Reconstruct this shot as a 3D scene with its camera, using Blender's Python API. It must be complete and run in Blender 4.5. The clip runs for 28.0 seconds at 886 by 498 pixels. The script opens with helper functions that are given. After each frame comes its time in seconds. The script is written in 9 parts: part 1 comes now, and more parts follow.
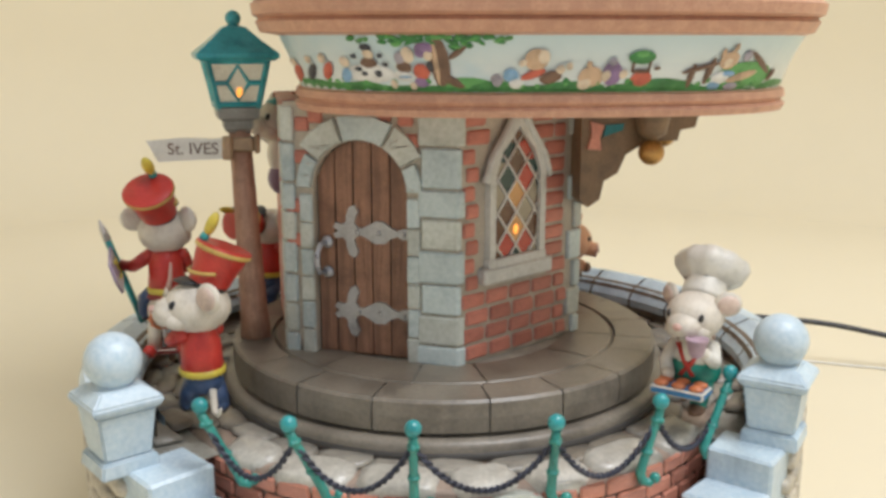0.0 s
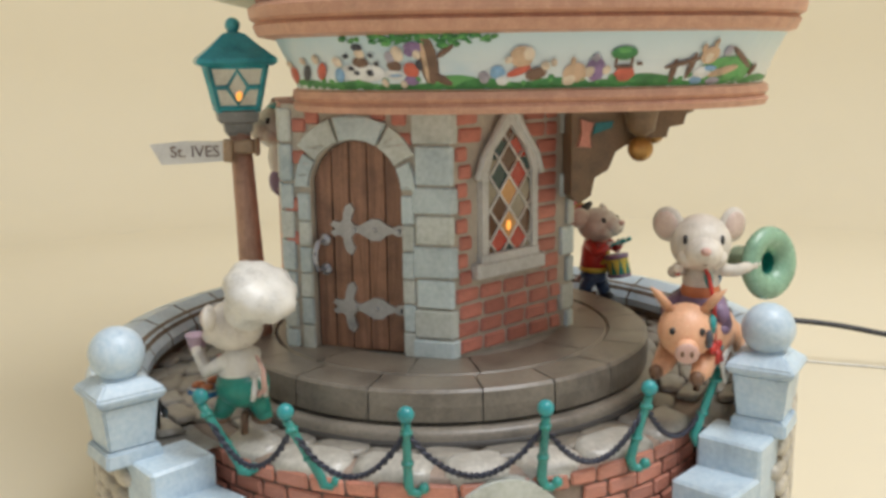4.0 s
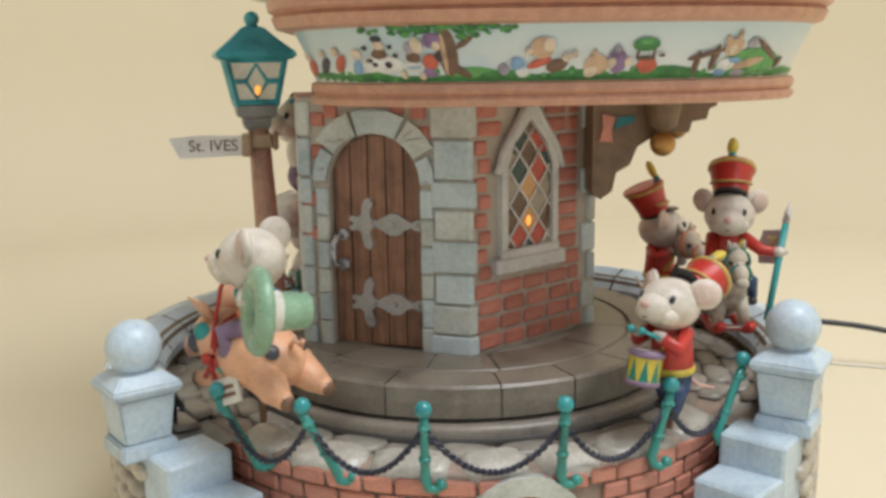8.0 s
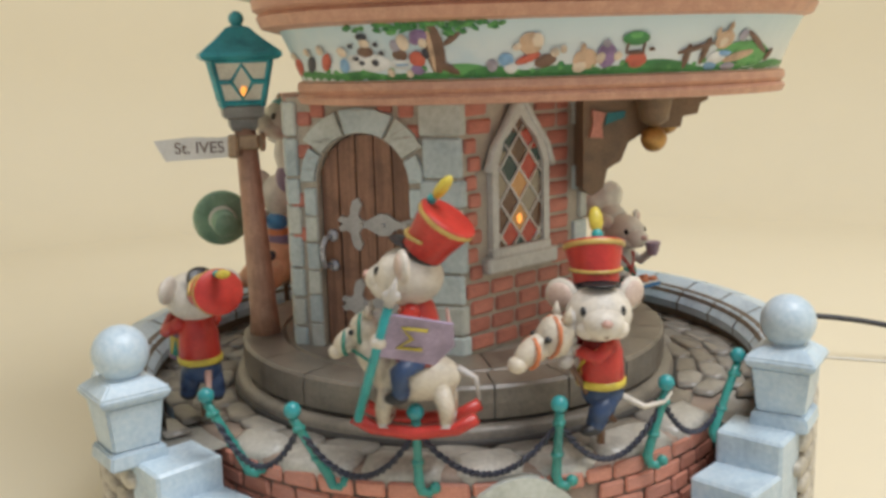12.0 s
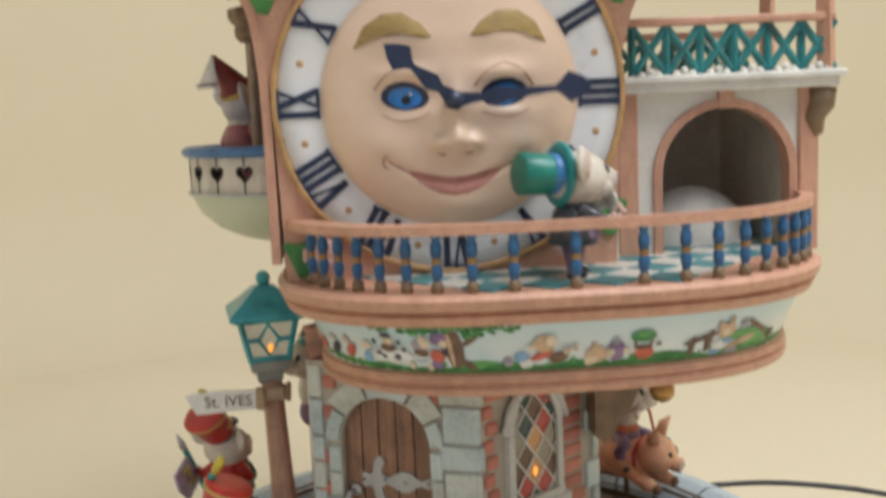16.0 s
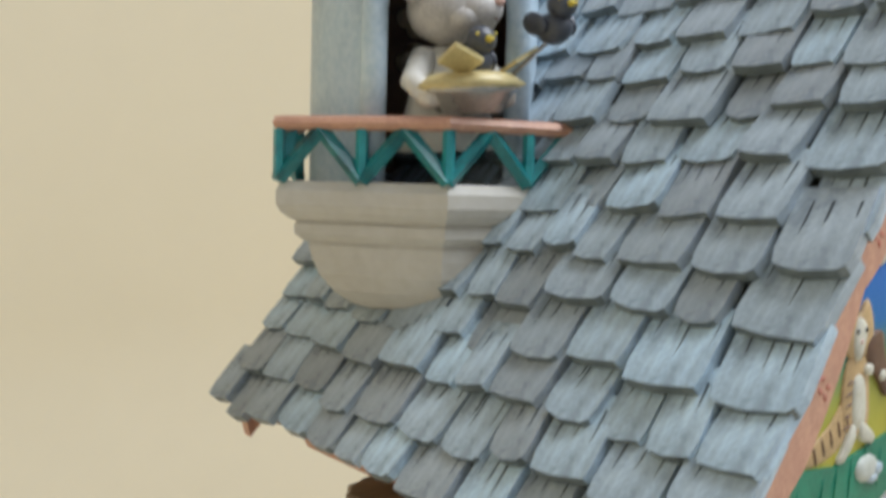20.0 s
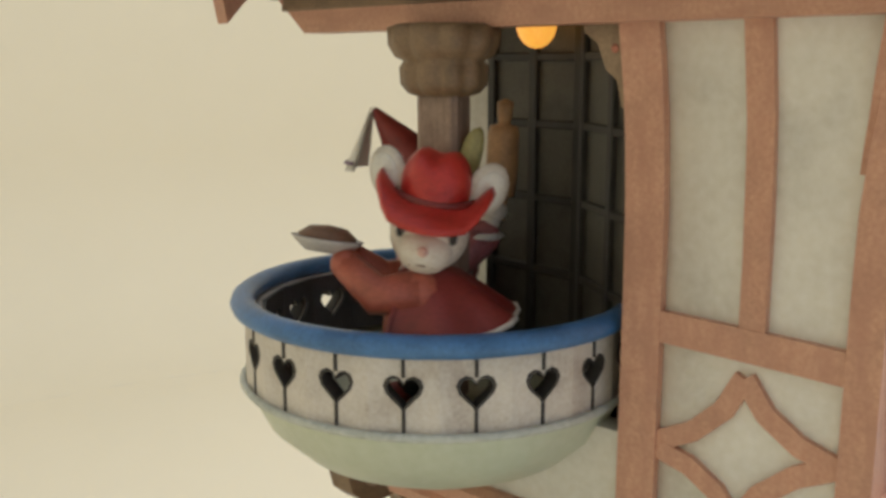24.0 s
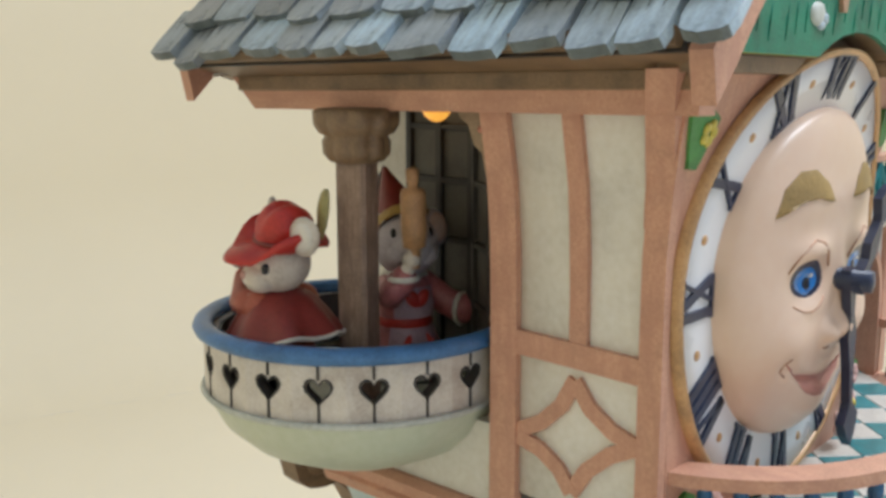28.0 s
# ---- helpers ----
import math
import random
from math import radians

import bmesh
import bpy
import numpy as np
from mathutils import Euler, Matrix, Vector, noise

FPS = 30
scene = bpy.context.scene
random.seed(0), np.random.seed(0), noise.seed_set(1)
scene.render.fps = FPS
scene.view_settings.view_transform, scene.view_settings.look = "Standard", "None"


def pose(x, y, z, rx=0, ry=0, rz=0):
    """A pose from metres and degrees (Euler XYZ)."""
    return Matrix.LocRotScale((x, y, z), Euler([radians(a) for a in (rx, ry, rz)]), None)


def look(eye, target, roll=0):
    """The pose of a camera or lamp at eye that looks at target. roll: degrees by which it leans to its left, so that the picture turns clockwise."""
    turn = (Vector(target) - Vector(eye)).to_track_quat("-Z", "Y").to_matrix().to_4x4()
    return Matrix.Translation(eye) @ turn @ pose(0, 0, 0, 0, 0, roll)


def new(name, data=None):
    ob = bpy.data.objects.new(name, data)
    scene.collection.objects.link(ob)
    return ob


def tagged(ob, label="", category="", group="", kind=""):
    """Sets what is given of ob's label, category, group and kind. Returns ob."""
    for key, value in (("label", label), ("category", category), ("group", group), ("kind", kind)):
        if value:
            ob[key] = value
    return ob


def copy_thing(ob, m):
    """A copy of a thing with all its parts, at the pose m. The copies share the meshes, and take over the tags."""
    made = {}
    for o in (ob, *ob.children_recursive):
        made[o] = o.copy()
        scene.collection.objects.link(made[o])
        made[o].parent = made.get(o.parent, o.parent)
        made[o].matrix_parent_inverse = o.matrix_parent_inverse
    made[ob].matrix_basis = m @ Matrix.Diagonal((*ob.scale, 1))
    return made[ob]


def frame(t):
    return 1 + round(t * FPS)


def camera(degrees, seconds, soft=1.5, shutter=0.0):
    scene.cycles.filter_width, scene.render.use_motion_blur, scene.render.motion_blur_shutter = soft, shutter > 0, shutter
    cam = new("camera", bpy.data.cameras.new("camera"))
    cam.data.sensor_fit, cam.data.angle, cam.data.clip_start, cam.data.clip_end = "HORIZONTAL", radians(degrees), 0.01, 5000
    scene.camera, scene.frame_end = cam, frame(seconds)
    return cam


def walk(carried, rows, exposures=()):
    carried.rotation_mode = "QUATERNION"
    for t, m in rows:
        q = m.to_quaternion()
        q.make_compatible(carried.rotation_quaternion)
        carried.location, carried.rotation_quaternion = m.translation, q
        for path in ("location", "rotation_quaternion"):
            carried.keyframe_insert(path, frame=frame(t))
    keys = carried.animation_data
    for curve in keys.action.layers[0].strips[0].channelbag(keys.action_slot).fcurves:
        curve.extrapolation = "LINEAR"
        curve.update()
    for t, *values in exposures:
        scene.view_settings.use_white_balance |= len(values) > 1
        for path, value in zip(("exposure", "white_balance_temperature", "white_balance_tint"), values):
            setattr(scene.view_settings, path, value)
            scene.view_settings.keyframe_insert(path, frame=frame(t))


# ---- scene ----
# all lengths below are in centimetres; U turns them into metres
U = 0.01
cam = camera(49.79, 28.0, soft=3.3, shutter=0.4)
PATH = [
    (0.0, -4.42, -39.72, 20.00, 77.47, -0.05, -5.68),
    (0.5, -4.15, -41.01, 19.86, 77.72, 0.52, -4.96),
    (1.0, -3.94, -41.03, 19.68, 77.81, 1.14, -4.48),
    (1.5, -3.87, -41.10, 19.61, 78.18, 1.31, -4.32),
    (2.0, -3.79, -41.00, 19.50, 78.33, 1.30, -4.56),
    (2.5, -3.72, -41.02, 19.47, 78.57, 1.14, -4.71),
    (4.5, -3.74, -40.81, 19.21, 78.63, 0.77, -4.86),
    (5.0, -3.73, -40.77, 19.09, 78.53, 0.80, -4.27),
    (5.5, -3.68, -40.74, 19.10, 78.53, 0.74, -3.94),
    (6.0, -3.69, -40.67, 19.06, 78.51, 0.80, -3.86),
    (6.5, -3.58, -40.66, 18.93, 78.66, 0.88, -3.43),
    (7.0, -3.58, -40.67, 18.98, 78.62, 0.84, -3.47),
    (7.5, -3.63, -40.64, 18.97, 78.71, 0.74, -3.74),
    (8.0, -3.65, -40.59, 18.96, 78.86, 0.85, -3.63),
    (8.5, -3.57, -40.53, 18.88, 78.85, 1.08, -3.60),
    (9.0, -3.51, -40.38, 18.87, 78.71, 1.32, -3.65),
    (9.5, -3.48, -40.31, 18.79, 78.70, 1.43, -3.64),
    (10.0, -3.44, -40.29, 18.79, 78.82, 1.47, -3.75),
    (10.5, -3.43, -40.27, 18.77, 78.64, 1.41, -3.90),
    (11.0, -3.47, -40.23, 18.82, 78.73, 1.48, -4.13),
    (11.5, -3.54, -40.22, 18.86, 78.88, 1.56, -4.23),
    (13.5, -3.39, -39.94, 18.77, 78.73, 2.10, -4.17),
    (14.0, -3.15, -39.79, 18.58, 78.83, 1.87, -4.93),
    (14.5, -3.10, -39.62, 18.43, 78.44, 1.82, -5.63),
    (15.0, -3.05, -39.51, 18.49, 78.14, 1.86, -5.72),
    (15.5, -3.55, -40.10, 21.89, 80.85, 1.93, -5.31),
    (16.0, -3.70, -40.64, 26.94, 81.97, 2.53, -3.94),
    (16.5, -3.24, -39.31, 30.57, 84.57, 3.23, -4.06),
    (17.0, -5.41, -37.04, 36.09, 85.86, 3.68, -3.55),
    (17.5, -6.25, -33.75, 37.67, 86.97, 3.00, -1.87),
    (18.0, -6.22, -31.35, 38.11, 86.64, 2.52, -1.50),
    (18.5, -7.87, -30.47, 39.89, 86.20, 3.10, -4.66),
    (19.0, -14.07, -27.53, 40.76, 84.71, 3.47, -14.59),
    (19.5, -18.99, -22.29, 41.30, 84.72, 3.04, -26.33),
    (20.0, -22.12, -18.16, 40.72, 83.66, 1.66, -37.54),
    (20.5, -24.61, -15.55, 37.17, 79.98, 1.23, -45.19),
    (21.0, -25.07, -14.90, 33.73, 78.49, 1.36, -45.28),
    (21.5, -24.77, -12.63, 31.07, 77.06, 0.43, -46.95),
    (23.5, -23.54, -11.42, 31.31, 77.25, 0.50, -49.00),
    (24.0, -23.85, -11.43, 30.93, 79.27, -0.01, -48.39),
    (24.5, -23.78, -11.68, 31.15, 79.01, 0.21, -47.74),
    (25.0, -24.89, -13.40, 31.60, 79.09, 0.22, -47.28),
    (25.5, -26.30, -15.12, 31.54, 80.07, 0.12, -48.00),
    (26.0, -26.43, -16.46, 31.80, 80.20, 0.30, -48.07),
    (26.5, -26.45, -17.14, 32.26, 80.47, 0.60, -47.77),
    (27.0, -26.38, -17.09, 32.33, 80.83, 0.49, -48.19),
    (27.5, -26.53, -16.93, 32.26, 80.81, 0.28, -48.26),
    (28.0, -26.31, -17.00, 32.27, 80.58, 0.10, -47.99),
]
walk(cam, [(t, pose(x * U, y * U, z * U, a, b, c)) for t, x, y, z, a, b, c in PATH],
     exposures=[(0.0, 0.04, 6150, 10), (1.0, -0.05, 6150, 10), (3.5, -0.08, 6180, 10), (14.0, -0.1, 6180, 10), (15.0, -0.08, 6180, 10), (16.5, -0.27, 6150, 10), (17.1, -0.24, 5920, 8), (18.0, -0.2, 5920, 8), (20.0, -0.2, 5850, 9), (21.0, -0.1, 6150, 10), (24.0, -0.15, 5850, 9), (28.0, -0.08, 5650, 9)])

# ---- light ----
world = bpy.data.worlds.new("room")
scene.world = world
world.use_nodes = True
wbg = world.node_tree.nodes["Background"]
wbg.inputs[0].default_value, wbg.inputs[1].default_value = (0.95, 0.96, 1.0, 1), 0.46


def lamp(name, eye, target, size, watts, colour):
    data = bpy.data.lights.new(name, "AREA")
    data.shape, data.size, data.energy, data.color = "DISK", size, watts, colour
    ob = new(name, data)
    ob.matrix_world = look([c * U for c in eye], [c * U for c in target])
    return ob


lamp("ceiling_lamp", (38, -38, 126), (0, 0, 15), 0.7, 15.2, (1.0, 0.975, 0.94))


# ---- materials ----
def paint(name, colour, rough=0.45, vary=0.16, bump=0.15, scale=260, second=None, metal=0.0, coat=0.15, island=0.0, emit=None, grain=0.35, tint=0.0):
    """Hand-painted resin: colour mottled at two scales, brush grain, and a slight relief."""
    mat = bpy.data.materials.new(name)
    mat.use_nodes = True
    nt = mat.node_tree
    n, l = nt.nodes, nt.links
    bsdf = n["Principled BSDF"]
    tc = n.new("ShaderNodeTexCoord")
    big = n.new("ShaderNodeTexNoise")
    big.inputs["Scale"].default_value, big.inputs["Detail"].default_value = scale * 0.45, 4
    fine = n.new("ShaderNodeTexNoise")
    fine.inputs["Scale"].default_value, fine.inputs["Detail"].default_value = scale * 4.5, 3
    l.new(tc.outputs["Object"], big.inputs["Vector"])
    l.new(tc.outputs["Object"], fine.inputs["Vector"])
    ramp = n.new("ShaderNodeValToRGB")
    dark = second or tuple(c * (1 - 1.6 * vary) for c in colour)
    light = tuple(min(1, c * (1 + 0.9 * vary) + 0.02 * vary) for c in colour)
    ramp.color_ramp.elements[0].position, ramp.color_ramp.elements[0].color = 0.30, (*dark, 1)
    ramp.color_ramp.elements[1].position, ramp.color_ramp.elements[1].color = 0.68, (*light, 1)
    mid = ramp.color_ramp.elements.new(0.48)
    mid.color = (*colour, 1)
    l.new(big.outputs["Fac"], ramp.inputs[0])
    mix = n.new("ShaderNodeMix")
    mix.data_type, mix.blend_type = "RGBA", "OVERLAY"
    mix.inputs[0].default_value = grain
    l.new(ramp.outputs[0], mix.inputs[6])
    l.new(fine.outputs["Fac"], mix.inputs[7])
    out = mix.outputs[2]
    if island:
        info = n.new("ShaderNodeObjectInfo")
        hsv = n.new("ShaderNodeHueSaturation")
        mr = n.new("ShaderNodeMapRange")
        mr.inputs[3].default_value, mr.inputs[4].default_value = 1 - island, 1 + island
        l.new(info.outputs["Random"], mr.inputs[0])
        l.new(mr.outputs[0], hsv.inputs["Value"])
        l.new(out, hsv.inputs["Color"])
        if tint:
            sat = n.new("ShaderNodeMapRange")
            sat.inputs[3].default_value, sat.inputs[4].default_value = 1 - tint, 1 + tint
            l.new(info.outputs["Random"], sat.inputs[0])
            l.new(sat.outputs[0], hsv.inputs["Saturation"])
        out = hsv.outputs[0]
    l.new(out, bsdf.inputs["Base Color"])
    rr = n.new("ShaderNodeMapRange")
    rr.inputs[3].default_value, rr.inputs[4].default_value = max(0.05, rough - 0.12), rough + 0.15
    l.new(big.outputs["Fac"], rr.inputs[0])
    l.new(rr.outputs[0], bsdf.inputs["Roughness"])
    bsdf.inputs["Metallic"].default_value = metal
    bsdf.inputs["Coat Weight"].default_value = coat
    bsdf.inputs["Coat Roughness"].default_value = 0.3
    if bump:
        bp = n.new("ShaderNodeBump")
        bp.inputs["Strength"].default_value, bp.inputs["Distance"].default_value = bump, 0.0006
        add = n.new("ShaderNodeMath")
        l.new(big.outputs["Fac"], add.inputs[0])
        l.new(fine.outputs["Fac"], add.inputs[1])
        l.new(add.outputs[0], bp.inputs["Height"])
        l.new(bp.outputs[0], bsdf.inputs["Normal"])
    if emit:
        bsdf.inputs["Emission Color"].default_value = (*emit[0], 1)
        bsdf.inputs["Emission Strength"].default_value = emit[1]
    return mat


def grained(name, colour, dark, stretch, rough=0.55, island=0.0, bump=0.4, wave=900, vary=0.2, tint=0.0):
    """Painted wood grain: long streaks along one axis of the object."""
    mat = paint(name, colour, rough, vary, 0.0, island=island, tint=tint)
    nt = mat.node_tree
    n, l = nt.nodes, nt.links
    tc = n.new("ShaderNodeTexCoord")
    mp = n.new("ShaderNodeMapping")
    mp.inputs["Scale"].default_value = stretch
    no = n.new("ShaderNodeTexNoise")
    no.inputs["Scale"].default_value, no.inputs["Detail"].default_value = wave, 5
    l.new(tc.outputs["Object"], mp.inputs[0])
    l.new(mp.outputs[0], no.inputs["Vector"])
    ramp = n.new("ShaderNodeValToRGB")
    ramp.color_ramp.elements[0].position, ramp.color_ramp.elements[0].color = 0.36, (1, 1, 1, 1)
    ramp.color_ramp.elements[1].position, ramp.color_ramp.elements[1].color = 0.58, (0, 0, 0, 1)
    l.new(no.outputs["Fac"], ramp.inputs[0])
    bsdf = n["Principled BSDF"]
    old = bsdf.inputs["Base Color"].links[0].from_socket
    mix = n.new("ShaderNodeMix")
    mix.data_type = "RGBA"
    mult = n.new("ShaderNodeMath")
    mult.operation = "MULTIPLY"
    mult.inputs[1].default_value = 0.6
    l.new(ramp.outputs[0], mult.inputs[0])
    l.new(mult.outputs[0], mix.inputs[0])
    l.new(old, mix.inputs[6])
    mix.inputs[7].default_value = (*dark, 1)
    l.new(mix.outputs[2], bsdf.inputs["Base Color"])
    bp = n.new("ShaderNodeBump")
    bp.inputs["Strength"].default_value, bp.inputs["Distance"].default_value = bump, 0.0008
    l.new(no.outputs["Fac"], bp.inputs["Height"])
    l.new(bp.outputs[0], bsdf.inputs["Normal"])
    return mat


paper = paint("backdrop_paper", (0.745, 0.67, 0.50), 0.85, 0.015, 0.0, 5, coat=0, grain=0.02)
terracotta = grained("terracotta_wood", (0.60, 0.335, 0.225), (0.50, 0.26, 0.18), (1, 0.25, 1), 0.5, bump=0.2, wave=260, vary=0.07)
terracotta_up = grained("terracotta_timber", (0.60, 0.335, 0.225), (0.50, 0.26, 0.18), (1, 1, 0.2), 0.5, bump=0.2, wave=300, vary=0.07)
stone_blue = paint("pale_blue_stone", (0.50, 0.61, 0.69), 0.36, 0.12, 0.22, 130, (0.40, 0.50, 0.58), island=0.10)
stone_grey = paint("grey_green_stone", (0.53, 0.56, 0.51), 0.45, 0.12, 0.22, 130, (0.42, 0.445, 0.40), island=0.10)
stone_warm = paint("warm_grey_paving", (0.20, 0.175, 0.14), 0.4, 0.18, 0.25, 150, (0.13, 0.112, 0.09), island=0.12, coat=0.25)
stone_teal = paint("pale_teal_stone", (0.51, 0.59, 0.59), 0.38, 0.14, 0.22, 130, (0.42, 0.51, 0.53), island=0.10)
frame_pale = paint("pale_window_stone", (0.60, 0.60, 0.56), 0.42, 0.1, 0.15, 130)
wall_mortar = paint("pale_wall_mortar", (0.47, 0.42, 0.34), 0.7, 0.14, 0.3, 300)
rim_grey = paint("pale_rim_stone", (0.46, 0.44, 0.39), 0.32, 0.12, 0.2, 140, (0.36, 0.335, 0.29), island=0.12, coat=0.3)
cobble_grey = paint("cobble_grey", (0.27, 0.25, 0.215), 0.36, 0.2, 0.2, 150, (0.18, 0.165, 0.14), island=0.16, coat=0.25)
mortar = paint("mortar", (0.33, 0.31, 0.265), 0.75, 0.15, 0.3, 300)
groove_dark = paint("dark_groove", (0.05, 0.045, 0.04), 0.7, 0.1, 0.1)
brick_red = paint("brick_paint", (0.49, 0.18, 0.13), 0.5, 0.22, 0.3, 240, (0.36, 0.115, 0.085), island=0.14)
brick_coral = paint("coral_brick", (0.55, 0.235, 0.165), 0.42, 0.2, 0.25, 200, (0.48, 0.18, 0.12), island=0.14, coat=0.2)
plank = grained("door_plank", (0.29, 0.15, 0.09), (0.13, 0.065, 0.04), (1, 1, 0.06), 0.5, island=0.15, wave=420)
iron_grey = paint("grey_iron", (0.42, 0.42, 0.41), 0.35, 0.18, 0.1, metal=0.25)
pewter = paint("pewter", (0.45, 0.46, 0.50), 0.28, 0.1, 0.05, metal=0.6)
teal = paint("teal_paint", (0.03, 0.285, 0.30), 0.3, 0.2, 0.1, second=(0.015, 0.17, 0.185), coat=0.35)
lantern_teal = paint("lantern_teal", (0.045, 0.33, 0.37), 0.32, 0.2, 0.1, second=(0.02, 0.21, 0.24), coat=0.3)
teal_dark = paint("dark_teal_paint", (0.015, 0.19, 0.20), 0.35, 0.25, 0.1, second=(0.004, 0.06, 0.07), coat=0.3)
white_paint = paint("white_paint", (0.74, 0.72, 0.66), 0.45, 0.08, 0.1)
plaster = paint("cream_plaster", (0.76, 0.74, 0.67), 0.65, 0.08, 0.2, 110)
navy = paint("navy_paint", (0.02, 0.03, 0.07), 0.35, 0.15, 0.05)
gold = paint("gold_paint", (0.45, 0.25, 0.07), 0.32, 0.2, 0.1, metal=0.55)
tan_gold = paint("tan_gold", (0.56, 0.34, 0.15), 0.36, 0.18, 0.1, metal=0.15)
blue_rail = paint("blue_rail", (0.07, 0.19, 0.42), 0.35, 0.18, 0.1)
baluster_blue = paint("baluster_blue", (0.03, 0.13, 0.30), 0.4, 0.25, 0.15, second=(0.015, 0.06, 0.13))
brown_dark = paint("dark_brown", (0.14, 0.075, 0.04), 0.5, 0.25, 0.2)
brown_mid = paint("bracket_brown", (0.22, 0.145, 0.08), 0.5, 0.2, 0.2)
slate = grained("slate_shingle", (0.40, 0.475, 0.53), (0.20, 0.24, 0.27), (1, 1, 0.16), 0.28, island=0.36, wave=260, tint=0.4)
# darker slate that paints shade onto the shingles' butts
slate_edge_shade = paint("slate_edge_shade", (0.15, 0.18, 0.19), 0.45, 0.2, 0.15)
slate_dark = paint("slate_groove", (0.04, 0.05, 0.055), 0.6, 0.2, 0.2)
blue_tile = paint("blue_scale_tile", (0.11, 0.24, 0.50), 0.3, 0.2, 0.1, second=(0.06, 0.14, 0.32), coat=0.4, island=0.14)
skin = paint("face_paint", (0.80, 0.595, 0.445), 0.36, 0.025, 0.03, 60, coat=0.3, grain=0.08)
chain_black = paint("black_chain", (0.015, 0.015, 0.018), 0.4, 0.1, 0.0)
rope_navy = paint("navy_rope_chain", (0.028, 0.032, 0.055), 0.35, 0.2, 0.0)
post_teal = paint("fence_post_teal", (0.03, 0.25, 0.215), 0.3, 0.2, 0.08, second=(0.015, 0.16, 0.14), coat=0.35)
lip_pink = paint("lip_pink", (0.52, 0.235, 0.185), 0.45, 0.1, 0.05)
brow_tan = paint("brow_tan", (0.36, 0.24, 0.08), 0.55, 0.15, 0.3)
eye_blue = paint("eye_blue", (0.02, 0.20, 0.62), 0.2, 0.2, 0.0, coat=0.6)
black = paint("black_paint", (0.012, 0.012, 0.014), 0.3, 0.1, 0.0)
porcelain = paint("dial_white", (0.86, 0.87, 0.885), 0.3, 0.03, 0.04, grain=0.1)
mint = paint("mint_plaster", (0.60, 0.645, 0.50), 0.42, 0.04, 0.06, 90, grain=0.15)
grass_green = paint("grass_green", (0.02, 0.215, 0.125), 0.5, 0.25, 0.3, 300, (0.01, 0.14, 0.085))
leaf_green = paint("leaf_green", (0.06, 0.24, 0.05), 0.5, 0.3, 0.2)
star_yellow = paint("star_yellow", (0.62, 0.52, 0.08), 0.4, 0.1, 0.1)
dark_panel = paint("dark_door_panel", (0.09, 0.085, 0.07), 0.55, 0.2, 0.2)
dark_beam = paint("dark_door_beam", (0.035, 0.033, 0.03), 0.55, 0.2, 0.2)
glow_amber = paint("amber_bulb", (0.8, 0.4, 0.08), 0.3, 0.05, 0.0, emit=((1.0, 0.42, 0.05), 1.0))
flame_glow = paint("flame_glow", (0.9, 0.5, 0.1), 0.3, 0.05, 0.0, emit=((1.0, 0.36, 0.06), 1.1))
frosted = paint("frosted_pane", (0.58, 0.56, 0.47), 0.35, 0.1, 0.1, emit=((1.0, 0.75, 0.4), 0.08))


# ---- building tools ----
BASE = {}


def thing(name, label, category, at=(0, 0, 0), group="", kind=""):
    ob = new(name)
    ob.location = [c * U for c in at]
    ob.empty_display_size = 0.005
    BASE[ob] = Vector(at)
    return tagged(ob, label, category, group, kind)


def mesh_of(name, bm, mats, shift=(0, 0, 0)):
    bmesh.ops.recalc_face_normals(bm, faces=bm.faces)
    bmesh.ops.transform(bm, matrix=Matrix.Scale(U, 4) @ Matrix.Translation(-Vector(shift)), verts=bm.verts)
    me = bpy.data.meshes.new(name)
    bm.to_mesh(me)
    bm.free()
    for m in mats if isinstance(mats, (list, tuple)) else [mats]:
        me.materials.append(m)
    return me


def part(name, bm, mats, parent, label=""):
    ob = new(name, mesh_of(name, bm, mats, BASE[parent]))
    ob.parent = parent
    BASE[ob] = BASE[parent]
    if label:
        ob["label"] = label
    return ob


def solo(name, bm, mats, label, category, at=(0, 0, 0), group="", kind=""):
    ob = new(name, mesh_of(name, bm, mats, at))
    ob.location = [c * U for c in at]
    BASE[ob] = Vector(at)
    return tagged(ob, label, category, group, kind)


def piece(name, me, m, parent):
    """One of many alike pieces, on a shared mesh, at the pose m (centimetres)."""
    ob = new(name, me)
    ob.parent = parent
    m = Matrix.Translation(-BASE[parent]) @ m
    ob.matrix_basis = Matrix.Translation([c * U for c in m.translation]) @ m.to_3x3().to_4x4()
    BASE[ob] = BASE[parent]
    return ob


def bmn():
    return bmesh.new()


def face_frame(p, q):
    """x runs from p to q in plan, y points inwards, z up; the origin is p at z 0."""
    d = (Vector(q) - Vector(p)).normalized()
    return Matrix(((d.x, -d.y, 0, p[0]), (d.y, d.x, 0, p[1]), (0, 0, 1, 0), (0, 0, 0, 1)))


def add_faces(bm, verts, faces, mi=0, smooth=False, m=None):
    vs = [bm.verts.new(m @ Vector(v) if m else v) for v in verts]
    for f in faces:
        try:
            fc = bm.faces.new([vs[i] for i in f])
            fc.material_index, fc.smooth = mi, smooth
        except ValueError:
            pass
    return vs


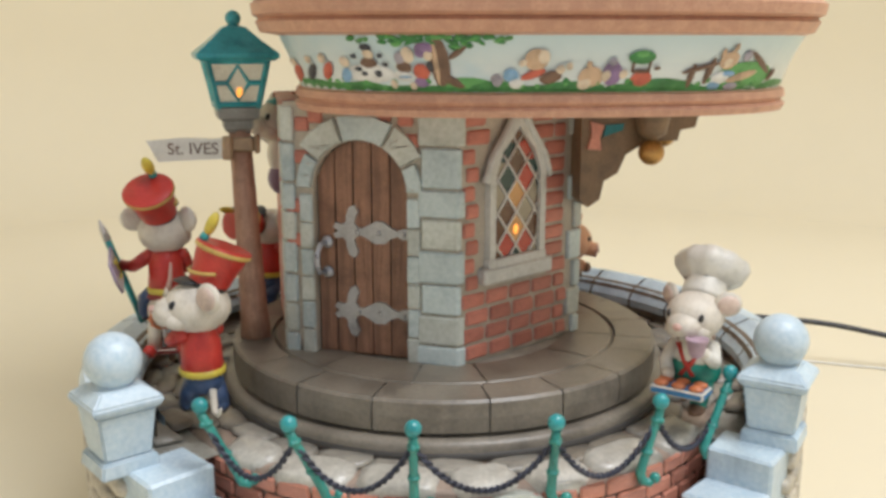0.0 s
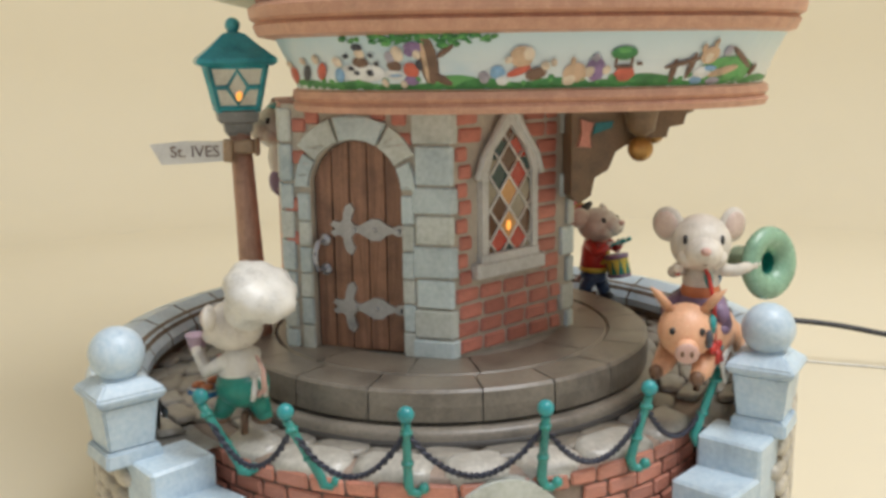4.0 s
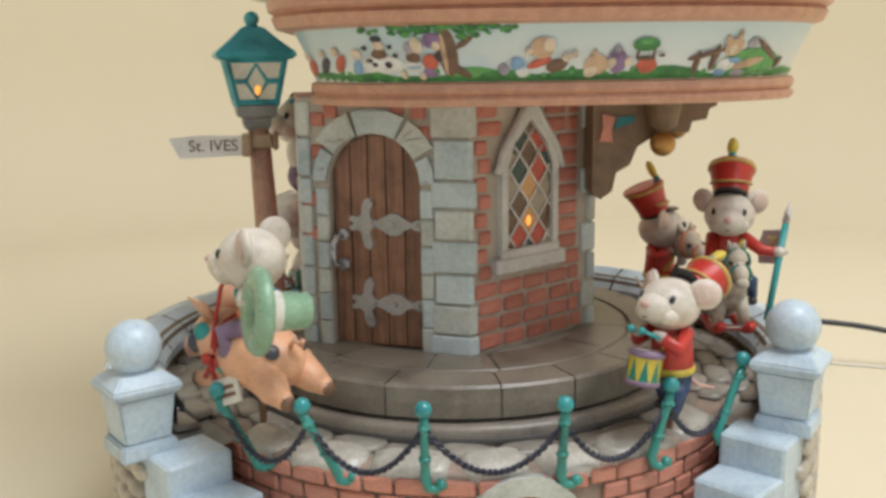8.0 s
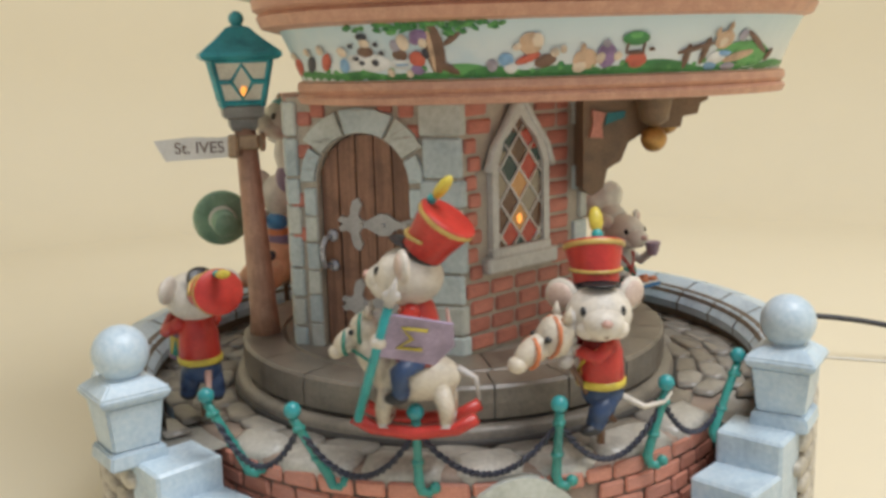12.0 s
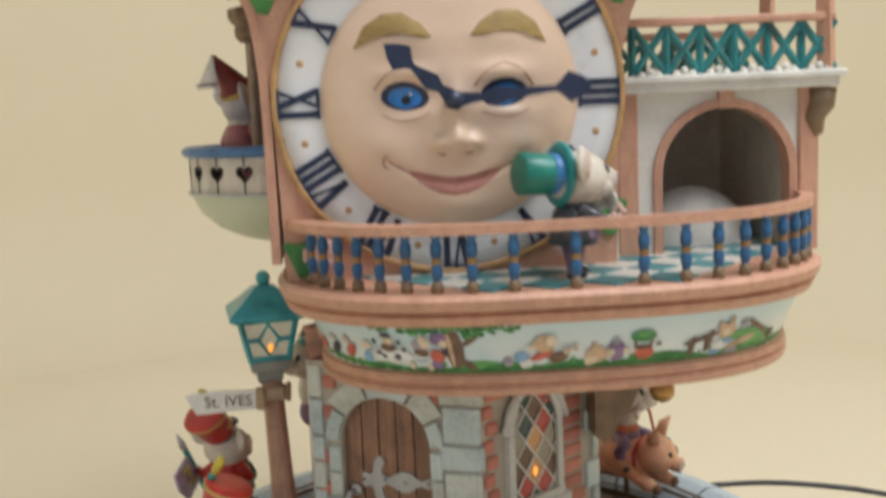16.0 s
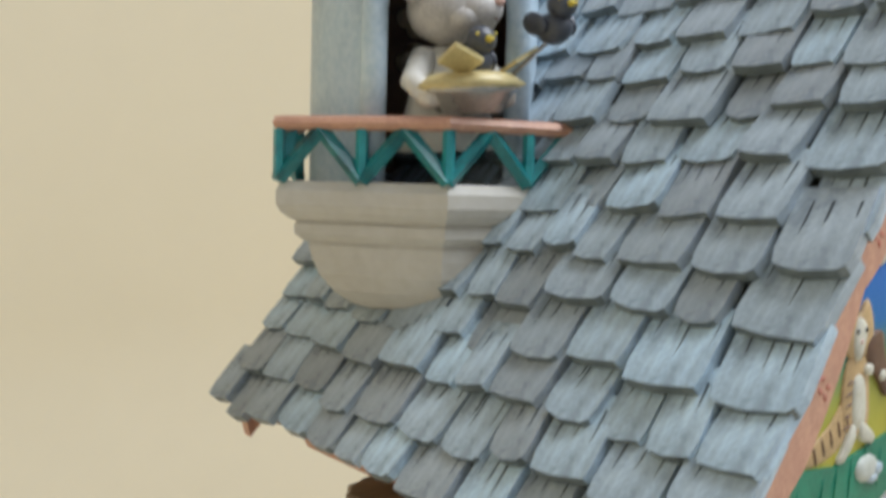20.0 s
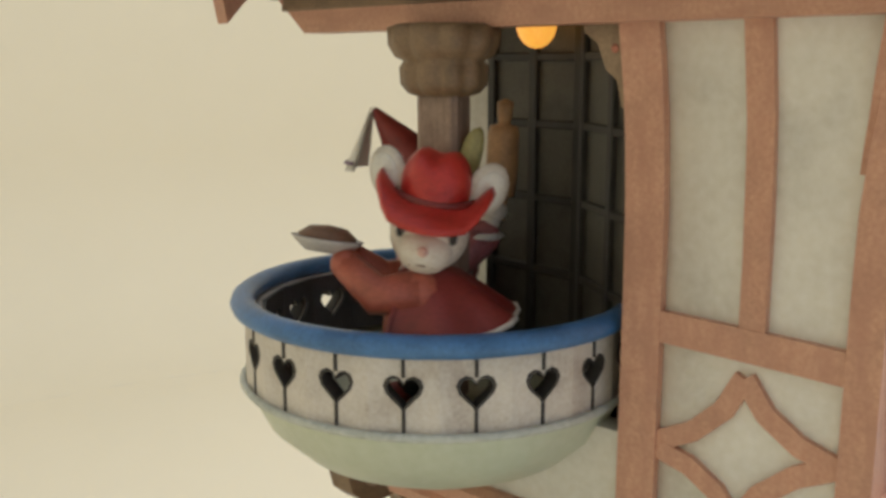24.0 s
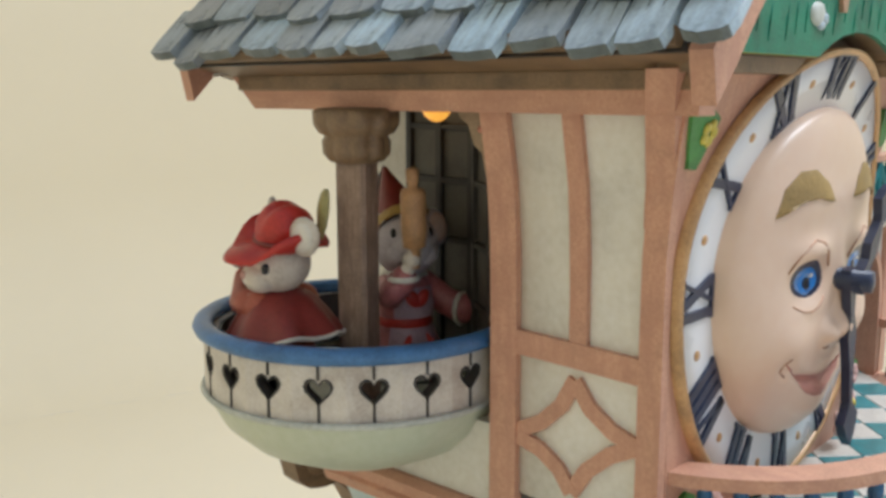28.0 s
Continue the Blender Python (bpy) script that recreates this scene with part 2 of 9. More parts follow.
def block(bm, lo, hi, m=None, bevel=0.0, mi=0, jitter=0.0, rnd=random):
    x0, y0, z0 = lo
    x1, y1, z1 = hi
    vs = [(x, y, z) for z in (z0, z1) for x, y in ((x0, y0), (x1, y0), (x1, y1), (x0, y1))]
    if jitter:
        vs = [tuple(c + rnd.uniform(-jitter, jitter) for c in v) for v in vs]
    new_v = add_faces(bm, vs, [(3, 2, 1, 0), (4, 5, 6, 7), (0, 1, 5, 4), (1, 2, 6, 5), (2, 3, 7, 6), (3, 0, 4, 7)], mi, False, m)
    if bevel:
        es = {e for v in new_v for e in v.link_edges}
        bmesh.ops.bevel(bm, geom=list(es), offset=bevel, segments=1, affect="EDGES", profile=0.5)


def ball(bm, c, r, m=None, mi=0, seg=14, rings=9, smooth=True):
    rx, ry, rz = r if isinstance(r, (tuple, list)) else (r, r, r)
    verts, faces = [(0, 0, rz)], []
    for i in range(1, rings):
        a = math.pi * i / rings
        for j in range(seg):
            b = 2 * math.pi * j / seg
            verts.append((rx * math.sin(a) * math.cos(b), ry * math.sin(a) * math.sin(b), rz * math.cos(a)))
    verts.append((0, 0, -rz))
    last = len(verts) - 1
    for j in range(seg):
        faces.append((0, 1 + j, 1 + (j + 1) % seg))
        faces.append((last, last - seg + (j + 1) % seg, last - seg + j))
        for i in range(rings - 2):
            a, b = 1 + i * seg + j, 1 + i * seg + (j + 1) % seg
            faces.append((a, a + seg, b + seg, b))
    mm = Matrix.Translation(c)
    return add_faces(bm, verts, faces, mi, smooth, (mm @ m) if m else mm)


def lathe(bm, prof, c=(0, 0), seg=48, a0=0, a1=360, mi=0, smooth=True, m=None, wave=None):
    full = abs(a1 - a0) >= 360
    n = seg if full else seg + 1
    verts, faces = [], []
    for j in range(n):
        a = radians(a0 + (a1 - a0) * j / seg)
        for r, z in prof:
            rr = r * (wave(a, z) if wave else 1)
            verts.append((c[0] + rr * math.cos(a), c[1] + rr * math.sin(a), z))
    k = len(prof)
    for j in range(seg):
        for i in range(k - 1):
            p, q = j * k + i, ((j + 1) % n) * k + i
            faces.append((p, q, q + 1, p + 1))
    return add_faces(bm, verts, faces, mi, smooth, m)


def tube(bm, pts, rad, seg=8, mi=0, closed=False, smooth=True, m=None, flat=1.0):
    pts = [Vector(p) for p in pts]
    n = len(pts)
    rads = rad if isinstance(rad, (list, tuple)) else [rad] * n
    ref, verts, faces = None, [], []
    for i, p in enumerate(pts):
        d = (pts[(i + 1) % n] - pts[i - 1]) if closed else (pts[min(i + 1, n - 1)] - pts[max(i - 1, 0)])
        d.normalize()
        if ref is None:
            ref = Vector((0, 0, 1)) if abs(d.z) < 0.9 else Vector((1, 0, 0))
        s = d.cross(ref).normalized()
        ref = s.cross(d).normalized()
        for j in range(seg):
            a = 2 * math.pi * j / seg
            verts.append(p + (s * math.cos(a) + ref * math.sin(a) * flat) * rads[i])
    for i in range(n if closed else n - 1):
        for j in range(seg):
            a, b = i * seg + j, i * seg + (j + 1) % seg
            c2, d2 = ((i + 1) % n) * seg + j, ((i + 1) % n) * seg + (j + 1) % seg
            faces.append((a, b, d2, c2))
    if not closed:
        faces.append(tuple(range(seg))[::-1])
        faces.append(tuple(range((n - 1) * seg, n * seg)))
    return add_faces(bm, verts, faces, mi, smooth, m)


def prism(bm, loops, y0, y1, m=None, mi=0, bevel=0.0):
    """Flat shape in x, z (outline first, then holes), thick from y0 to y1."""
    if not isinstance(loops[0][0], (tuple, list)):
        loops = [loops]
    from mathutils.geometry import tessellate_polygon
    flat = [p for lp in loops for p in lp]
    n = len(flat)
    tris = tessellate_polygon([[Vector((p[0], p[1], 0)) for p in lp] for lp in loops])
    verts = [(p[0], y0, p[1]) for p in flat] + [(p[0], y1, p[1]) for p in flat]
    faces = [tuple(t) for t in tris] + [tuple(i + n for i in t)[::-1] for t in tris]
    k = 0
    for lp in loops:
        for i in range(len(lp)):
            a, b = k + i, k + (i + 1) % len(lp)
            faces.append((a, b, b + n, a + n))
        k += len(lp)
    return add_faces(bm, verts, faces, mi, False, m)


def arc(cx, cz, r, a0, a1, n=12, rz=None):
    return [(cx + r * math.cos(radians(a0 + (a1 - a0) * i / n)), cz + (rz or r) * math.sin(radians(a0 + (a1 - a0) * i / n))) for i in range(n + 1)]


def polar(c, r, deg):
    return (c[0] + r * math.cos(radians(deg)), c[1] + r * math.sin(radians(deg)))


def pillow(name, mats, sx, sy, h, seed, rough=0.12):
    """A rounded, uneven stone, flat below: shared by many pieces."""
    rnd = random.Random(seed)
    bm = bmn()
    n = 9
    ring0 = [(sx * (0.5 + rnd.uniform(-rough, rough) * 0.5) * math.copysign(abs(math.cos(a)) ** 0.55, math.cos(a)),
              sy * (0.5 + rnd.uniform(-rough, rough) * 0.5) * math.copysign(abs(math.sin(a)) ** 0.55, math.sin(a))) for a in [2 * math.pi * i / n for i in range(n)]]
    verts = [(x, y, -h) for x, y in ring0] + [(x * 0.97, y * 0.97, h * 0.45) for x, y in ring0] + [(x * 0.7, y * 0.7, h * 0.95) for x, y in ring0] + [(0, 0, h)]
    faces = []
    for i in range(n):
        j = (i + 1) % n
        faces += [(i, j, n + j, n + i), (n + i, n + j, 2 * n + j, 2 * n + i), (2 * n + i, 2 * n + j, 3 * n)]
    add_faces(bm, verts, faces, 0, True)
    return mesh_of(name, bm, mats)


def brick_mesh(name, mats, w, d, h, seed, bev=0.06, jit=0.03):
    rnd = random.Random(seed)
    bm = bmn()
    block(bm, (-w / 2, -d, -h / 2), (w / 2, 0.05, h / 2), None, bev, 0, jit, rnd)
    return mesh_of(name, bm, mats)

# ---- setting: table and backdrop ----
RC = (-0.6, -1.8)      # middle of the round base and its turntable


def build_setting():
    bm = bmn()
    lathe(bm, [(0, 0), (40, 0), (78, 0)], RC, 72, smooth=True)
    solo("table", bm, paper, "cream paper laid over the table top", "table", kind="structure")
    bm = bmn()
    prof = [(78, 0)] + [(78 + 22 * math.sin(radians(a)), 22 - 22 * math.cos(radians(a))) for a in range(8, 91, 8)] + [(101, 40), (104, 90), (108, 150)]
    lathe(bm, prof, RC, 72, -40, 222)
    solo("backdrop", bm, paper, "curved cream paper sweep behind the music box", "backdrop", kind="structure")
    bm = bmn()
    pts = [(9, 16, 1.4), (14, 17, 2.5), (20, 16, 2.9), (25, 14.4, 2.7), (29, 13, 2.0), (40, 9, 0.9), (56, 5, 0.4), (70, 9, 0.3)]
    fine = []
    for i in range(len(pts) - 1):
        for k in range(5):
            fine.append(Vector(pts[i]).lerp(Vector(pts[i + 1]), k / 5))
    for _ in range(3):
        fine = [fine[0]] + [(fine[i - 1] + fine[i] * 2 + fine[i + 1]) / 4 for i in range(1, len(fine) - 1)] + [fine[-1]]
    tube(bm, fine, 0.18, 8)
    pale = bmn()
    tube(pale, [(x, y, 0.09) for x, y in ((13, 17), (18, 16.4), (24, 14.9), (27.6, 13.3), (34, 10), (46, 6), (62, 5))], 0.075, 7)
    solo("thin_pale_cable", pale, white_paint, "thin pale cable lying on the paper", "cable")
    solo("power_cable", bm, chain_black, "thin black power cable running off over the table", "cable")


# ---- round stone base ----
def build_base():
    base = thing("round_base", "round painted stone base with brick front, steps and cobbled track", "base", (RC[0], RC[1], 0))
    bm = bmn()
    lathe(bm, [(0, 6.3), (10.75, 6.3), (11.0, 6.2), (11.05, 5.2), (11.1, 0), (0, 0)], RC, 72)
    part("core", bm, paint("pink_mortar", (0.31, 0.235, 0.185), 0.6, 0.15, 0.2, 300), base)
    bm = bmn()
    lathe(bm, [(8.75, 6.4), (8.75, 6.62), (9.05, 6.62), (9.05, 6.4)], RC, 72)
    part("track_groove", bm, groove_dark, base, "dark groove of the turntable")
    # plinth under the tower
    bm = bmn()
    lathe(bm, [(8.95, 6.3), (8.98, 6.8), (8.85, 6.98), (8.2, 7.0)], RC, 72)
    part("plinth_ring", bm, stone_warm, base)
    # near-black strip set in the gap, standing for the shade there
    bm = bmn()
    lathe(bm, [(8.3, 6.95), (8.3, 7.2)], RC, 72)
    part("shadow_gap", bm, groove_dark, base, "dark strip for the shade in the gap under the plinth slab")
    bm = bmn()
    lathe(bm, [(8.2, 7.1), (8.42, 7.14), (8.46, 7.25), (8.46, 8.05), (8.4, 8.16), (0, 8.16)], RC, 72)
    part("plinth", bm, mortar, base)
    rnd = random.Random(4)
    for ring, (ra, rb, cnt) in enumerate(((7.0, 8.58, 19), (4.9, 6.94, 13))):
        a = rnd.uniform(0, 20)
        cuts = sorted(a + 360 * (i + rnd.uniform(-0.28, 0.28)) / cnt for i in range(cnt))
        for i in range(cnt):
            s, e = cuts[i], cuts[(i + 1) % cnt] + (360 if i == cnt - 1 else 0)
            bm = bmn()
            gap = 0.22 if ring == 0 else 0.32
            lathe(bm, [(ra, 8.1), (ra + 0.03, 8.30), (rb - 0.10, 8.30), (rb, 8.2), (rb + 0.03, 7.7), (rb, 7.16)], RC, 5, s + gap, e - gap, smooth=False)
            part("paving_stone", bm, stone_warm, base)
    # parapet wall round the sides and the back
    bm = bmn()
    lathe(bm, [(12.35, 6.2), (12.3, 7.6), (12.6, 7.85), (13.9, 7.85), (14.15, 7.55), (14.05, 5), (14.2, 0)], RC, 64, -31, 211)
    wall_joint = paint("dark_wall_joint", (0.15, 0.115, 0.08), 0.7, 0.2, 0.2)
    part("parapet", bm, wall_joint, base)
    cnt = 22
    for i in range(cnt):
        s = -32 + 244 * i / cnt
        bm = bmn()
        lathe(bm, [(12.1, 6.9), (12.08, 7.25), (12.45, 7.75), (13.3, 8.1), (14.1, 7.95), (14.3, 7.6), (14.25, 7.0)], RC, 5, s + 0.25, s + 244 / cnt - 0.25, smooth=False)
        part("coping_stone", bm, stone_blue, base)
    side_stone = paint("cream_side_stone", (0.50, 0.46, 0.38), 0.42, 0.16, 0.25, 140, (0.38, 0.34, 0.275), island=0.16, coat=0.2)
    meshes = [pillow("course_stone", side_stone, 1.02 + 0.1 * k, 0.62, 0.2, 50 + k) for k in range(4)]
    for row in range(8):
        for i in range(34):
            ang = (-38 + 78 * (i + 0.5 * (row % 2)) / 17) if i < 17 else (140 + 78 * (i - 17 + 0.5 * (row % 2)) / 17)
            if row < 1 and not -29 < ang < 208:
                continue
            x, y = polar(RC, 14.1, ang + rnd.uniform(-0.4, 0.4))
            piece("wall_stone", meshes[(i * 7 + row) % 4], Matrix.Translation((x, y, 6.35 - row * 0.74 + rnd.uniform(-0.05, 0.05))) @ pose(0, 0, 0, 90, 0, ang + 90) @ pose(0, 0, 0, 0, 0, rnd.uniform(-5, 5)), base)
    bm = bmn()
    lathe(bm, [(10.4, 6.2), (12.7, 6.2), (12.75, 5.9), (12.8, 0)], RC, 64, -41, 221)
    part("track_floor", bm, mortar, base)
    for sa, sb in ((-39.5, -30.5), (210.5, 220.5)):
        bm = bmn()
        lathe(bm, [(12.7, 6.25), (13.95, 6.25), (14.02, 5), (14.17, 0)], RC, 4, sa, sb)
        part("stair_cheek", bm, wall_joint, base)
    # cobbled track
    cob = [pillow("cobble", stone_warm if k % 2 else cobble_grey, 1.95, 1.0, 0.085, 10 + k, 0.2) for k in range(6)]
    for row, r in enumerate((9.55, 10.45, 11.3, 12.0)):
        cnt = int(2 * math.pi * r / 1.9)
        for i in range(cnt):
            ang = 360 * (i + 0.5 * (row % 2)) / cnt + rnd.uniform(-1, 1)
            if row >= 1 and -150 < (ang + 180) % 360 - 180 < -28:
                continue
            x, y = polar(RC, r + rnd.uniform(-0.08, 0.08), ang)
            piece("cobble", cob[rnd.randrange(6)], Matrix.Translation((x, y, 6.42 + rnd.uniform(-0.05, 0.06))) @ pose(0, 0, 0, 0, 0, ang + 90 + rnd.uniform(-14, 14)), base)
    # rounded rim stones over the brick front
    rim = [pillow("rim_stone", rim_grey, 2.2 + 0.25 * k, 1.5, 0.26, 70 + k, 0.1) for k in range(4)]
    ang, i = -140.0, 0
    while ang < -40:
        w = 2.2 + 0.25 * (i * 3 % 4)
        step = math.degrees(w / 10.35)
        x, y = polar(RC, 10.42 + rnd.uniform(-0.06, 0.06), ang + step / 2)
        piece("rim_stone", rim[i * 3 % 4], Matrix.Translation((x, y, 6.28 + rnd.uniform(-0.03, 0.03))) @ pose(0, 0, 0, 0, 0, ang + step / 2 + 90 + rnd.uniform(-4, 4)) @ pose(0, 0, 0, 13, 0, 0), base)
        ang, i = ang + step + 0.3, i + 1
    bricks = {w: [brick_mesh("front_brick", brick_coral, w, 0.10, 0.55, 90 + int(10 * w) + k, 0.08, 0.04) for k in range(3)] for w in (1.25, 0.95)}
    for row in range(9):
        ang, i = -143.5 + 2.4 * (row % 2), row
        while ang < -36.5:
            w = (1.25, 0.95, 1.25)[(i * 5 + row) % 3]
            step = math.degrees(w / 11.1)
            mid = ang + step / 2
            if mid < -36.8 and not (abs(mid + 84) < 10 and row > 0):
                x, y = polar(RC, 11.1, mid)
                piece("front_brick", bricks[w][(i + row) % 3], Matrix.Translation((x, y, 5.86 - row * 0.61)) @ pose(0, 0, 0, 0, 0, mid + 90), base)
            ang, i = ang + step + 0.38, i + 1
    # arched plaque in the middle of the front
    fm = face_frame(polar(RC, 11.3, -94), polar(RC, 11.3, -74.5))
    bm = bmn()
    prism(bm, [arc(1.87, 4.25, 2.0, 0, 180, 14), arc(1.87, 4.25, 1.35, 0, 180, 14)], -0.25, 0.3, fm)
    part("plaque_arch", bm, stone_grey, base)
    bm = bmn()
    ball(bm, fm @ Vector((1.87, 0.05, 4.25)), (1.3, 0.35, 1.3), None)
    for k in range(16):
        a = math.pi * k / 15
        ball(bm, fm @ Vector((1.87 + 0.95 * math.cos(a), -0.3, 4.25 + 0.95 * math.sin(a))), 0.14, None, 0, 8, 6)
    part("plaque", bm, gold, base, "worn gold relief plaque")
    # steps at both ends of the opening
    for side, a0 in ((1, -38), (-1, -144)):
        for k, top in enumerate((6.32, 5.2, 4.1, 3.0)):
            bm = bmn()
            s = a0 - side * 7.5 * k
            e = s - side * 7.5
            fmx = face_frame(polar(RC, 13.3, (s + e) / 2 - 4.2), polar(RC, 13.3, (s + e) / 2 + 4.2))
            block(bm, (0, -0.8, 0), (1.95, 1.5, top), fmx, 0.1, 0, 0.05, rnd)
            part("step", bm, stone_blue, base, "pale blue stone step")
    # gate pedestals with ball tops
    for x, y in ((-12.08, -9.65), (10.25, -9.7)):
        ang = math.degrees(math.atan2(y - RC[1], x - RC[0]))
        fmx = Matrix.Translation((x, y, 0)) @ pose(0, 0, 0, 0, 0, ang + 90)
        for nm, z0, z1, w0, w1 in (("foot_block", 6.2, 6.75, 0.98, 0.92), ("pedestal", 6.74, 8.35, 0.78, 0.96)):
            bm = bmn()
            vs = [(sx * w, sy * w, z) for z, w in ((z0, w0), (z1, w1)) for sx, sy in ((-1, -1), (1, -1), (1, 1), (-1, 1))]
            add_faces(bm, vs, [(3, 2, 1, 0), (4, 5, 6, 7), (0, 1, 5, 4), (1, 2, 6, 5), (2, 3, 7, 6), (3, 0, 4, 7)], 0, False, fmx)
            bmesh.ops.bevel(bm, geom=list(bm.edges), offset=0.07, segments=2, affect="EDGES")
            part(nm, bm, stone_blue, base, "tapered pale blue stone pedestal" if nm == "pedestal" else "")
        bm = bmn()
        vs = [(sx * w, sy * w, z) for z, w in ((8.3, 0.97), (8.48, 1.16), (8.70, 1.16), (9.05, 0.72)) for sx, sy in ((-1, -1), (1, -1), (1, 1), (-1, 1))]
        fc = [(3, 2, 1, 0), (12, 13, 14, 15)]
        for k in range(3):
            fc += [(4 * k + i, 4 * k + (i + 1) % 4, 4 * k + 4 + (i + 1) % 4, 4 * k + 4 + i) for i in range(4)]
        add_faces(bm, vs, fc, 0, False, fmx)
        bmesh.ops.bevel(bm, geom=list(bm.edges), offset=0.06, segments=2, affect="EDGES")
        part("cap", bm, stone_blue, base)
        bm = bmn()
        lathe(bm, [(0.68, 8.95), (0.56, 9.1), (0.45, 9.15)], (x, y), 20)
        ball(bm, (x, y, 9.85), 0.92, None, 0, 28, 18)
        part("ball_top", bm, stone_blue, base, "smooth pale blue stone ball")
    return base


POSTS = ((-9.28, -10.56), (-6.39, -12.32), (-2.66, -13.03), (1.72, -13.0), (5.45, -11.6), (8.72, -9.21))
FEET = ((-8.3, -10.8), (-5.5, -12.2), (-2.66, -13.05), (1.66, -13.1), (4.9, -12.0), (7.7, -10.3))


def build_rope_fence():
    fence = thing("chain_fence", "teal posts hung with black chains along the front of the base", "fence", (RC[0], -12.5, 5.5))
    tops = []
    for (x, y), (fx, fy) in zip(POSTS, FEET):
        d = Vector((x - RC[0], y - RC[1], 0)).normalized()
        foot = Vector((fx, fy, 0)) - d * 0.2
        bm = bmn()
        p = [Vector((x, y, 8.3)).lerp(foot + Vector((0, 0, 6.2)), k / 6) for k in range(7)]
        p += [foot + Vector((0.1, 0, 5.9)), foot + Vector((0.32, 0, 5.84)), foot + Vector((0.5, 0, 6.0))]
        tube(bm, p, [0.15, 0.15, 0.145, 0.145, 0.15, 0.16, 0.17, 0.16, 0.15, 0.13], 10)
        for k in (1, 4):
            tube(bm, [p[k] + Vector((0, 0, 0.07)), p[k] - Vector((0, 0, 0.07))], 0.2, 10)
        post = part("post", bm, post_teal, fence)
        bm = bmn()
        ball(bm, (x, y, 8.55), 0.27, None, 0, 14, 10)
        part("knob", bm, teal, post)
        bm = bmn()
        ball(bm, p[-1], 0.19, None, 0, 12, 8)
        part("foot_knob", bm, post_teal, post)
        bm = bmn()
        ball(bm, p[1] + d * 0.16, 0.11, None, 0, 10, 7)
        part("chain_lug", bm, post_teal, post)
        tops.append(p[1])
    for a, b in zip(tops[:-1], tops[1:]):
        bm = bmn()
        span = (b - a).length
        n = int(span * 16)
        strands = ([], [])
        for k in range(n + 1):
            u = k / n
            c = a.lerp(b, u) - Vector((0, 0, 1.55 * (1 - (2 * u - 1) ** 2)))
            t = ((b - a) + Vector((0, 0, 6.2 * (2 * u - 1)))).normalized()
            side = t.cross(Vector((0, 0, 1))).normalized()
            up = side.cross(t)
            for q, strand in enumerate(strands):
                w = k * 1.05 + math.pi * q
                strand.append(c + side * 0.062 * math.cos(w) + up * 0.062 * math.sin(w))
        for strand in strands:
            tube(bm, strand, 0.062, 5)
        part("chain", bm, rope_navy, fence, "dark navy twisted chain")


# ---- hexagonal lower tower ----
HC, HR = (-1.45, -0.25), 6.65
HV = [polar(HC, HR, -143 + 60 * k) for k in range(6)]
TZ0, TZ1 = 8.2, 17.7


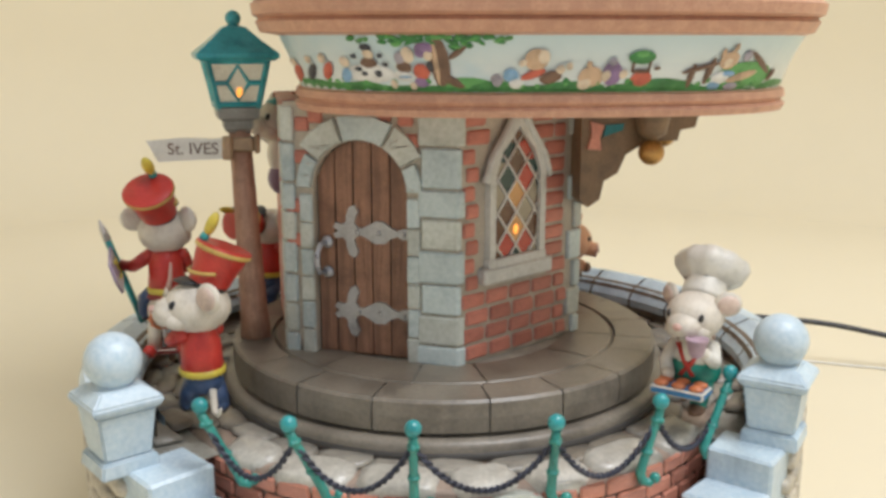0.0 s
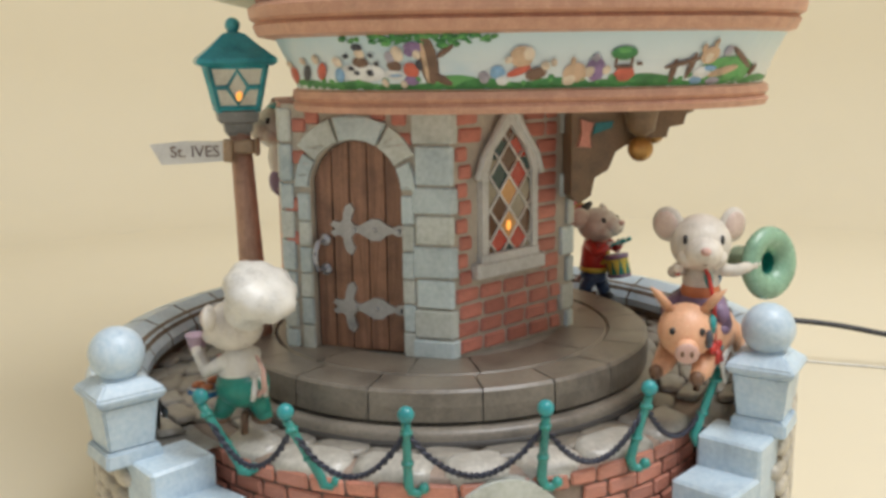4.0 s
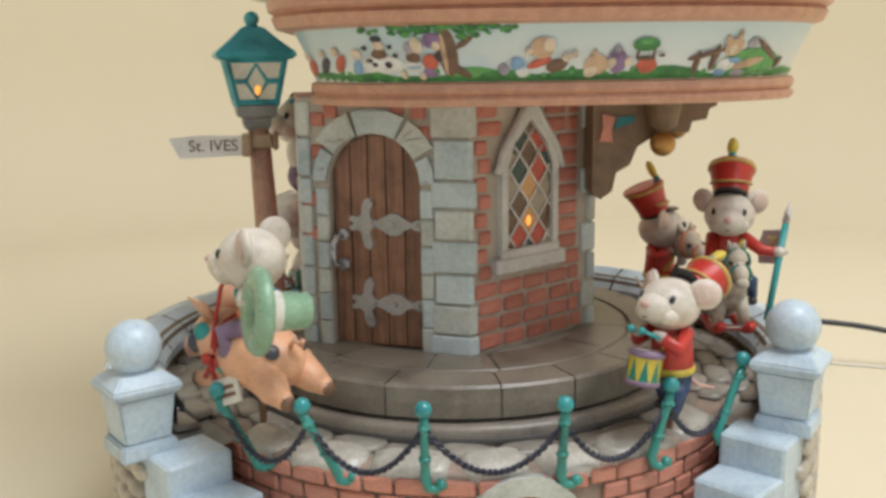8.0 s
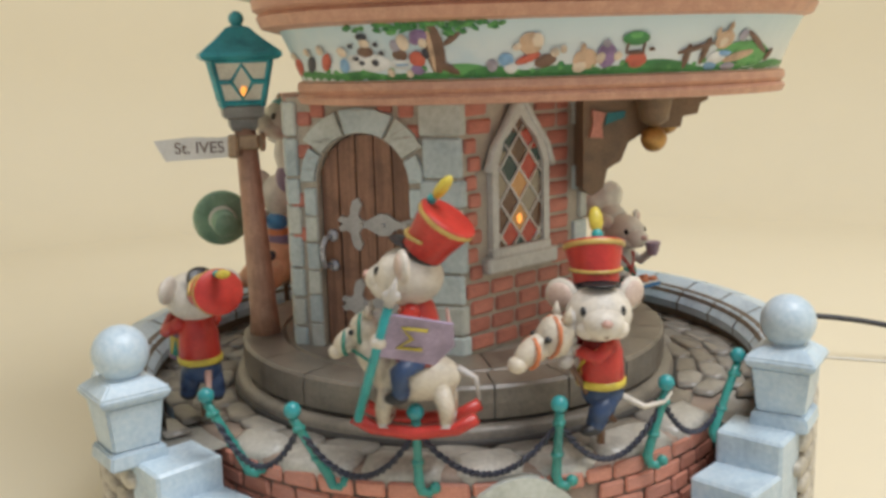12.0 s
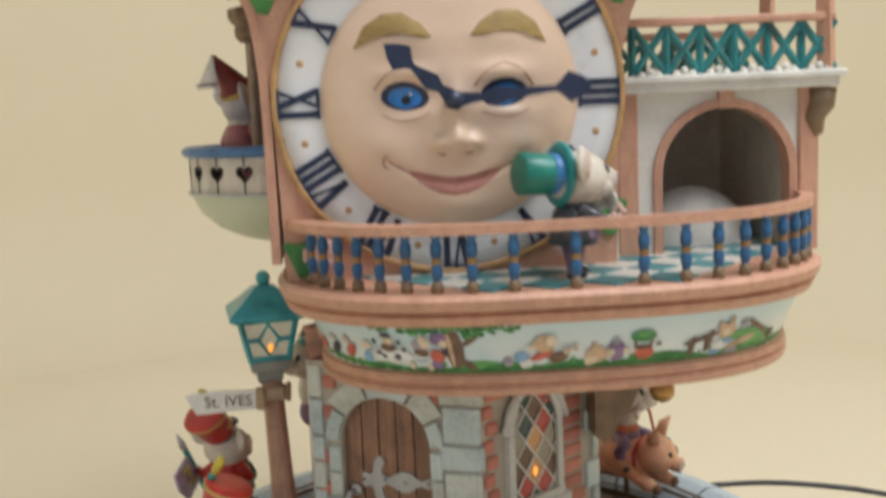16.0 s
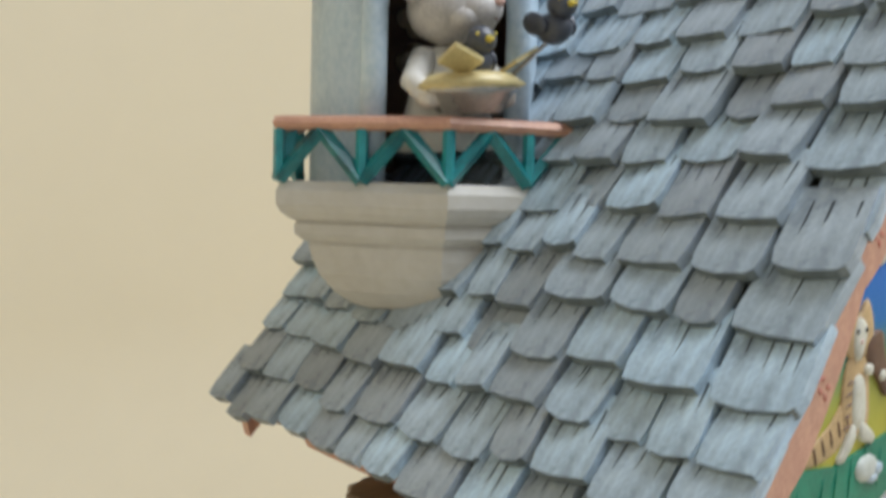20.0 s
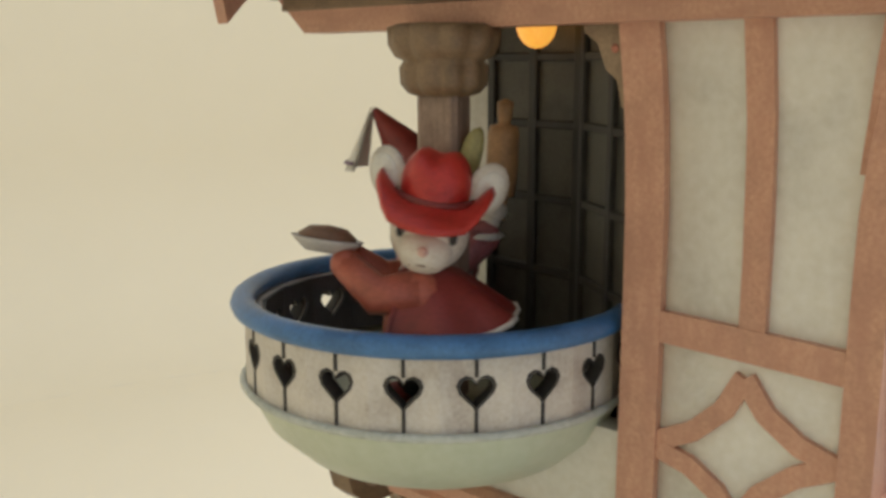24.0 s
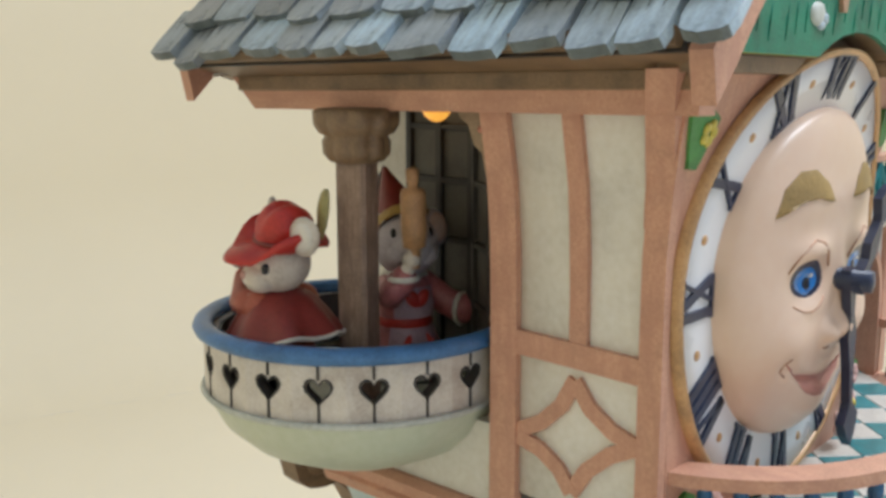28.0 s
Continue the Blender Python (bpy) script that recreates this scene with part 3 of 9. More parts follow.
def build_tower():
    tower = thing("brick_tower", "hexagonal brick tower with pale stone corners", "tower", (*HC, TZ0))
    f0, f1 = face_frame(HV[0], HV[1]), face_frame(HV[1], HV[2])
    # door wall
    dl, dr, ds = 1.12, 4.78, 14.55
    dc, drd = (dl + dr) / 2, (dr - dl) / 2
    bm = bmn()
    outline = [(0, TZ0), (dl, TZ0), (dl, ds)] + arc(dc, ds, drd, 180, 0, 14)[1:-1] + [(dr, ds), (dr, TZ0), (6.65, TZ0), (6.65, TZ1), (0, TZ1)]
    prism(bm, outline, 0, 0.7, f0)
    part("door_wall", bm, wall_mortar, tower)
    # window wall with a pointed opening
    wc, wh, z0, zs, z1 = 2.88, 1.2, 12.0, 15.1, 16.85
    hole = [(wc - wh, z0), (wc + wh, z0), (wc + wh, zs), (wc + wh * 0.72, zs + 0.85), (wc + 0.3, z1 - 0.35), (wc, z1), (wc - 0.3, z1 - 0.35), (wc - wh * 0.72, zs + 0.85), (wc - wh, zs)]
    bm = bmn()
    prism(bm, [[(0, TZ0), (6.65, TZ0), (6.65, TZ1), (0, TZ1)], hole], 0, 0.7, f1)
    part("window_wall", bm, wall_mortar, tower)
    for k in range(2, 6):
        bm = bmn()
        prism(bm, [(0, TZ0), (6.65, TZ0), (6.65, TZ1), (0, TZ1)], 0, 0.7, face_frame(HV[k], HV[(k + 1) % 6]))
        part("side_wall", bm, brick_red, tower)
    # corner stones
    rnd = random.Random(9)
    zc = [8.2, 9.0, 10.15, 11.3, 12.55, 13.7, 14.75, 16.25, 17.6]
    for vi, (fl, fr) in {1: (f0, f1), 0: (face_frame(HV[5], HV[0]), f0), 2: (f1, face_frame(HV[2], HV[3]))}.items():
        for k in range(8):
            wl, wr = ((1.3, 0.12), (1.42, 0.28))[k % 2]
            if vi == 0:
                wl, wr = 0.9, 0.42
            if vi == 2:
                wl, wr = ((0.35, 0.7), (0.7, 0.7))[k % 2]
            if vi == 1 and k == 0:
                wl, wr = 1.5, 0.35
            o = fr @ Vector((0, 0, 0))
            pts = [fl @ Vector((6.65 - wl, -0.16, 0)), o + (fl @ Vector((0, -0.16, 0)) - fl @ Vector((0, 0, 0))) * 0.58 + (fr @ Vector((0, -0.16, 0)) - fr @ Vector((0, 0, 0))) * 0.58,
                   fr @ Vector((wr, -0.16, 0)), fr @ Vector((wr, 0.1, 0)), o * 1.0 + Vector((HC[0] - o.x, HC[1] - o.y, 0)) * 0.03, fl @ Vector((6.65 - wl, 0.1, 0))]
            bm = bmn()
            za, zb = zc[k] + 0.045, zc[k + 1] - 0.045
            vs = [(p.x, p.y, za) for p in pts] + [(p.x, p.y, zb) for p in pts]
            add_faces(bm, vs, [tuple(range(6))[::-1], tuple(range(6, 12))] + [(i, (i + 1) % 6, 6 + (i + 1) % 6, 6 + i) for i in range(6)])
            bmesh.ops.bevel(bm, geom=list(bm.edges), offset=0.06, segments=1, affect="EDGES")
            part("corner_stone", bm, stone_teal if k % 3 != 1 else stone_grey, tower)
    # stones beside and over the door
    for side in (0, 1):
        zz = [8.2, 9.2, 10.3, 11.25, 12.3, 13.3, 14.4]
        for k in range(6):
            bm = bmn()
            x0, x1 = (dl - 0.52, dl - 0.02) if side == 0 else (dr + 0.02, dr + 0.5)
            block(bm, (x0, -0.14, zz[k] + 0.03), (x1, 0.3, zz[k + 1] - 0.03), f0, 0.05, 0, 0.02, rnd)
            part("door_stone", bm, stone_teal if k % 2 else stone_grey, tower)
    cuts = [180, 146, 108, 60, 28, 0]
    for k in range(5):
        a, b = cuts[k] - 1.5, cuts[k + 1] + 1.5
        inner, outer = arc(dc, ds, drd + 0.04, a, b, 4), arc(dc, ds, drd + (0.95 if k in (1, 2, 3) else 0.6), b, a, 3)
        bm = bmn()
        prism(bm, inner + outer, -0.2, 0.25, f0)
        bmesh.ops.bevel(bm, geom=[e for e in bm.edges if e.is_boundary is False], offset=0.03, segments=1, affect="EDGES")
        part("arch_stone", bm, stone_grey if k % 2 else stone_teal, tower)
    # bricks
    bmeshes = {w: [brick_mesh("brick", brick_red, w, 0.10, 0.52, 120 + 10 * w + k, 0.07, 0.035) for k in range(3)] for w in (1.12, 0.6)}
    rowh = 0.66
    for row in range(14):
        z = 8.62 + row * rowh
        u = 0.22 if row % 2 else 0.42
        while u < 6.2:
            for w in (1.12, 0.6):
                c = u + w / 2
                half = w / 2
                gap = 1.56 if z > 11.3 and z < 16 else (0.9 if z >= 16 else 0)
                if z > 10.75 and z <= 11.4:
                    gap = 1.85
                if c + half < 6.12 and (gap == 0 or c + half < wc - gap or c - half > wc + gap):
                    piece("brick", bmeshes[w][(row * 3 + int(c * 5)) % 3], f1 @ Matrix.Translation((c, 0, z)), tower)
                    u += w + 0.13
                    break
            else:
                u += 0.2
    for (u, z) in ((0.75, 16.9), (0.72, 15.7), (1.3, 17.2), (4.75, 17.2), (4.95, 16.4), (3.95, 17.35), (0.35, 13.9), (0.35, 12.6)):
        piece("brick", bmeshes[0.6][int(u * 10) % 3], f0 @ Matrix.Translation((u, 0, z)), tower)
    # door
    door = bmn()
    prism(door, [(dl, TZ0), (dl, ds)] + arc(dc, ds, drd, 180, 0, 14)[1:-1] + [(dr, ds), (dr, TZ0)], 0.45, 0.75, f0)
    dob = part("door", door, brown_dark, tower, "arched brown plank door with grey strap hinges")
    nb = 5
    for k in range(nb):
        x0, x1 = dl + 0.03 + (dr - dl - 0.06) * k / nb, dl + 0.03 + (dr - dl - 0.06) * (k + 1) / nb
        xs = [x0 + 0.025, (x0 + x1) / 2, x1 - 0.025]
        topz = [ds + math.sqrt(max(0, drd ** 2 - (x - dc) ** 2)) - 0.04 for x in xs]
        bm = bmn()
        prism(bm, [(xs[0], TZ0 + 0.1), (xs[2], TZ0 + 0.1), (xs[2], topz[2]), (xs[1], topz[1]), (xs[0], topz[0])], 0.27, 0.46, f0)
        bmesh.ops.bevel(bm, geom=list(bm.edges), offset=0.02, segments=1, affect="EDGES")
        part("plank", bm, plank, dob)
    for zc2 in (13.0, 9.95):
        up = [(dr + 0.25, 0.2), (dr - 0.25, 0.2), (dr - 0.45, 0.1), (dr - 0.7, 0.2), (dr - 0.95, 0.4), (dr - 1.3, 0.42), (dr - 1.6, 0.25), (dr - 1.85, 0.13), (dr - 2.0, 0.15),
              (dr - 2.14, 0.32), (dr - 2.06, 0.58), (dr - 1.98, 0.74), (dr - 2.12, 1.0), (dr - 2.34, 0.88), (dr - 2.44, 0.6), (dr - 2.46, 0.36), (dr - 2.6, 0.24), (dr - 2.86, 0.3), (dr - 2.98, 0.14), (dr - 2.78, 0.0)]
        bm = bmn()
        prism(bm, [(x, zc2 + h) for x, h in up] + [(x, zc2 - h) for x, h in reversed(up[:-1])], 0.16, 0.3, f0)
        bmesh.ops.bevel(bm, geom=[e for e in bm.edges if e.calc_face_angle(0) > 1], offset=0.02, segments=1, affect="EDGES")
        hg = part("strap_hinge", bm, iron_grey, dob, "grey fleur-ended strap hinge")
        bm = bmn()
        for bx in (dr - 0.2, dr - 1.15, dr - 2.0):
            ball(bm, f0 @ Vector((bx, 0.15, zc2)), 0.1, None, 0, 10, 6)
        part("rivet", bm, iron_grey, hg)
    bm = bmn()
    hx = dl + 0.32
    tube(bm, [f0 @ Vector((hx + dx, dy, z)) for dx, dy, z in ((0.1, 0.2, 12.55), (0.0, -0.2, 12.5), (-0.08, -0.3, 12.2), (-0.1, -0.3, 11.8), (-0.06, -0.25, 11.45), (0.1, 0.2, 11.4))], 0.11, 8)
    for z in (12.55, 11.4):
        ball(bm, f0 @ Vector((hx + 0.12, 0.18, z)), (0.24, 0.12, 0.24), f0.to_3x3().to_4x4(), 0, 12, 8)
    part("door_handle", bm, pewter, dob, "pewter pull handle")
    # leaded window
    win = bmn()

    def ogee(g, top):
        return [(wc - wh - g, z0 - 0.0), (wc + wh + g, z0), (wc + wh + g, zs), (wc + wh * 0.72 + g * 1.15, zs + 0.85), (wc + 0.3 + g * 0.8, z1 - 0.35 + g * 0.4), (wc, top),
                (wc - 0.3 - g * 0.8, z1 - 0.35 + g * 0.4), (wc - wh * 0.72 - g * 1.15, zs + 0.85), (wc - wh - g, zs)]
    prism(win, [ogee(0.3, z1 + 0.68), hole], -0.28, 0.3, f1)
    wob = part("window", win, frame_pale, tower, "pointed leaded window with coloured diamond panes")
    bm = bmn()
    hood = [(wc - wh - 0.52, 14.9), (wc - wh - 0.36, 15.3), (wc - wh - 0.22, 15.7), (wc - 0.72, 16.6), (wc - 0.3, 17.2), (wc, 17.65), (wc + 0.3, 17.2), (wc + 0.72, 16.6), (wc + wh + 0.22, 15.7), (wc + wh + 0.36, 15.3), (wc + wh + 0.52, 14.9)]
    tube(bm, [f1 @ Vector((x, -0.25, z)) for x, z in hood], 0.15, 8)
    part("hood_mould", bm, frame_pale, wob)
    bm = bmn()
    block(bm, (wc - 1.85, -0.42, 11.15), (wc + 1.85, 0.2, 11.75), f1, 0.07)
    block(bm, (wc - 1.55, -0.34, 11.7), (wc + 1.55, 0.2, 12.05), f1, 0.05)
    part("window_sill", bm, frame_pale, wob)
    hx, hz, zf = 0.42 * wh, 0.52 * wh, 13.05
    pick = random.Random(12)

    def top_at(x):
        return zs + (z1 - zs) * max(0.0, 1 - abs(x - wc) / wh) ** 0.8
    for k in range(-15, 20, 2):
        for s in (1, -1):
            cut = []
            for q in range(41):
                u = (-1 + q / 20) * wh / hx
                x, z = wc + u * hx, zf + (k - s * u) * hz
                if z0 <= z <= min(top_at(x), z1):
                    cut.append(f1 @ Vector((x, -0.15, z)))
            if len(cut) > 2:
                bm = bmn()
                tube(bm, [cut[0], cut[-1]], 0.05, 6)
                part("lead_bar", bm, white_paint, wob)
    # coloured panes between the bars, given a faint glow as if backlit
    cols = [paint("pane_" + n, c, 0.15, 0.15, 0.05, emit=(e, s)) for n, c, e, s in (("dark_green", (0.02, 0.05, 0.045), (0.1, 0.3, 0.2), 0.01), ("amber", (0.34, 0.20, 0.08), (1, 0.42, 0.1), 0.14),
            ("red", (0.25, 0.03, 0.02), (1, 0.1, 0.03), 0.10), ("smoke", (0.28, 0.25, 0.18), (1, 0.7, 0.4), 0.04), ("brown", (0.10, 0.05, 0.03), (1, 0.4, 0.1), 0.02))]
    tints = {(0, 0): 1, (-1, -1): 2, (1, -1): 2, (0, -2): 0, (-1, 1): 4, (1, 1): 3}
    for r in range(-6, 12):
        for c in range(-3, 4):
            if (r + c) % 2:
                continue
            cx, cz = wc + c * hx, zf + r * hz
            pts = []
            for a, b in ((-1, 0), (0, -1), (1, 0), (0, 1)):
                x = max(wc - wh, min(wc + wh, cx + a * hx * 0.97))
                pts.append((x, max(z0, min(top_at(x) + 0.06, cz + b * hz * 0.97))))
            if max(p[1] for p in pts) - min(p[1] for p in pts) < 0.1 or max(p[0] for p in pts) - min(p[0] for p in pts) < 0.1:
                continue
            bm = bmn()
            prism(bm, pts, -0.11, -0.06, f1)
            part("pane", bm, cols[tints.get((c, r), pick.choice((0, 0, 1, 2, 3, 3, 4, 4)))], wob)
    bm = bmn()
    prism(bm, [(wc - wh, z0), (wc + wh, z0), (wc + wh, z1), (wc - wh, z1)], 0.66, 0.69, f1)
    part("window_backing", bm, brown_dark, wob)
    bm = bmn()
    ball(bm, f1 @ Vector((wc + 0.02, -0.12, 13.0)), (0.13, 0.05, 0.2), f1.to_3x3().to_4x4(), 0, 12, 8)
    part("candle_flame", bm, flame_glow, wob, "small glowing amber light in the window")
    return tower


# ---- balcony slab with painted band ----
SX = 2.7


def slab_line(w, d, n=40, back=5.0):
    """Bow-fronted outline, from the back on one side round the front to the other."""
    pts = [(SX - w - (0.35 if w > 9.7 else 0.0), back)]
    for k in range(n + 1):
        a = math.pi * k / n
        c, s = math.cos(a), math.sin(a)
        wide, power = (w + 0.35, 0.6) if w > 9.7 and c > 0 else (w, 0.72)
        pts.append((SX - wide * math.copysign(abs(c) ** power, c), -4.2 - (d - 4.2) * max(0.0, s) ** 0.95))
    return pts + [(SX + w, back)]


def layered(bm, rings, mi=0, smooth=False):
    """Skin over closed outlines of equal length, each at a height, with lids."""
    n = len(rings[0][0])
    verts = [(x, y, z) for pts, z in rings for x, y in pts]
    faces = [tuple(range(n))[::-1], tuple(range((len(rings) - 1) * n, len(rings) * n))]
    for k in range(len(rings) - 1):
        faces += [(k * n + i, k * n + (i + 1) % n, (k + 1) * n + (i + 1) % n, (k + 1) * n + i) for i in range(n)]
    return add_faces(bm, verts, faces, mi, smooth)


def banner_at(u, v, off=0.0):
    """A place on the painted band: u along it from 0 to 1, v up it from 0 to 1."""
    a, b = slab_line(8.75, 9.75), slab_line(9.55, 10.6)
    want = SX - 9.15 + 18.3 * max(0.004, min(0.996, u))
    i = next((k for k in range(1, 41) if (a[k][0] + b[k][0]) / 2 <= want <= (a[k + 1][0] + b[k + 1][0]) / 2), 40 if u > 0.5 else 1)
    x0, x1 = (a[i][0] + b[i][0]) / 2, (a[i + 1][0] + b[i + 1][0]) / 2
    f = max(0.0, min(1.0, (want - x0) / max(1e-6, x1 - x0)))
    lo = Vector((*a[i], 18.3)).lerp(Vector((*a[i + 1], 18.3)), f)
    hi = Vector((*b[i], 20.1)).lerp(Vector((*b[i + 1], 20.1)), f)
    p = lo.lerp(hi, v)
    t = Vector((a[i + 1][0] - a[i][0], a[i + 1][1] - a[i][1], 0)).normalized()
    return p + Vector((t.y, -t.x, 0)) * off


def build_balcony():
    slab = thing("balcony_slab", "bow-fronted terracotta balcony with a painted meadow band", "balcony", (SX, 0, 17.5))
    bm = bmn()
    layered(bm, [(slab_line(8.3, 9.2), 17.45), (slab_line(8.9, 9.9), 17.5), (slab_line(9.0, 10.0), 17.72), (slab_line(8.85, 9.85), 17.85), (slab_line(8.98, 10.0), 18.0), (slab_line(8.95, 9.95), 18.22), (slab_line(8.7, 9.7), 18.32)])
    part("lower_moulding", bm, terracotta, slab)
    bm = bmn()
    layered(bm, [(slab_line(8.75, 9.75), 18.25), (slab_line(9.1, 10.1), 19.2), (slab_line(9.55, 10.6), 20.15)])
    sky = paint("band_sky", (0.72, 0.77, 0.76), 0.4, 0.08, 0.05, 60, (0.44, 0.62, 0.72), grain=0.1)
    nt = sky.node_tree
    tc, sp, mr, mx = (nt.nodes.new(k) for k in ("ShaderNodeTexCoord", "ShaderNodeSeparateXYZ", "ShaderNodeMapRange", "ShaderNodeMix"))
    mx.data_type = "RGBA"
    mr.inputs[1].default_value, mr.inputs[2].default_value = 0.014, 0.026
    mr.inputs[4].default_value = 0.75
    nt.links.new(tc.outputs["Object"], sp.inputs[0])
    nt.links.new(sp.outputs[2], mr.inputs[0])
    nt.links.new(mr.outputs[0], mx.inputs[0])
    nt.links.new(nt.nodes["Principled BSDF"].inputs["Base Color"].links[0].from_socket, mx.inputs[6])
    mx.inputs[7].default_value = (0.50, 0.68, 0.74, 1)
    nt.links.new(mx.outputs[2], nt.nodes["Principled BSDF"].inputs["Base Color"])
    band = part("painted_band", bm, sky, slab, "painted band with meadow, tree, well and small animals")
    bm = bmn()
    layered(bm, [(slab_line(9.5, 10.5), 20.05), (slab_line(9.8, 10.9), 20.15), (slab_line(9.95, 11.15), 20.5), (slab_line(9.85, 11.0), 20.62), (slab_line(10.05, 11.4), 20.75), (slab_line(10.1, 11.5), 21.1), (slab_line(9.9, 11.3), 21.25)])
    part("upper_moulding", bm, terracotta, slab)
    # checkered floor tiles
    tw, tg = paint("floor_white", (0.60, 0.57, 0.51), 0.35, 0.1, 0.1), paint("floor_teal", (0.05, 0.22, 0.24), 0.35, 0.2, 0.1)
    me = []
    for mt in (tw, tg):
        bm = bmn()
        block(bm, (-0.69, -0.69, 0), (0.69, 0.69, 0.1), pose(0, 0, 0, 0, 0, 45), 0.03)
        me.append(mesh_of("floor_tile", bm, mt))
    for i in range(-14, 15):
        for j in range(-3, 14):
            x, y = SX + i * 1.0, 1.0 - j * 1.0
            if (i + j) % 2 or y > 0 or abs(x - SX) > 9.6 or y < -10.4 * math.sqrt(max(0, 1 - ((x - SX) / 10.4) ** 2)) - 0.2 or (y > -5.0 and x < 5.5 and x > -6.6):
                continue
            piece("floor_tile", me[i % 2], Matrix.Translation((x, y, 21.22)), slab)
    bm = bmn()
    outer, inner = slab_line(9.85, 11.2), slab_line(9.4, 10.75)
    n = len(outer)
    verts = [(x, y, z) for pts, z in ((outer, 23.15), (outer, 23.48), (inner, 23.48), (inner, 23.15)) for x, y in pts]
    faces = []
    for i in range(3, n - 4):
        for k in range(4):
            a, b = k * n + i, ((k + 1) % 4) * n + i
            faces.append((a, a + 1, b + 1, b))
    add_faces(bm, verts, faces)
    bmesh.ops.bevel(bm, geom=[e for e in bm.edges if e.is_manifold and e.calc_face_angle(0) > 1], offset=0.1, segments=2, affect="EDGES")
    part("handrail", bm, terracotta, slab)
    bm = bmn()
    prof = [(0.0, 0), (0.28, 0), (0.28, 0.32), (0.22, 0.36), (0.17, 0.42)]
    lathe(bm, prof, seg=10, mi=1)
    lathe(bm, [(0.16, 0.42), (0.24, 0.6), (0.27, 0.8), (0.2, 0.98)], seg=12)
    lathe(bm, [(0.2, 0.98), (0.22, 1.02), (0.22, 1.12), (0.2, 1.16)], seg=12, mi=2)
    lathe(bm, [(0.2, 1.16), (0.27, 1.35), (0.26, 1.6), (0.16, 1.75), (0.22, 1.8), (0.22, 1.95)], seg=12)
    bmesh.ops.scale(bm, vec=(0.72, 0.72, 1.0), verts=bm.verts)
    bal = mesh_of("baluster", bm, [baluster_blue, brown_mid, gold])
    line = slab_line(9.62, 10.95)
    for k in range(23):
        s = 3.6 + 34.4 * k / 22
        i, f = int(s), s - int(s)
        x, y = line[i][0] + (line[i + 1][0] - line[i][0]) * f, line[i][1] + (line[i + 1][1] - line[i][1]) * f
        piece("baluster", bal, Matrix.Translation((x, y, 21.22)), slab)
    # painted scene: flat raised shapes on the band
    greens = paint("meadow_green", (0.06, 0.24, 0.06), 0.5, 0.35, 0.2, 420, (0.03, 0.15, 0.04))
    bm = bmn()
    n = 64
    for i in range(n):
        u0, u1 = i / n, (i + 1) / n
        h = [0.12 + 0.05 * math.sin(u * 21) + 0.04 * math.sin(u * 57) for u in (u0, u1)]
        add_faces(bm, [banner_at(u0, 0, 0.02), banner_at(u1, 0, 0.02), banner_at(u1, h[1], 0.02), banner_at(u0, h[0], 0.02)], [(0, 1, 2, 3)])
    part("meadow", bm, greens, band)

    def blob(bm, u, v, ru, rv, mi=0, off=0.05, turn=0.0):
        """A low rounded dab of paint, ru and rv in shares of the band, turned by degrees."""
        c, s = math.cos(radians(turn)), math.sin(radians(turn))
        pts = []
        for k in range(14):
            a = 2 * math.pi * k / 14
            dx, dz = ru * 18.3 * math.cos(a), rv * 1.85 * math.sin(a)
            pts.append((u + (dx * c - dz * s) / 18.3, max(0.01, min(0.99, v + (dx * s + dz * c) / 1.85))))
        inner = [(u + (a - u) * 0.7, v + (b - v) * 0.7) for a, b in pts]
        verts = [banner_at(u, v, off + 0.012)] + [banner_at(a, b, off + 0.008) for a, b in inner] + [banner_at(a, b, off - 0.03) for a, b in pts]
        faces = [(0, 1 + k, 1 + (k + 1) % 14) for k in range(14)] + [(1 + k, 15 + k, 15 + (k + 1) % 14, 1 + (k + 1) % 14) for k in range(14)]
        add_faces(bm, verts, faces, mi, True)
    mats = [paint("band_" + n, c, 0.45, 0.2, 0.1, 500) for n, c in (("cream", (0.70, 0.58, 0.44)), ("red", (0.55, 0.12, 0.07)), ("purple", (0.27, 0.17, 0.33)), ("brown", (0.17, 0.095, 0.06)), ("dark", (0.05, 0.05, 0.06)), ("blue", (0.24, 0.42, 0.62)), ("green", (0.05, 0.22, 0.06)), ("white", (0.74, 0.74, 0.72)), ("tan", (0.58, 0.40, 0.26)), ("grey", (0.36, 0.33, 0.38)), ("light_green", (0.12, 0.36, 0.10)))]
    # clouds, hills and grass tufts of the painted meadow
    rnd = random.Random(14)
    for k in range(70):
        u = rnd.triangular(0.12, 0.4, 0.3)
        bm = bmn()
        blob(bm, u, 0.97 - abs(rnd.gauss(0, 0.085)), rnd.uniform(0.005, 0.011), rnd.uniform(0.025, 0.05), rnd.choice((6, 6, 10)), 0.016 + 0.0004 * k, rnd.uniform(-40, 40))
        part("leaf_dab", bm, mats, band)
    for u, v, ru, rv, mi in ((0.31, 0.1, 0.05, 0.16, 10), (0.83, 0.2, 0.07, 0.32, 10), (0.66, 0.1, 0.05, 0.14, 6), (0.1, 0.05, 0.08, 0.12, 10), (0.5, 0.06, 0.07, 0.14, 6), (0.2, 0.03, 0.08, 0.1, 6)):
        bm = bmn()
        blob(bm, u, v, ru, rv, mi, 0.012)
        part("painted_hill", bm, mats, band)
    for k in range(40):
        bm = bmn()
        blob(bm, rnd.uniform(0.02, 0.93), rnd.uniform(0.04, 0.2), 0.006, 0.05, rnd.choice((6, 10)), 0.02, rnd.uniform(-30, 30))
        part("grass_tuft", bm, mats, band)
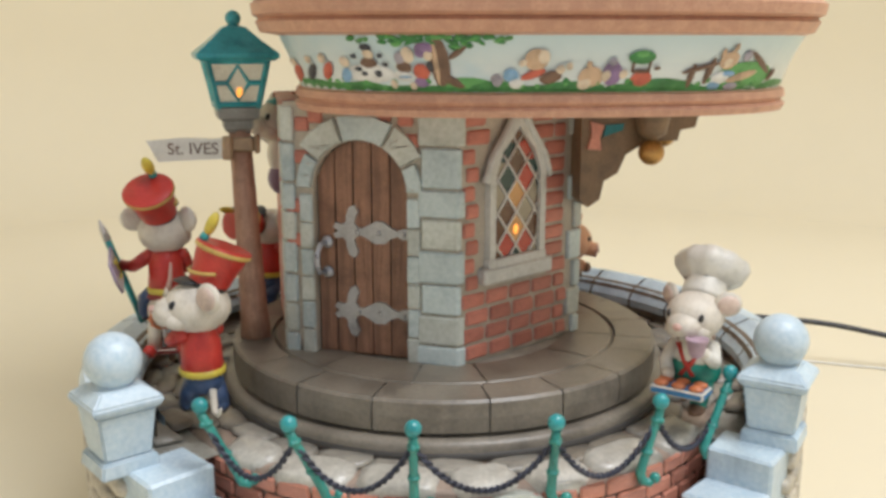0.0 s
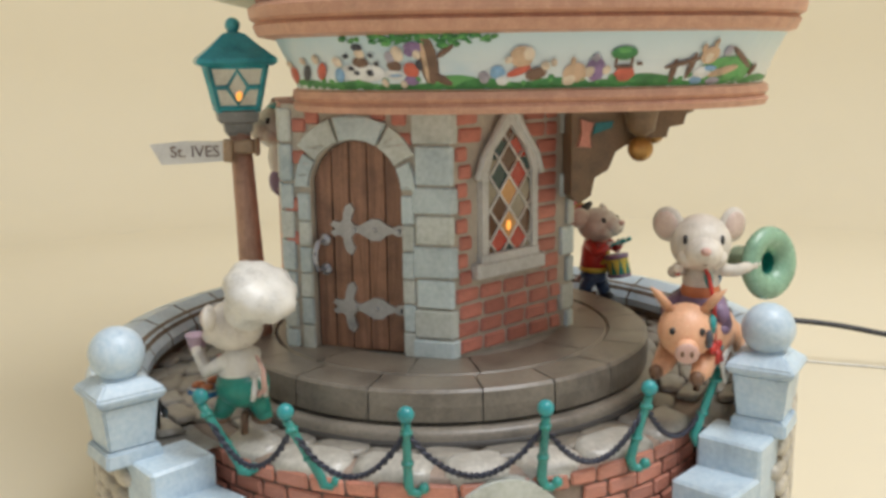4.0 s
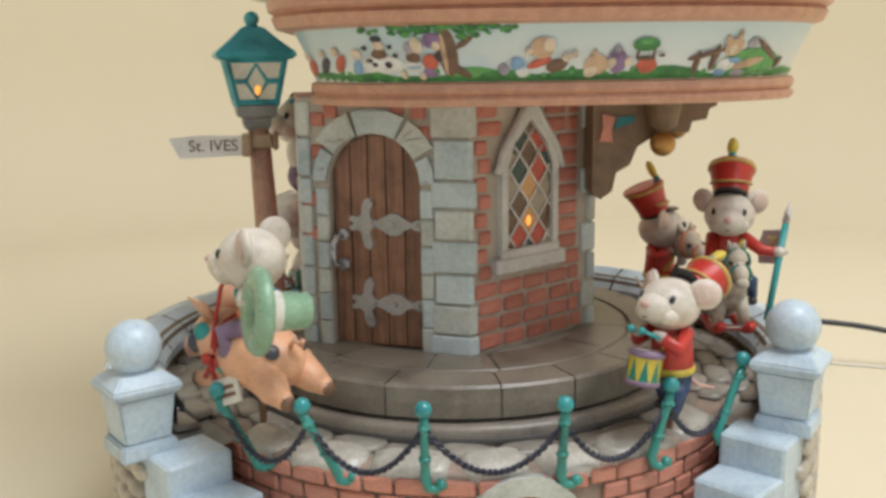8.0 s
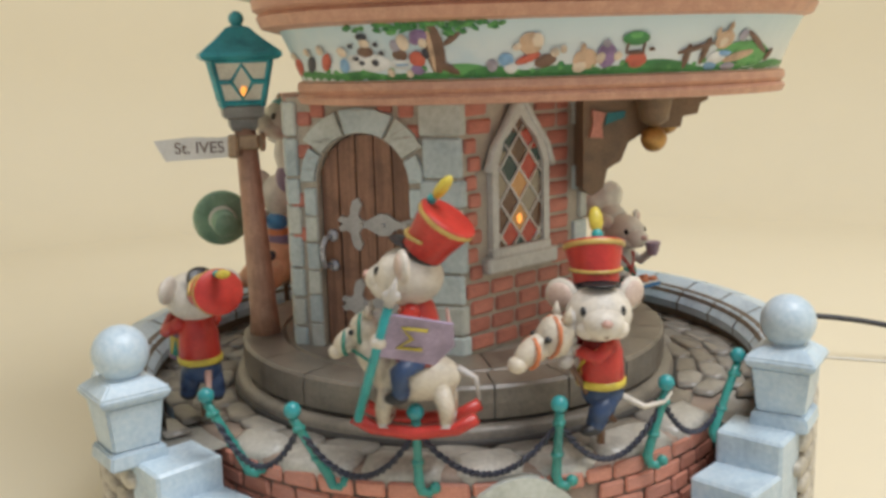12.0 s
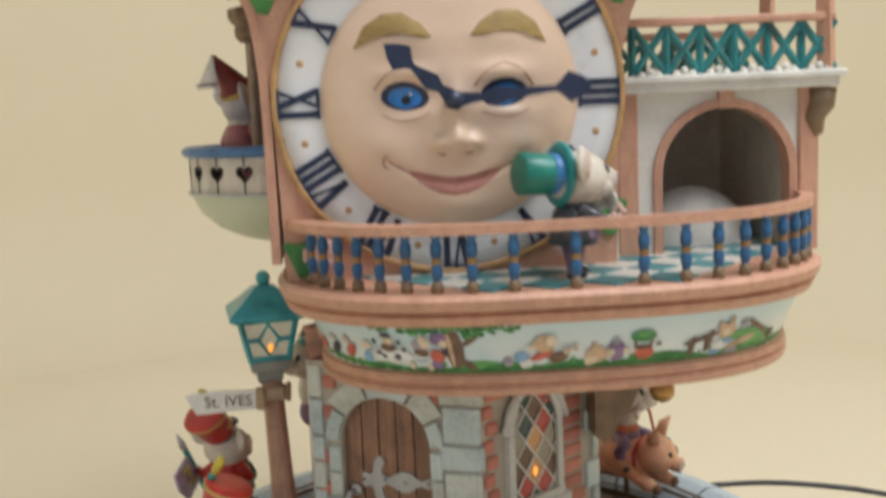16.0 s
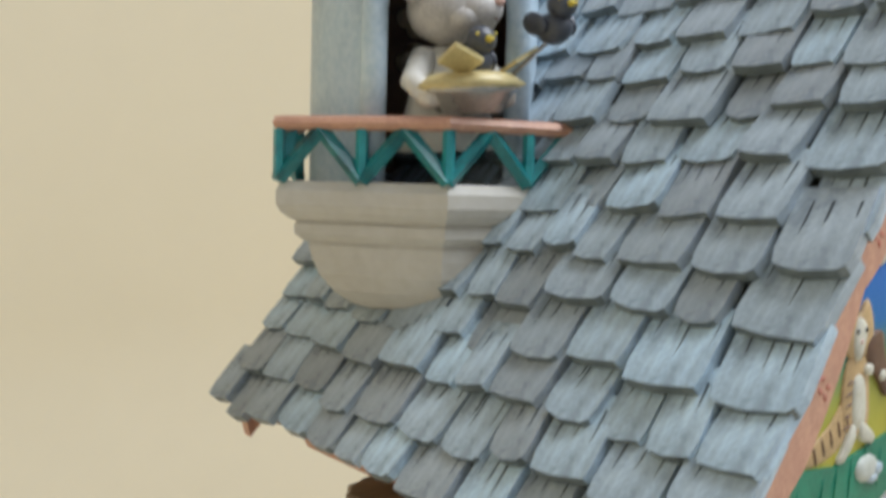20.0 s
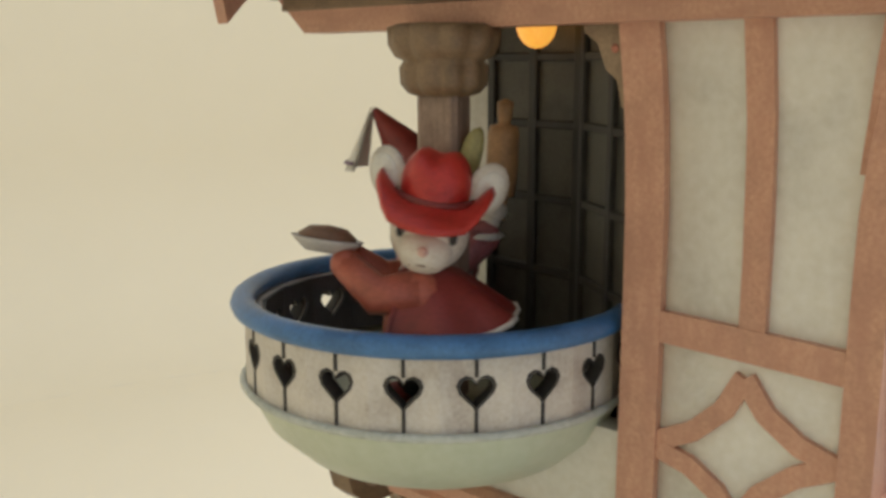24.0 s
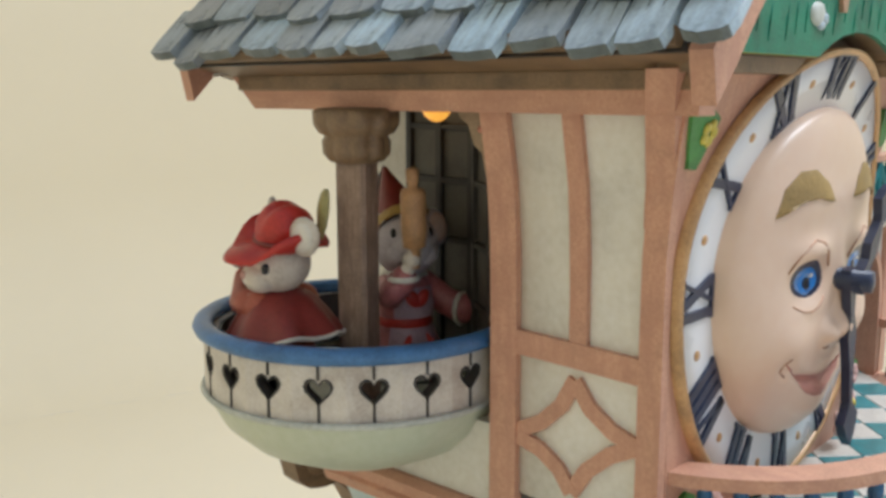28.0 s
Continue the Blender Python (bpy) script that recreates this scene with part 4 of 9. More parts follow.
    groups = [  # along, up, half width, half height, colour, tilt
        ("painted_child", [(0.010, 0.25, 0.0098, 0.19, 1, -25), (0.010, 0.47, 0.0070, 0.07, 0, 0), (0.041, 0.30, 0.0070, 0.18, 4, -30), (0.043, 0.53, 0.0058, 0.07, 0, 0), (0.073, 0.34, 0.0077, 0.18, 1, -30), (0.070, 0.56, 0.0065, 0.09, 0, -20), (0.105, 0.27, 0.0085, 0.14, 5, -25), (0.109, 0.51, 0.0082, 0.09, 0, 0)]),
        ("picnic_mouse", [(0.146, 0.31, 0.0430, 0.17, 7, 0), (0.149, 0.49, 0.0140, 0.11, 3, 10), (0.152, 0.65, 0.0088, 0.09, 0, 0), (0.151, 0.76, 0.0097, 0.06, 4, 0), (0.127, 0.61, 0.0050, 0.04, 4, 0), (0.171, 0.62, 0.0049, 0.04, 4, 0), (0.177, 0.47, 0.0049, 0.04, 4, 0), (0.130, 0.39, 0.0061, 0.04, 4, 0), (0.138, 0.31, 0.0051, 0.04, 4, 0), (0.162, 0.31, 0.0061, 0.06, 4, 0)]),
        ("painted_granny", [(0.204, 0.28, 0.0190, 0.09, 7, 0), (0.206, 0.26, 0.0151, 0.03, 5, 0), (0.207, 0.43, 0.0128, 0.10, 3, 0), (0.203, 0.58, 0.0087, 0.11, 9, 0), (0.217, 0.64, 0.0105, 0.14, 0, 0), (0.184, 0.13, 0.0062, 0.08, 0, 0), (0.217, 0.10, 0.0061, 0.07, 0, 0)]),
        ("painted_gentleman", [(0.232, 0.16, 0.0132, 0.10, 2, 0), (0.235, 0.35, 0.0138, 0.14, 1, 10), (0.251, 0.44, 0.0068, 0.09, 4, 0), (0.246, 0.75, 0.0160, 0.10, 2, 0), (0.238, 0.67, 0.0085, 0.08, 2, 0), (0.250, 0.63, 0.0076, 0.09, 0, 0)]),
        ("painted_tree", [(0.268, 0.49, 0.0165, 0.46, 3, 0), (0.285, 0.19, 0.0260, 0.08, 3, -28), (0.299, 0.68, 0.0189, 0.05, 3, 35), (0.262, 0.5, 0.005, 0.4, 8, 0)]),
        ("sleeping_mouse", [(0.362, 0.20, 0.0111, 0.12, 9, 0), (0.387, 0.29, 0.0140, 0.12, 5, 0), (0.395, 0.15, 0.0132, 0.10, 7, 0), (0.456, 0.26, 0.0202, 0.11, 3, 15), (0.425, 0.31, 0.0231, 0.07, 1, 20), (0.430, 0.56, 0.0204, 0.19, 8, 0), (0.441, 0.60, 0.0116, 0.14, 0, 0), (0.407, 0.51, 0.0078, 0.06, 0, 30), (0.487, 0.45, 0.0059, 0.07, 0, 0), (0.472, 0.40, 0.0080, 0.08, 0, 0)]),
        ("fallen_pair", [(0.527, 0.25, 0.0225, 0.20, 8, 0), (0.518, 0.14, 0.0156, 0.11, 0, 20), (0.522, 0.46, 0.0050, 0.08, 8, 0), (0.564, 0.32, 0.0173, 0.22, 2, 10), (0.555, 0.29, 0.0092, 0.12, 0, 0), (0.562, 0.52, 0.0069, 0.08, 9, 0), (0.584, 0.31, 0.0082, 0.08, 0, 0)]),
        ("wishing_well", [(0.619, 0.22, 0.0199, 0.15, 1, 0), (0.615, 0.36, 0.0185, 0.04, 3, 0), (0.599, 0.46, 0.0025, 0.12, 3, 0), (0.628, 0.45, 0.0026, 0.12, 3, 0), (0.611, 0.60, 0.0240, 0.12, 6, 0), (0.610, 0.65, 0.0149, 0.07, 10, 0), (0.643, 0.41, 0.0063, 0.03, 3, 0)]),
        ("painted_fence", [(0.713, 0.25, 0.0068, 0.24, 3, 0), (0.746, 0.35, 0.0069, 0.24, 3, -5), (0.727, 0.41, 0.0356, 0.05, 3, 14), (0.814, 0.61, 0.0089, 0.10, 9, 0), (0.852, 0.49, 0.0388, 0.05, 3, -32), (0.894, 0.26, 0.0068, 0.12, 3, -20)]),
        ("seated_cat", [(0.767, 0.08, 0.0145, 0.09, 5, 0), (0.775, 0.23, 0.0192, 0.12, 7, 0), (0.787, 0.30, 0.0160, 0.06, 5, 0), (0.805, 0.07, 0.0166, 0.07, 9, 0), (0.820, 0.25, 0.0328, 0.08, 8, 14), (0.777, 0.54, 0.0187, 0.16, 8, 0), (0.775, 0.50, 0.0105, 0.10, 0, 0), (0.759, 0.67, 0.0045, 0.08, 8, 0), (0.780, 0.75, 0.0046, 0.09, 8, 0)]),
    ]
    for name, shapes in groups:
        bm = bmn()
        for k, (u, v, ru, rv, mi, tilt) in enumerate(shapes):
            blob(bm, u, v, ru, rv, mi, 0.03 + 0.007 * k, tilt)
        part(name, bm, mats, band)
    return slab

# ---- clock house ----
X0, FY = -1.2, -6.75     # middle of the front, and its plane at the dial's middle
CX = -1.1                # middle of the dial
GY = -8.4                # plane of the painted gable
DZ = 27.5                # height of the dial's middle


def bend(z):
    """How far the front leans out at height z: its upper half flares forward."""
    return 0.033 * max(0.0, z - DZ) ** 2


def flare(bm):
    """Leans a piece built on the flat front plane out along the flare."""
    for v in bm.verts:
        h = max(0.0, v.co.z - DZ)
        v.co.y -= bend(v.co.z)
        v.co.z -= 0.0017 * h ** 3
    return bm


def board_half(z):
    t = [(20, 5.9), (22.6, 6.0), (28.3, 6.15), (30.2, 6.55), (31.3, 7.05), (32.7, 7.85), (40, 12)]
    for (z0, w0), (z1, w1) in zip(t[:-1], t[1:]):
        if z <= z1:
            return w0 + (w1 - w0) * (z - z0) / (z1 - z0)


def wall_x(z):
    t = [(17, -7.45), (28, -7.45), (30, -7.6), (31.8, -7.95), (34, -8.5)]
    for (z0, w0), (z1, w1) in zip(t[:-1], t[1:]):
        if z <= z1:
            return w0 + (w1 - w0) * (z - z0) / (z1 - z0)


def side_strip(bm, path, w, out=0.14):
    """A flat timber on the curved side wall along (y, z) points."""
    n = len(path)
    verts, faces = [], []
    for i, (y, z) in enumerate(path):
        a, b = path[max(0, i - 1)], path[min(n - 1, i + 1)]
        dy, dz = b[0] - a[0], b[1] - a[1]
        ln = math.hypot(dy, dz)
        py, pz = -dz / ln * w / 2, dy / ln * w / 2
        for s, o in ((1, out), (-1, out), (-1, -0.1), (1, -0.1)):
            zz = z + s * pz
            verts.append((wall_x(zz) - o, y + s * py, zz))
    for i in range(n - 1):
        for k in range(4):
            a, b = 4 * i + k, 4 * i + (k + 1) % 4
            faces.append((a, b, b + 4, a + 4))
    faces += [(0, 1, 2, 3), tuple(range(4 * n - 4, 4 * n))[::-1]]
    add_faces(bm, verts, faces)


def numeral(bm, text, m):
    """Roman numeral from slab strokes, 1.35 high, middle at the origin."""
    widths = {"I": 0.30, "V": 0.62, "X": 0.66}
    total = sum(widths[c] for c in text)
    x = -total / 2
    for c in text:
        w = widths[c]
        cx = x + w / 2
        strokes = {"I": [((cx, -0.62), (cx, 0.62), 0.2)], "V": [((cx - 0.2, 0.62), (cx, -0.62), 0.21), ((cx + 0.2, 0.62), (cx, -0.62), 0.09)],
                   "X": [((cx - 0.22, 0.62), (cx + 0.22, -0.62), 0.21), ((cx + 0.22, 0.62), (cx - 0.22, -0.62), 0.1)]}[c]
        for (x0, z0), (x1, z1), t in strokes:
            d = Vector((x1 - x0, z1 - z0)).normalized()
            px, pz = -d.y * t / 2, d.x * t / 2
            prism(bm, [(x0 + px, z0 + pz), (x0 - px, z0 - pz), (x1 - px, z1 - pz), (x1 + px, z1 + pz)], -0.12, 0.02, m)
        for zz in (-0.66, 0.66):
            if c == "V" and zz < 0:
                continue
            prism(bm, [(cx - w * 0.48, zz - 0.05), (cx + w * 0.48, zz - 0.05), (cx + w * 0.48, zz + 0.05), (cx - w * 0.48, zz + 0.05)], -0.115, 0.02, m)
        x += w


def face_relief(x, z):
    """How far the clock's face stands out of the dial at x, z from its middle."""
    R = 4.53
    r2 = (x * x + z * z) / (R * R)
    if r2 >= 1:
        return 0.0

    def g(cx, cz, sx, sz, h):
        return h * math.exp(-((x - cx) / sx) ** 2 - ((z - cz) / sz) ** 2)
    y = 1.36 * (1 - r2) ** 0.42
    y += g(0.08, -1.42, 0.44, 0.42, 0.44) + g(0.08, -0.5, 0.30, 0.9, 0.2) + g(0.72, -1.52, 0.26, 0.27, 0.36) + g(-0.56, -1.52, 0.26, 0.27, 0.36)
    for s, ex in ((-1, -1.62), (1, 1.76)):
        y += g(s * 2.3, -1.5, 0.95, 0.75, 0.22) + g(s * 1.75, 2.0, 1.2, 0.5, 0.12) - g(ex, 0.0, 0.80, 0.46, 0.26) + g(ex, 0.82, 0.85, 0.30, 0.20) + g(ex, -0.66, 0.75, 0.2, 0.08)
        y -= g(s * 2.42, -2.1, 0.22, 0.24, 0.14)
    y += g(0, -3.65, 0.9, 0.5, 0.2) - g(0, -2.45, 0.7, 0.2, 0.05)
    curve = -2.88 + 0.16 * x * x
    if abs(x) < 2.4:
        y -= 0.16 * math.exp(-((z - curve) / 0.11) ** 2) * (1 - (x / 2.4) ** 4)
    return y


def build_clock():
    clock = thing("wall_clock", "large round clock with a smiling moulded face and roman numerals", "clock", (CX, FY, DZ))
    fm = Matrix.Translation((CX, FY, DZ))
    turn = fm @ pose(0, 0, 0, 90, 0, 0)
    bm = bmn()
    lathe(bm, [(0, 0.02), (6.02, 0.02), (6.02, 0.16), (5.2, 0.16), (4.4, 0.16), (0, 0.16)], seg=72, m=turn)
    part("dial", flare(bm), porcelain, clock)
    bm = bmn()
    lathe(bm, [(5.98, 0.0), (6.0, 0.22), (6.1, 0.28), (6.22, 0.2), (6.25, 0.0)], seg=72, m=turn)
    part("bezel", flare(bm), tan_gold, clock, "tan gold bezel ring")
    names = ["XII", "I", "II", "III", "IV", "V", "VI", "VII", "VIII", "IX", "X", "XI"]
    for k, tx in enumerate(names):
        bm = bmn()
        a = radians(30 * k)
        numeral(bm, tx, fm @ Matrix.Translation((5.30 * math.sin(a), -0.12, 5.30 * math.cos(a))) @ pose(0, 0, 0, 0, 30 * k, 0) @ Matrix.Diagonal((1.12, 1, 1.06, 1)))
        part("numeral", flare(bm), navy, clock)
        bm = bmn()
        a += radians(15)
        ball(bm, fm @ Vector((5.32 * math.sin(a), -0.16, 5.32 * math.cos(a))), (0.13, 0.06, 0.13), None, 0, 10, 6)
        part("minute_dot", flare(bm), tan_gold, clock)
    # moulded face
    bm = bmn()
    n, rings = 96, 46
    verts = [(CX, FY - 0.10 - face_relief(0, 0), DZ)]
    for i in range(1, rings + 1):
        r = 4.53 * (i / rings) ** 0.85
        for j in range(n):
            a = 2 * math.pi * j / n
            x, z = r * math.cos(a), r * math.sin(a)
            verts.append((CX + x, FY - 0.10 - face_relief(x, z), DZ + z))
    faces = [(0, 1 + j, 1 + (j + 1) % n) for j in range(n)]
    for i in range(rings - 1):
        faces += [(1 + i * n + j, 1 + (i + 1) * n + j, 1 + (i + 1) * n + (j + 1) % n, 1 + i * n + (j + 1) % n) for j in range(n)]
    add_faces(bm, verts, faces, 0, True)
    face = part("moulded_face", flare(bm), skin, clock, "peach moulded face in the dial")

    def skin_patch(pts, mat, name, off=0.03, parent=face, lift=0.0):
        from mathutils.geometry import tessellate_polygon
        bm2 = bmn()
        dense = []
        k = len(pts)
        for i in range(k):
            for q in range(4):
                dense.append(Vector(pts[i]).lerp(Vector(pts[(i + 1) % k]), q / 4))
        cx = sum(p.x for p in dense) / len(dense)
        cz = sum(p.y for p in dense) / len(dense)
        layers = [[Vector((cx + (p.x - cx) * s, cz + (p.y - cz) * s)) for p in dense] for s in (1.0, 0.75, 0.5, 0.25)]
        vs = [(CX + p.x, FY - 0.10 - face_relief(p.x, p.y) - off * (1 if li else 0.2) - lift, DZ + p.y) for li, lp in enumerate(layers) for p in lp]
        vs.append((CX + cx, FY - 0.10 - face_relief(cx, cz) - off - lift, DZ + cz))
        m2 = len(dense)
        fc = []
        for li in range(3):
            fc += [(li * m2 + i, li * m2 + (i + 1) % m2, (li + 1) * m2 + (i + 1) % m2, (li + 1) * m2 + i) for i in range(m2)]
        fc += [(3 * m2 + i, 3 * m2 + (i + 1) % m2, 4 * m2) for i in range(m2)]
        add_faces(bm2, vs, fc, 0, True)
        return part(name, flare(bm2), mat, parent)
    for s, ex in ((-1, -1.62), (1, 1.76)):
        skin_patch([(s * x, z) for x, z in ((0.62, 2.0), (1.0, 2.5), (1.62, 2.88), (2.3, 2.86), (2.92, 2.45), (3.28, 1.74), (2.84, 1.96), (2.3, 2.1), (1.6, 2.15), (1.05, 2.02))], brow_tan, "eyebrow", 0.07)
        almond = [(0.82 * math.cos(a), (0.54 if math.sin(a) > 0 else 0.44) * math.sin(a) + 0.05 * math.cos(a) * s) for a in [k * math.pi / 8 for k in range(16)]]
        skin_patch([(ex + x, 0.05 + z) for x, z in almond], navy, "eyelid_line", 0.03)
        skin_patch([(ex + x * 0.78, 0.02 + z * 0.76) for x, z in almond], eye_blue, "eye_ball", 0.06)
        skin_patch([(ex - 0.02 * s + 0.44 * math.cos(a), 0.02 + 0.36 * math.sin(a)) for a in [k * math.pi / 8 for k in range(16)]], eye_blue, "iris", 0.10)
        skin_patch([(ex + 0.04 + 0.2 * math.cos(a), -0.04 + 0.2 * math.sin(a)) for a in [k * math.pi / 6 for k in range(12)]], black, "pupil", 0.13)
        # white dab painted on as the eye's highlight
        skin_patch([(ex + 0.2 + 0.06 * math.cos(a), 0.16 + 0.06 * math.sin(a)) for a in [k * math.pi / 4 for k in range(8)]], white_paint, "eye_glint", 0.15)
    low = [(x, -2.90 + 0.16 * x * x - 0.44 * (1 - (x / 1.65) ** 2)) for x in [-1.65 + 3.3 * k / 8 for k in range(9)]]
    upp = [(x, -2.84 + 0.16 * x * x + 0.14 * (1 - (x / 1.6) ** 2)) for x in [1.6 - 3.2 * k / 8 for k in range(9)]]

    def line_on_face(name, pts, rad, mat):
        bm2 = bmn()
        tube(bm2, [(CX + x, FY - 0.105 - face_relief(x, z), DZ + z) for x, z in pts], rad, 6)
        part(name, flare(bm2), mat, face)
    crease = paint("face_crease", (0.52, 0.30, 0.19), 0.5, 0.1, 0.05)
    line_on_face("smile_line", [(x, -2.88 + 0.16 * x * x) for x in [-2.35 + 4.7 * k / 24 for k in range(25)]], [0.012] + [0.04] * 23 + [0.012], lip_pink)
    for s, ex in ((-1, -1.62), (1, 1.76)):
        line_on_face("eye_crease", [(ex + x, z) for x, z in ((-1.02, 0.35), (-0.72, 0.72), (-0.35, 0.98), (0.0, 1.1), (0.4, 0.98), (0.75, 0.72), (1.02, 0.32))], 0.03, crease)
        line_on_face("under_eye_crease", [(ex + x, z) for x, z in ((-0.8, -0.5), (-0.4, -0.68), (0.05, -0.74), (0.5, -0.66), (0.85, -0.46))], 0.022, crease)
        line_on_face("cheek_crease", [(s * x, z) for x, z in ((2.3, -1.85), (2.45, -2.0), (2.45, -2.2), (2.3, -2.35))], 0.03, crease)
        line_on_face("nostril", [(s * x, z) for x, z in ((0.3, -1.88), (0.45, -1.92), (0.62, -1.85))], 0.04, crease)
    skin_patch(low + upp, lip_pink, "mouth", 0.05)
    return clock


def hand_mesh(length, spade):
    bm = bmn()
    up = [(0.0, length), (spade * 0.6, length - spade * 0.75), (spade * 0.95, length - spade * 1.5), (spade * 0.35, length - spade * 2.1), (0.1, length - spade * 2.4), (0.16, length * 0.5), (0.3, length * 0.32), (0.13, length * 0.2), (0.22, 0.3), (0.3, 0.0), (0.2, -0.3)]
    prism(bm, up + [(-x, z) for x, z in reversed(up) if x > 0], -0.12, 0.12)
    bmesh.ops.bevel(bm, geom=[e for e in bm.edges if e.calc_face_angle(0) > 1], offset=0.03, segments=1, affect="EDGES")
    return bm


HAND_Y = FY - 2.05


def build_hands():
    """The two hands turn together; each is keyed in motions()."""
    bm = hand_mesh(2.95, 0.5)
    lathe(bm, [(0.0, 0.35), (0.3, 0.3), (0.32, -1.0)], seg=14, m=pose(0, 0, 0, 90, 0, 0))
    hour = solo("hour_hand", bm, navy, "dark spade-tipped hour hand on the clock", "clock hand")
    minute = solo("minute_hand", hand_mesh(4.75, 0.55), navy, "long dark spade-tipped minute hand on the clock", "clock hand")
    return hour, minute


def build_house():
    house = thing("clock_house", "half-timbered clock house with a steep slate roof and painted gable", "house", (X0, 0, 21.2))
    # front board round the dial
    zs = [21.2, 22.6, 25, 27.5] + [27.5 + 5.2 * k / 12 for k in range(1, 13)]
    verts = [(X0 + sd * board_half(z), y - bend(z), z) for z in zs for sd, y in ((-1, FY), (1, FY), (1, FY + 0.7), (-1, FY + 0.7))]
    faces = [(3, 2, 1, 0), tuple(range(4 * len(zs) - 4, 4 * len(zs)))]
    for k in range(len(zs) - 1):
        faces += [(4 * k + i, 4 * k + (i + 1) % 4, 4 * k + 4 + (i + 1) % 4, 4 * k + 4 + i) for i in range(4)]
    bm = bmn()
    add_faces(bm, verts, faces)
    part("front_board", bm, terracotta_up, house)
    for sd in (-1, 1):
        bm = bmn()
        prism(bm, [(X0 + sd * x, z) for x, z in ((7.7, 32.62), (3.6, 32.62), (2.9, 32.98), (7.9, 32.98))], GY + 0.15, FY - 0.4)
        part("tie_beam", bm, brown_mid, house)
    bm = bmn()
    block(bm, (-6.8, FY + 0.7, 21.2), (5.0, -2.25, 32.6))
    block(bm, (-2.9, -2.25, 21.2), (5.0, 7.6, 32.6))
    part("inner_body", bm, plaster, house)
    # painted gable
    gp = paint("gable_paint", (0.02, 0.10, 0.42), 0.42, 0.12, 0.15, 200)
    nt = gp.node_tree
    tc, sp, rp = nt.nodes.new("ShaderNodeTexCoord"), nt.nodes.new("ShaderNodeSeparateXYZ"), nt.nodes.new("ShaderNodeValToRGB")
    mr, ns, ad = nt.nodes.new("ShaderNodeMapRange"), nt.nodes.new("ShaderNodeTexNoise"), nt.nodes.new("ShaderNodeMath")
    ns.inputs["Scale"].default_value = 90
    nt.links.new(tc.outputs["Object"], sp.inputs[0])
    nt.links.new(tc.outputs["Object"], ns.inputs["Vector"])
    mr.inputs[1].default_value, mr.inputs[2].default_value = 0.110, 0.188
    mr.inputs[3].default_value, mr.inputs[4].default_value = -0.06, 0.94
    nt.links.new(sp.outputs[2], mr.inputs[0])
    ad.operation = "MULTIPLY_ADD"
    ad.inputs[1].default_value = 0.12
    nt.links.new(ns.outputs["Fac"], ad.inputs[0])
    nt.links.new(mr.outputs[0], ad.inputs[2])
    nt.links.new(ad.outputs[0], rp.inputs[0])
    el = rp.color_ramp.elements
    el[0].position, el[0].color = 0.30, (0.50, 0.45, 0.04, 1)
    el[1].position, el[1].color = 0.74, (0.003, 0.15, 0.60, 1)
    for p, c in ((0.44, (0.36, 0.38, 0.05, 1)), (0.54, (0.08, 0.24, 0.14, 1)), (0.62, (0.01, 0.16, 0.46, 1))):
        el.new(p).color = c
    nt.links.new(rp.outputs[0], nt.nodes["Principled BSDF"].inputs["Base Color"])
    bm = bmn()
    prism(bm, [(X0 - 8.0, 33.0), (X0 - 2.67, 33.0)] + [(X0 + x, z) for x, z in reversed(arc(0.1, DZ, 6.2, 63.5, 116.5, 16))] + [(X0 + 2.87, 33.0), (X0 + 8.0, 33.0), (X0, 44.6)], GY, GY + 0.9)
    bm.normal_update()
    for f in bm.faces:
        if abs(f.normal.y) < 0.5 and f.calc_center_median().z < 34.2:
            f.material_index = 1
    gable = part("gable", bm, [gp, brown_mid], house, "gable painted with night sky, cow, cat, dish and spoon")

    # boards that close the attic behind the gable and at the back
    bm = bmn()
    block(bm, (X0 - 6.5, GY + 0.95, 32.4), (X0 + 6.5, GY + 1.4, 34.7))
    part("head_board", bm, brown_mid, house)
    bm = bmn()
    prism(bm, [(X0 - 7.9, 32.7), (X0 + 7.9, 32.7), (X0, 44.4)], 7.6, 7.95)
    part("back_gable", bm, plaster, house)

    def rounded(pts, n=4):
        """Closed smooth outline through a few corner points."""
        out, k = [], len(pts)
        for i in range(k):
            p0, p1, p2, p3 = (Vector(pts[(i + j) % k]) for j in (-1, 0, 1, 2))
            for q in range(n):
                t = q / n
                out.append(tuple(0.5 * (2 * p1 + (p2 - p0) * t + (2 * p0 - 5 * p1 + 4 * p2 - p3) * t * t + (3 * p1 - p0 - 3 * p2 + p3) * t ** 3)))
        return out

    def relief(bm, pts, mi=0, out=0.1, smooth=True):
        """Low relief on the gable: a flat top with sloped, rounded sides."""
        loop = rounded(pts) if smooth else pts
        out *= 0.45
        cx, cz = sum(p[0] for p in loop) / len(loop), sum(p[1] for p in loop) / len(loop)
        k = len(loop)
        rings = [[(X0 + cx + (x - cx) * sc, GY - o, cz + (z - cz) * sc) for x, z in loop] for sc, o in ((1.0, -0.03), (0.985, out * 0.6), (0.93, out), (0.5, out * 1.25))]
        verts = [v for r in rings for v in r] + [(X0 + cx, GY - out * 1.3, cz)]
        faces = [(r * k + i, r * k + (i + 1) % k, (r + 1) * k + (i + 1) % k, (r + 1) * k + i) for r in range(3) for i in range(k)]
        faces += [(3 * k + i, 3 * k + (i + 1) % k, 4 * k) for i in range(k)]
        add_faces(bm, verts, faces, mi, True)

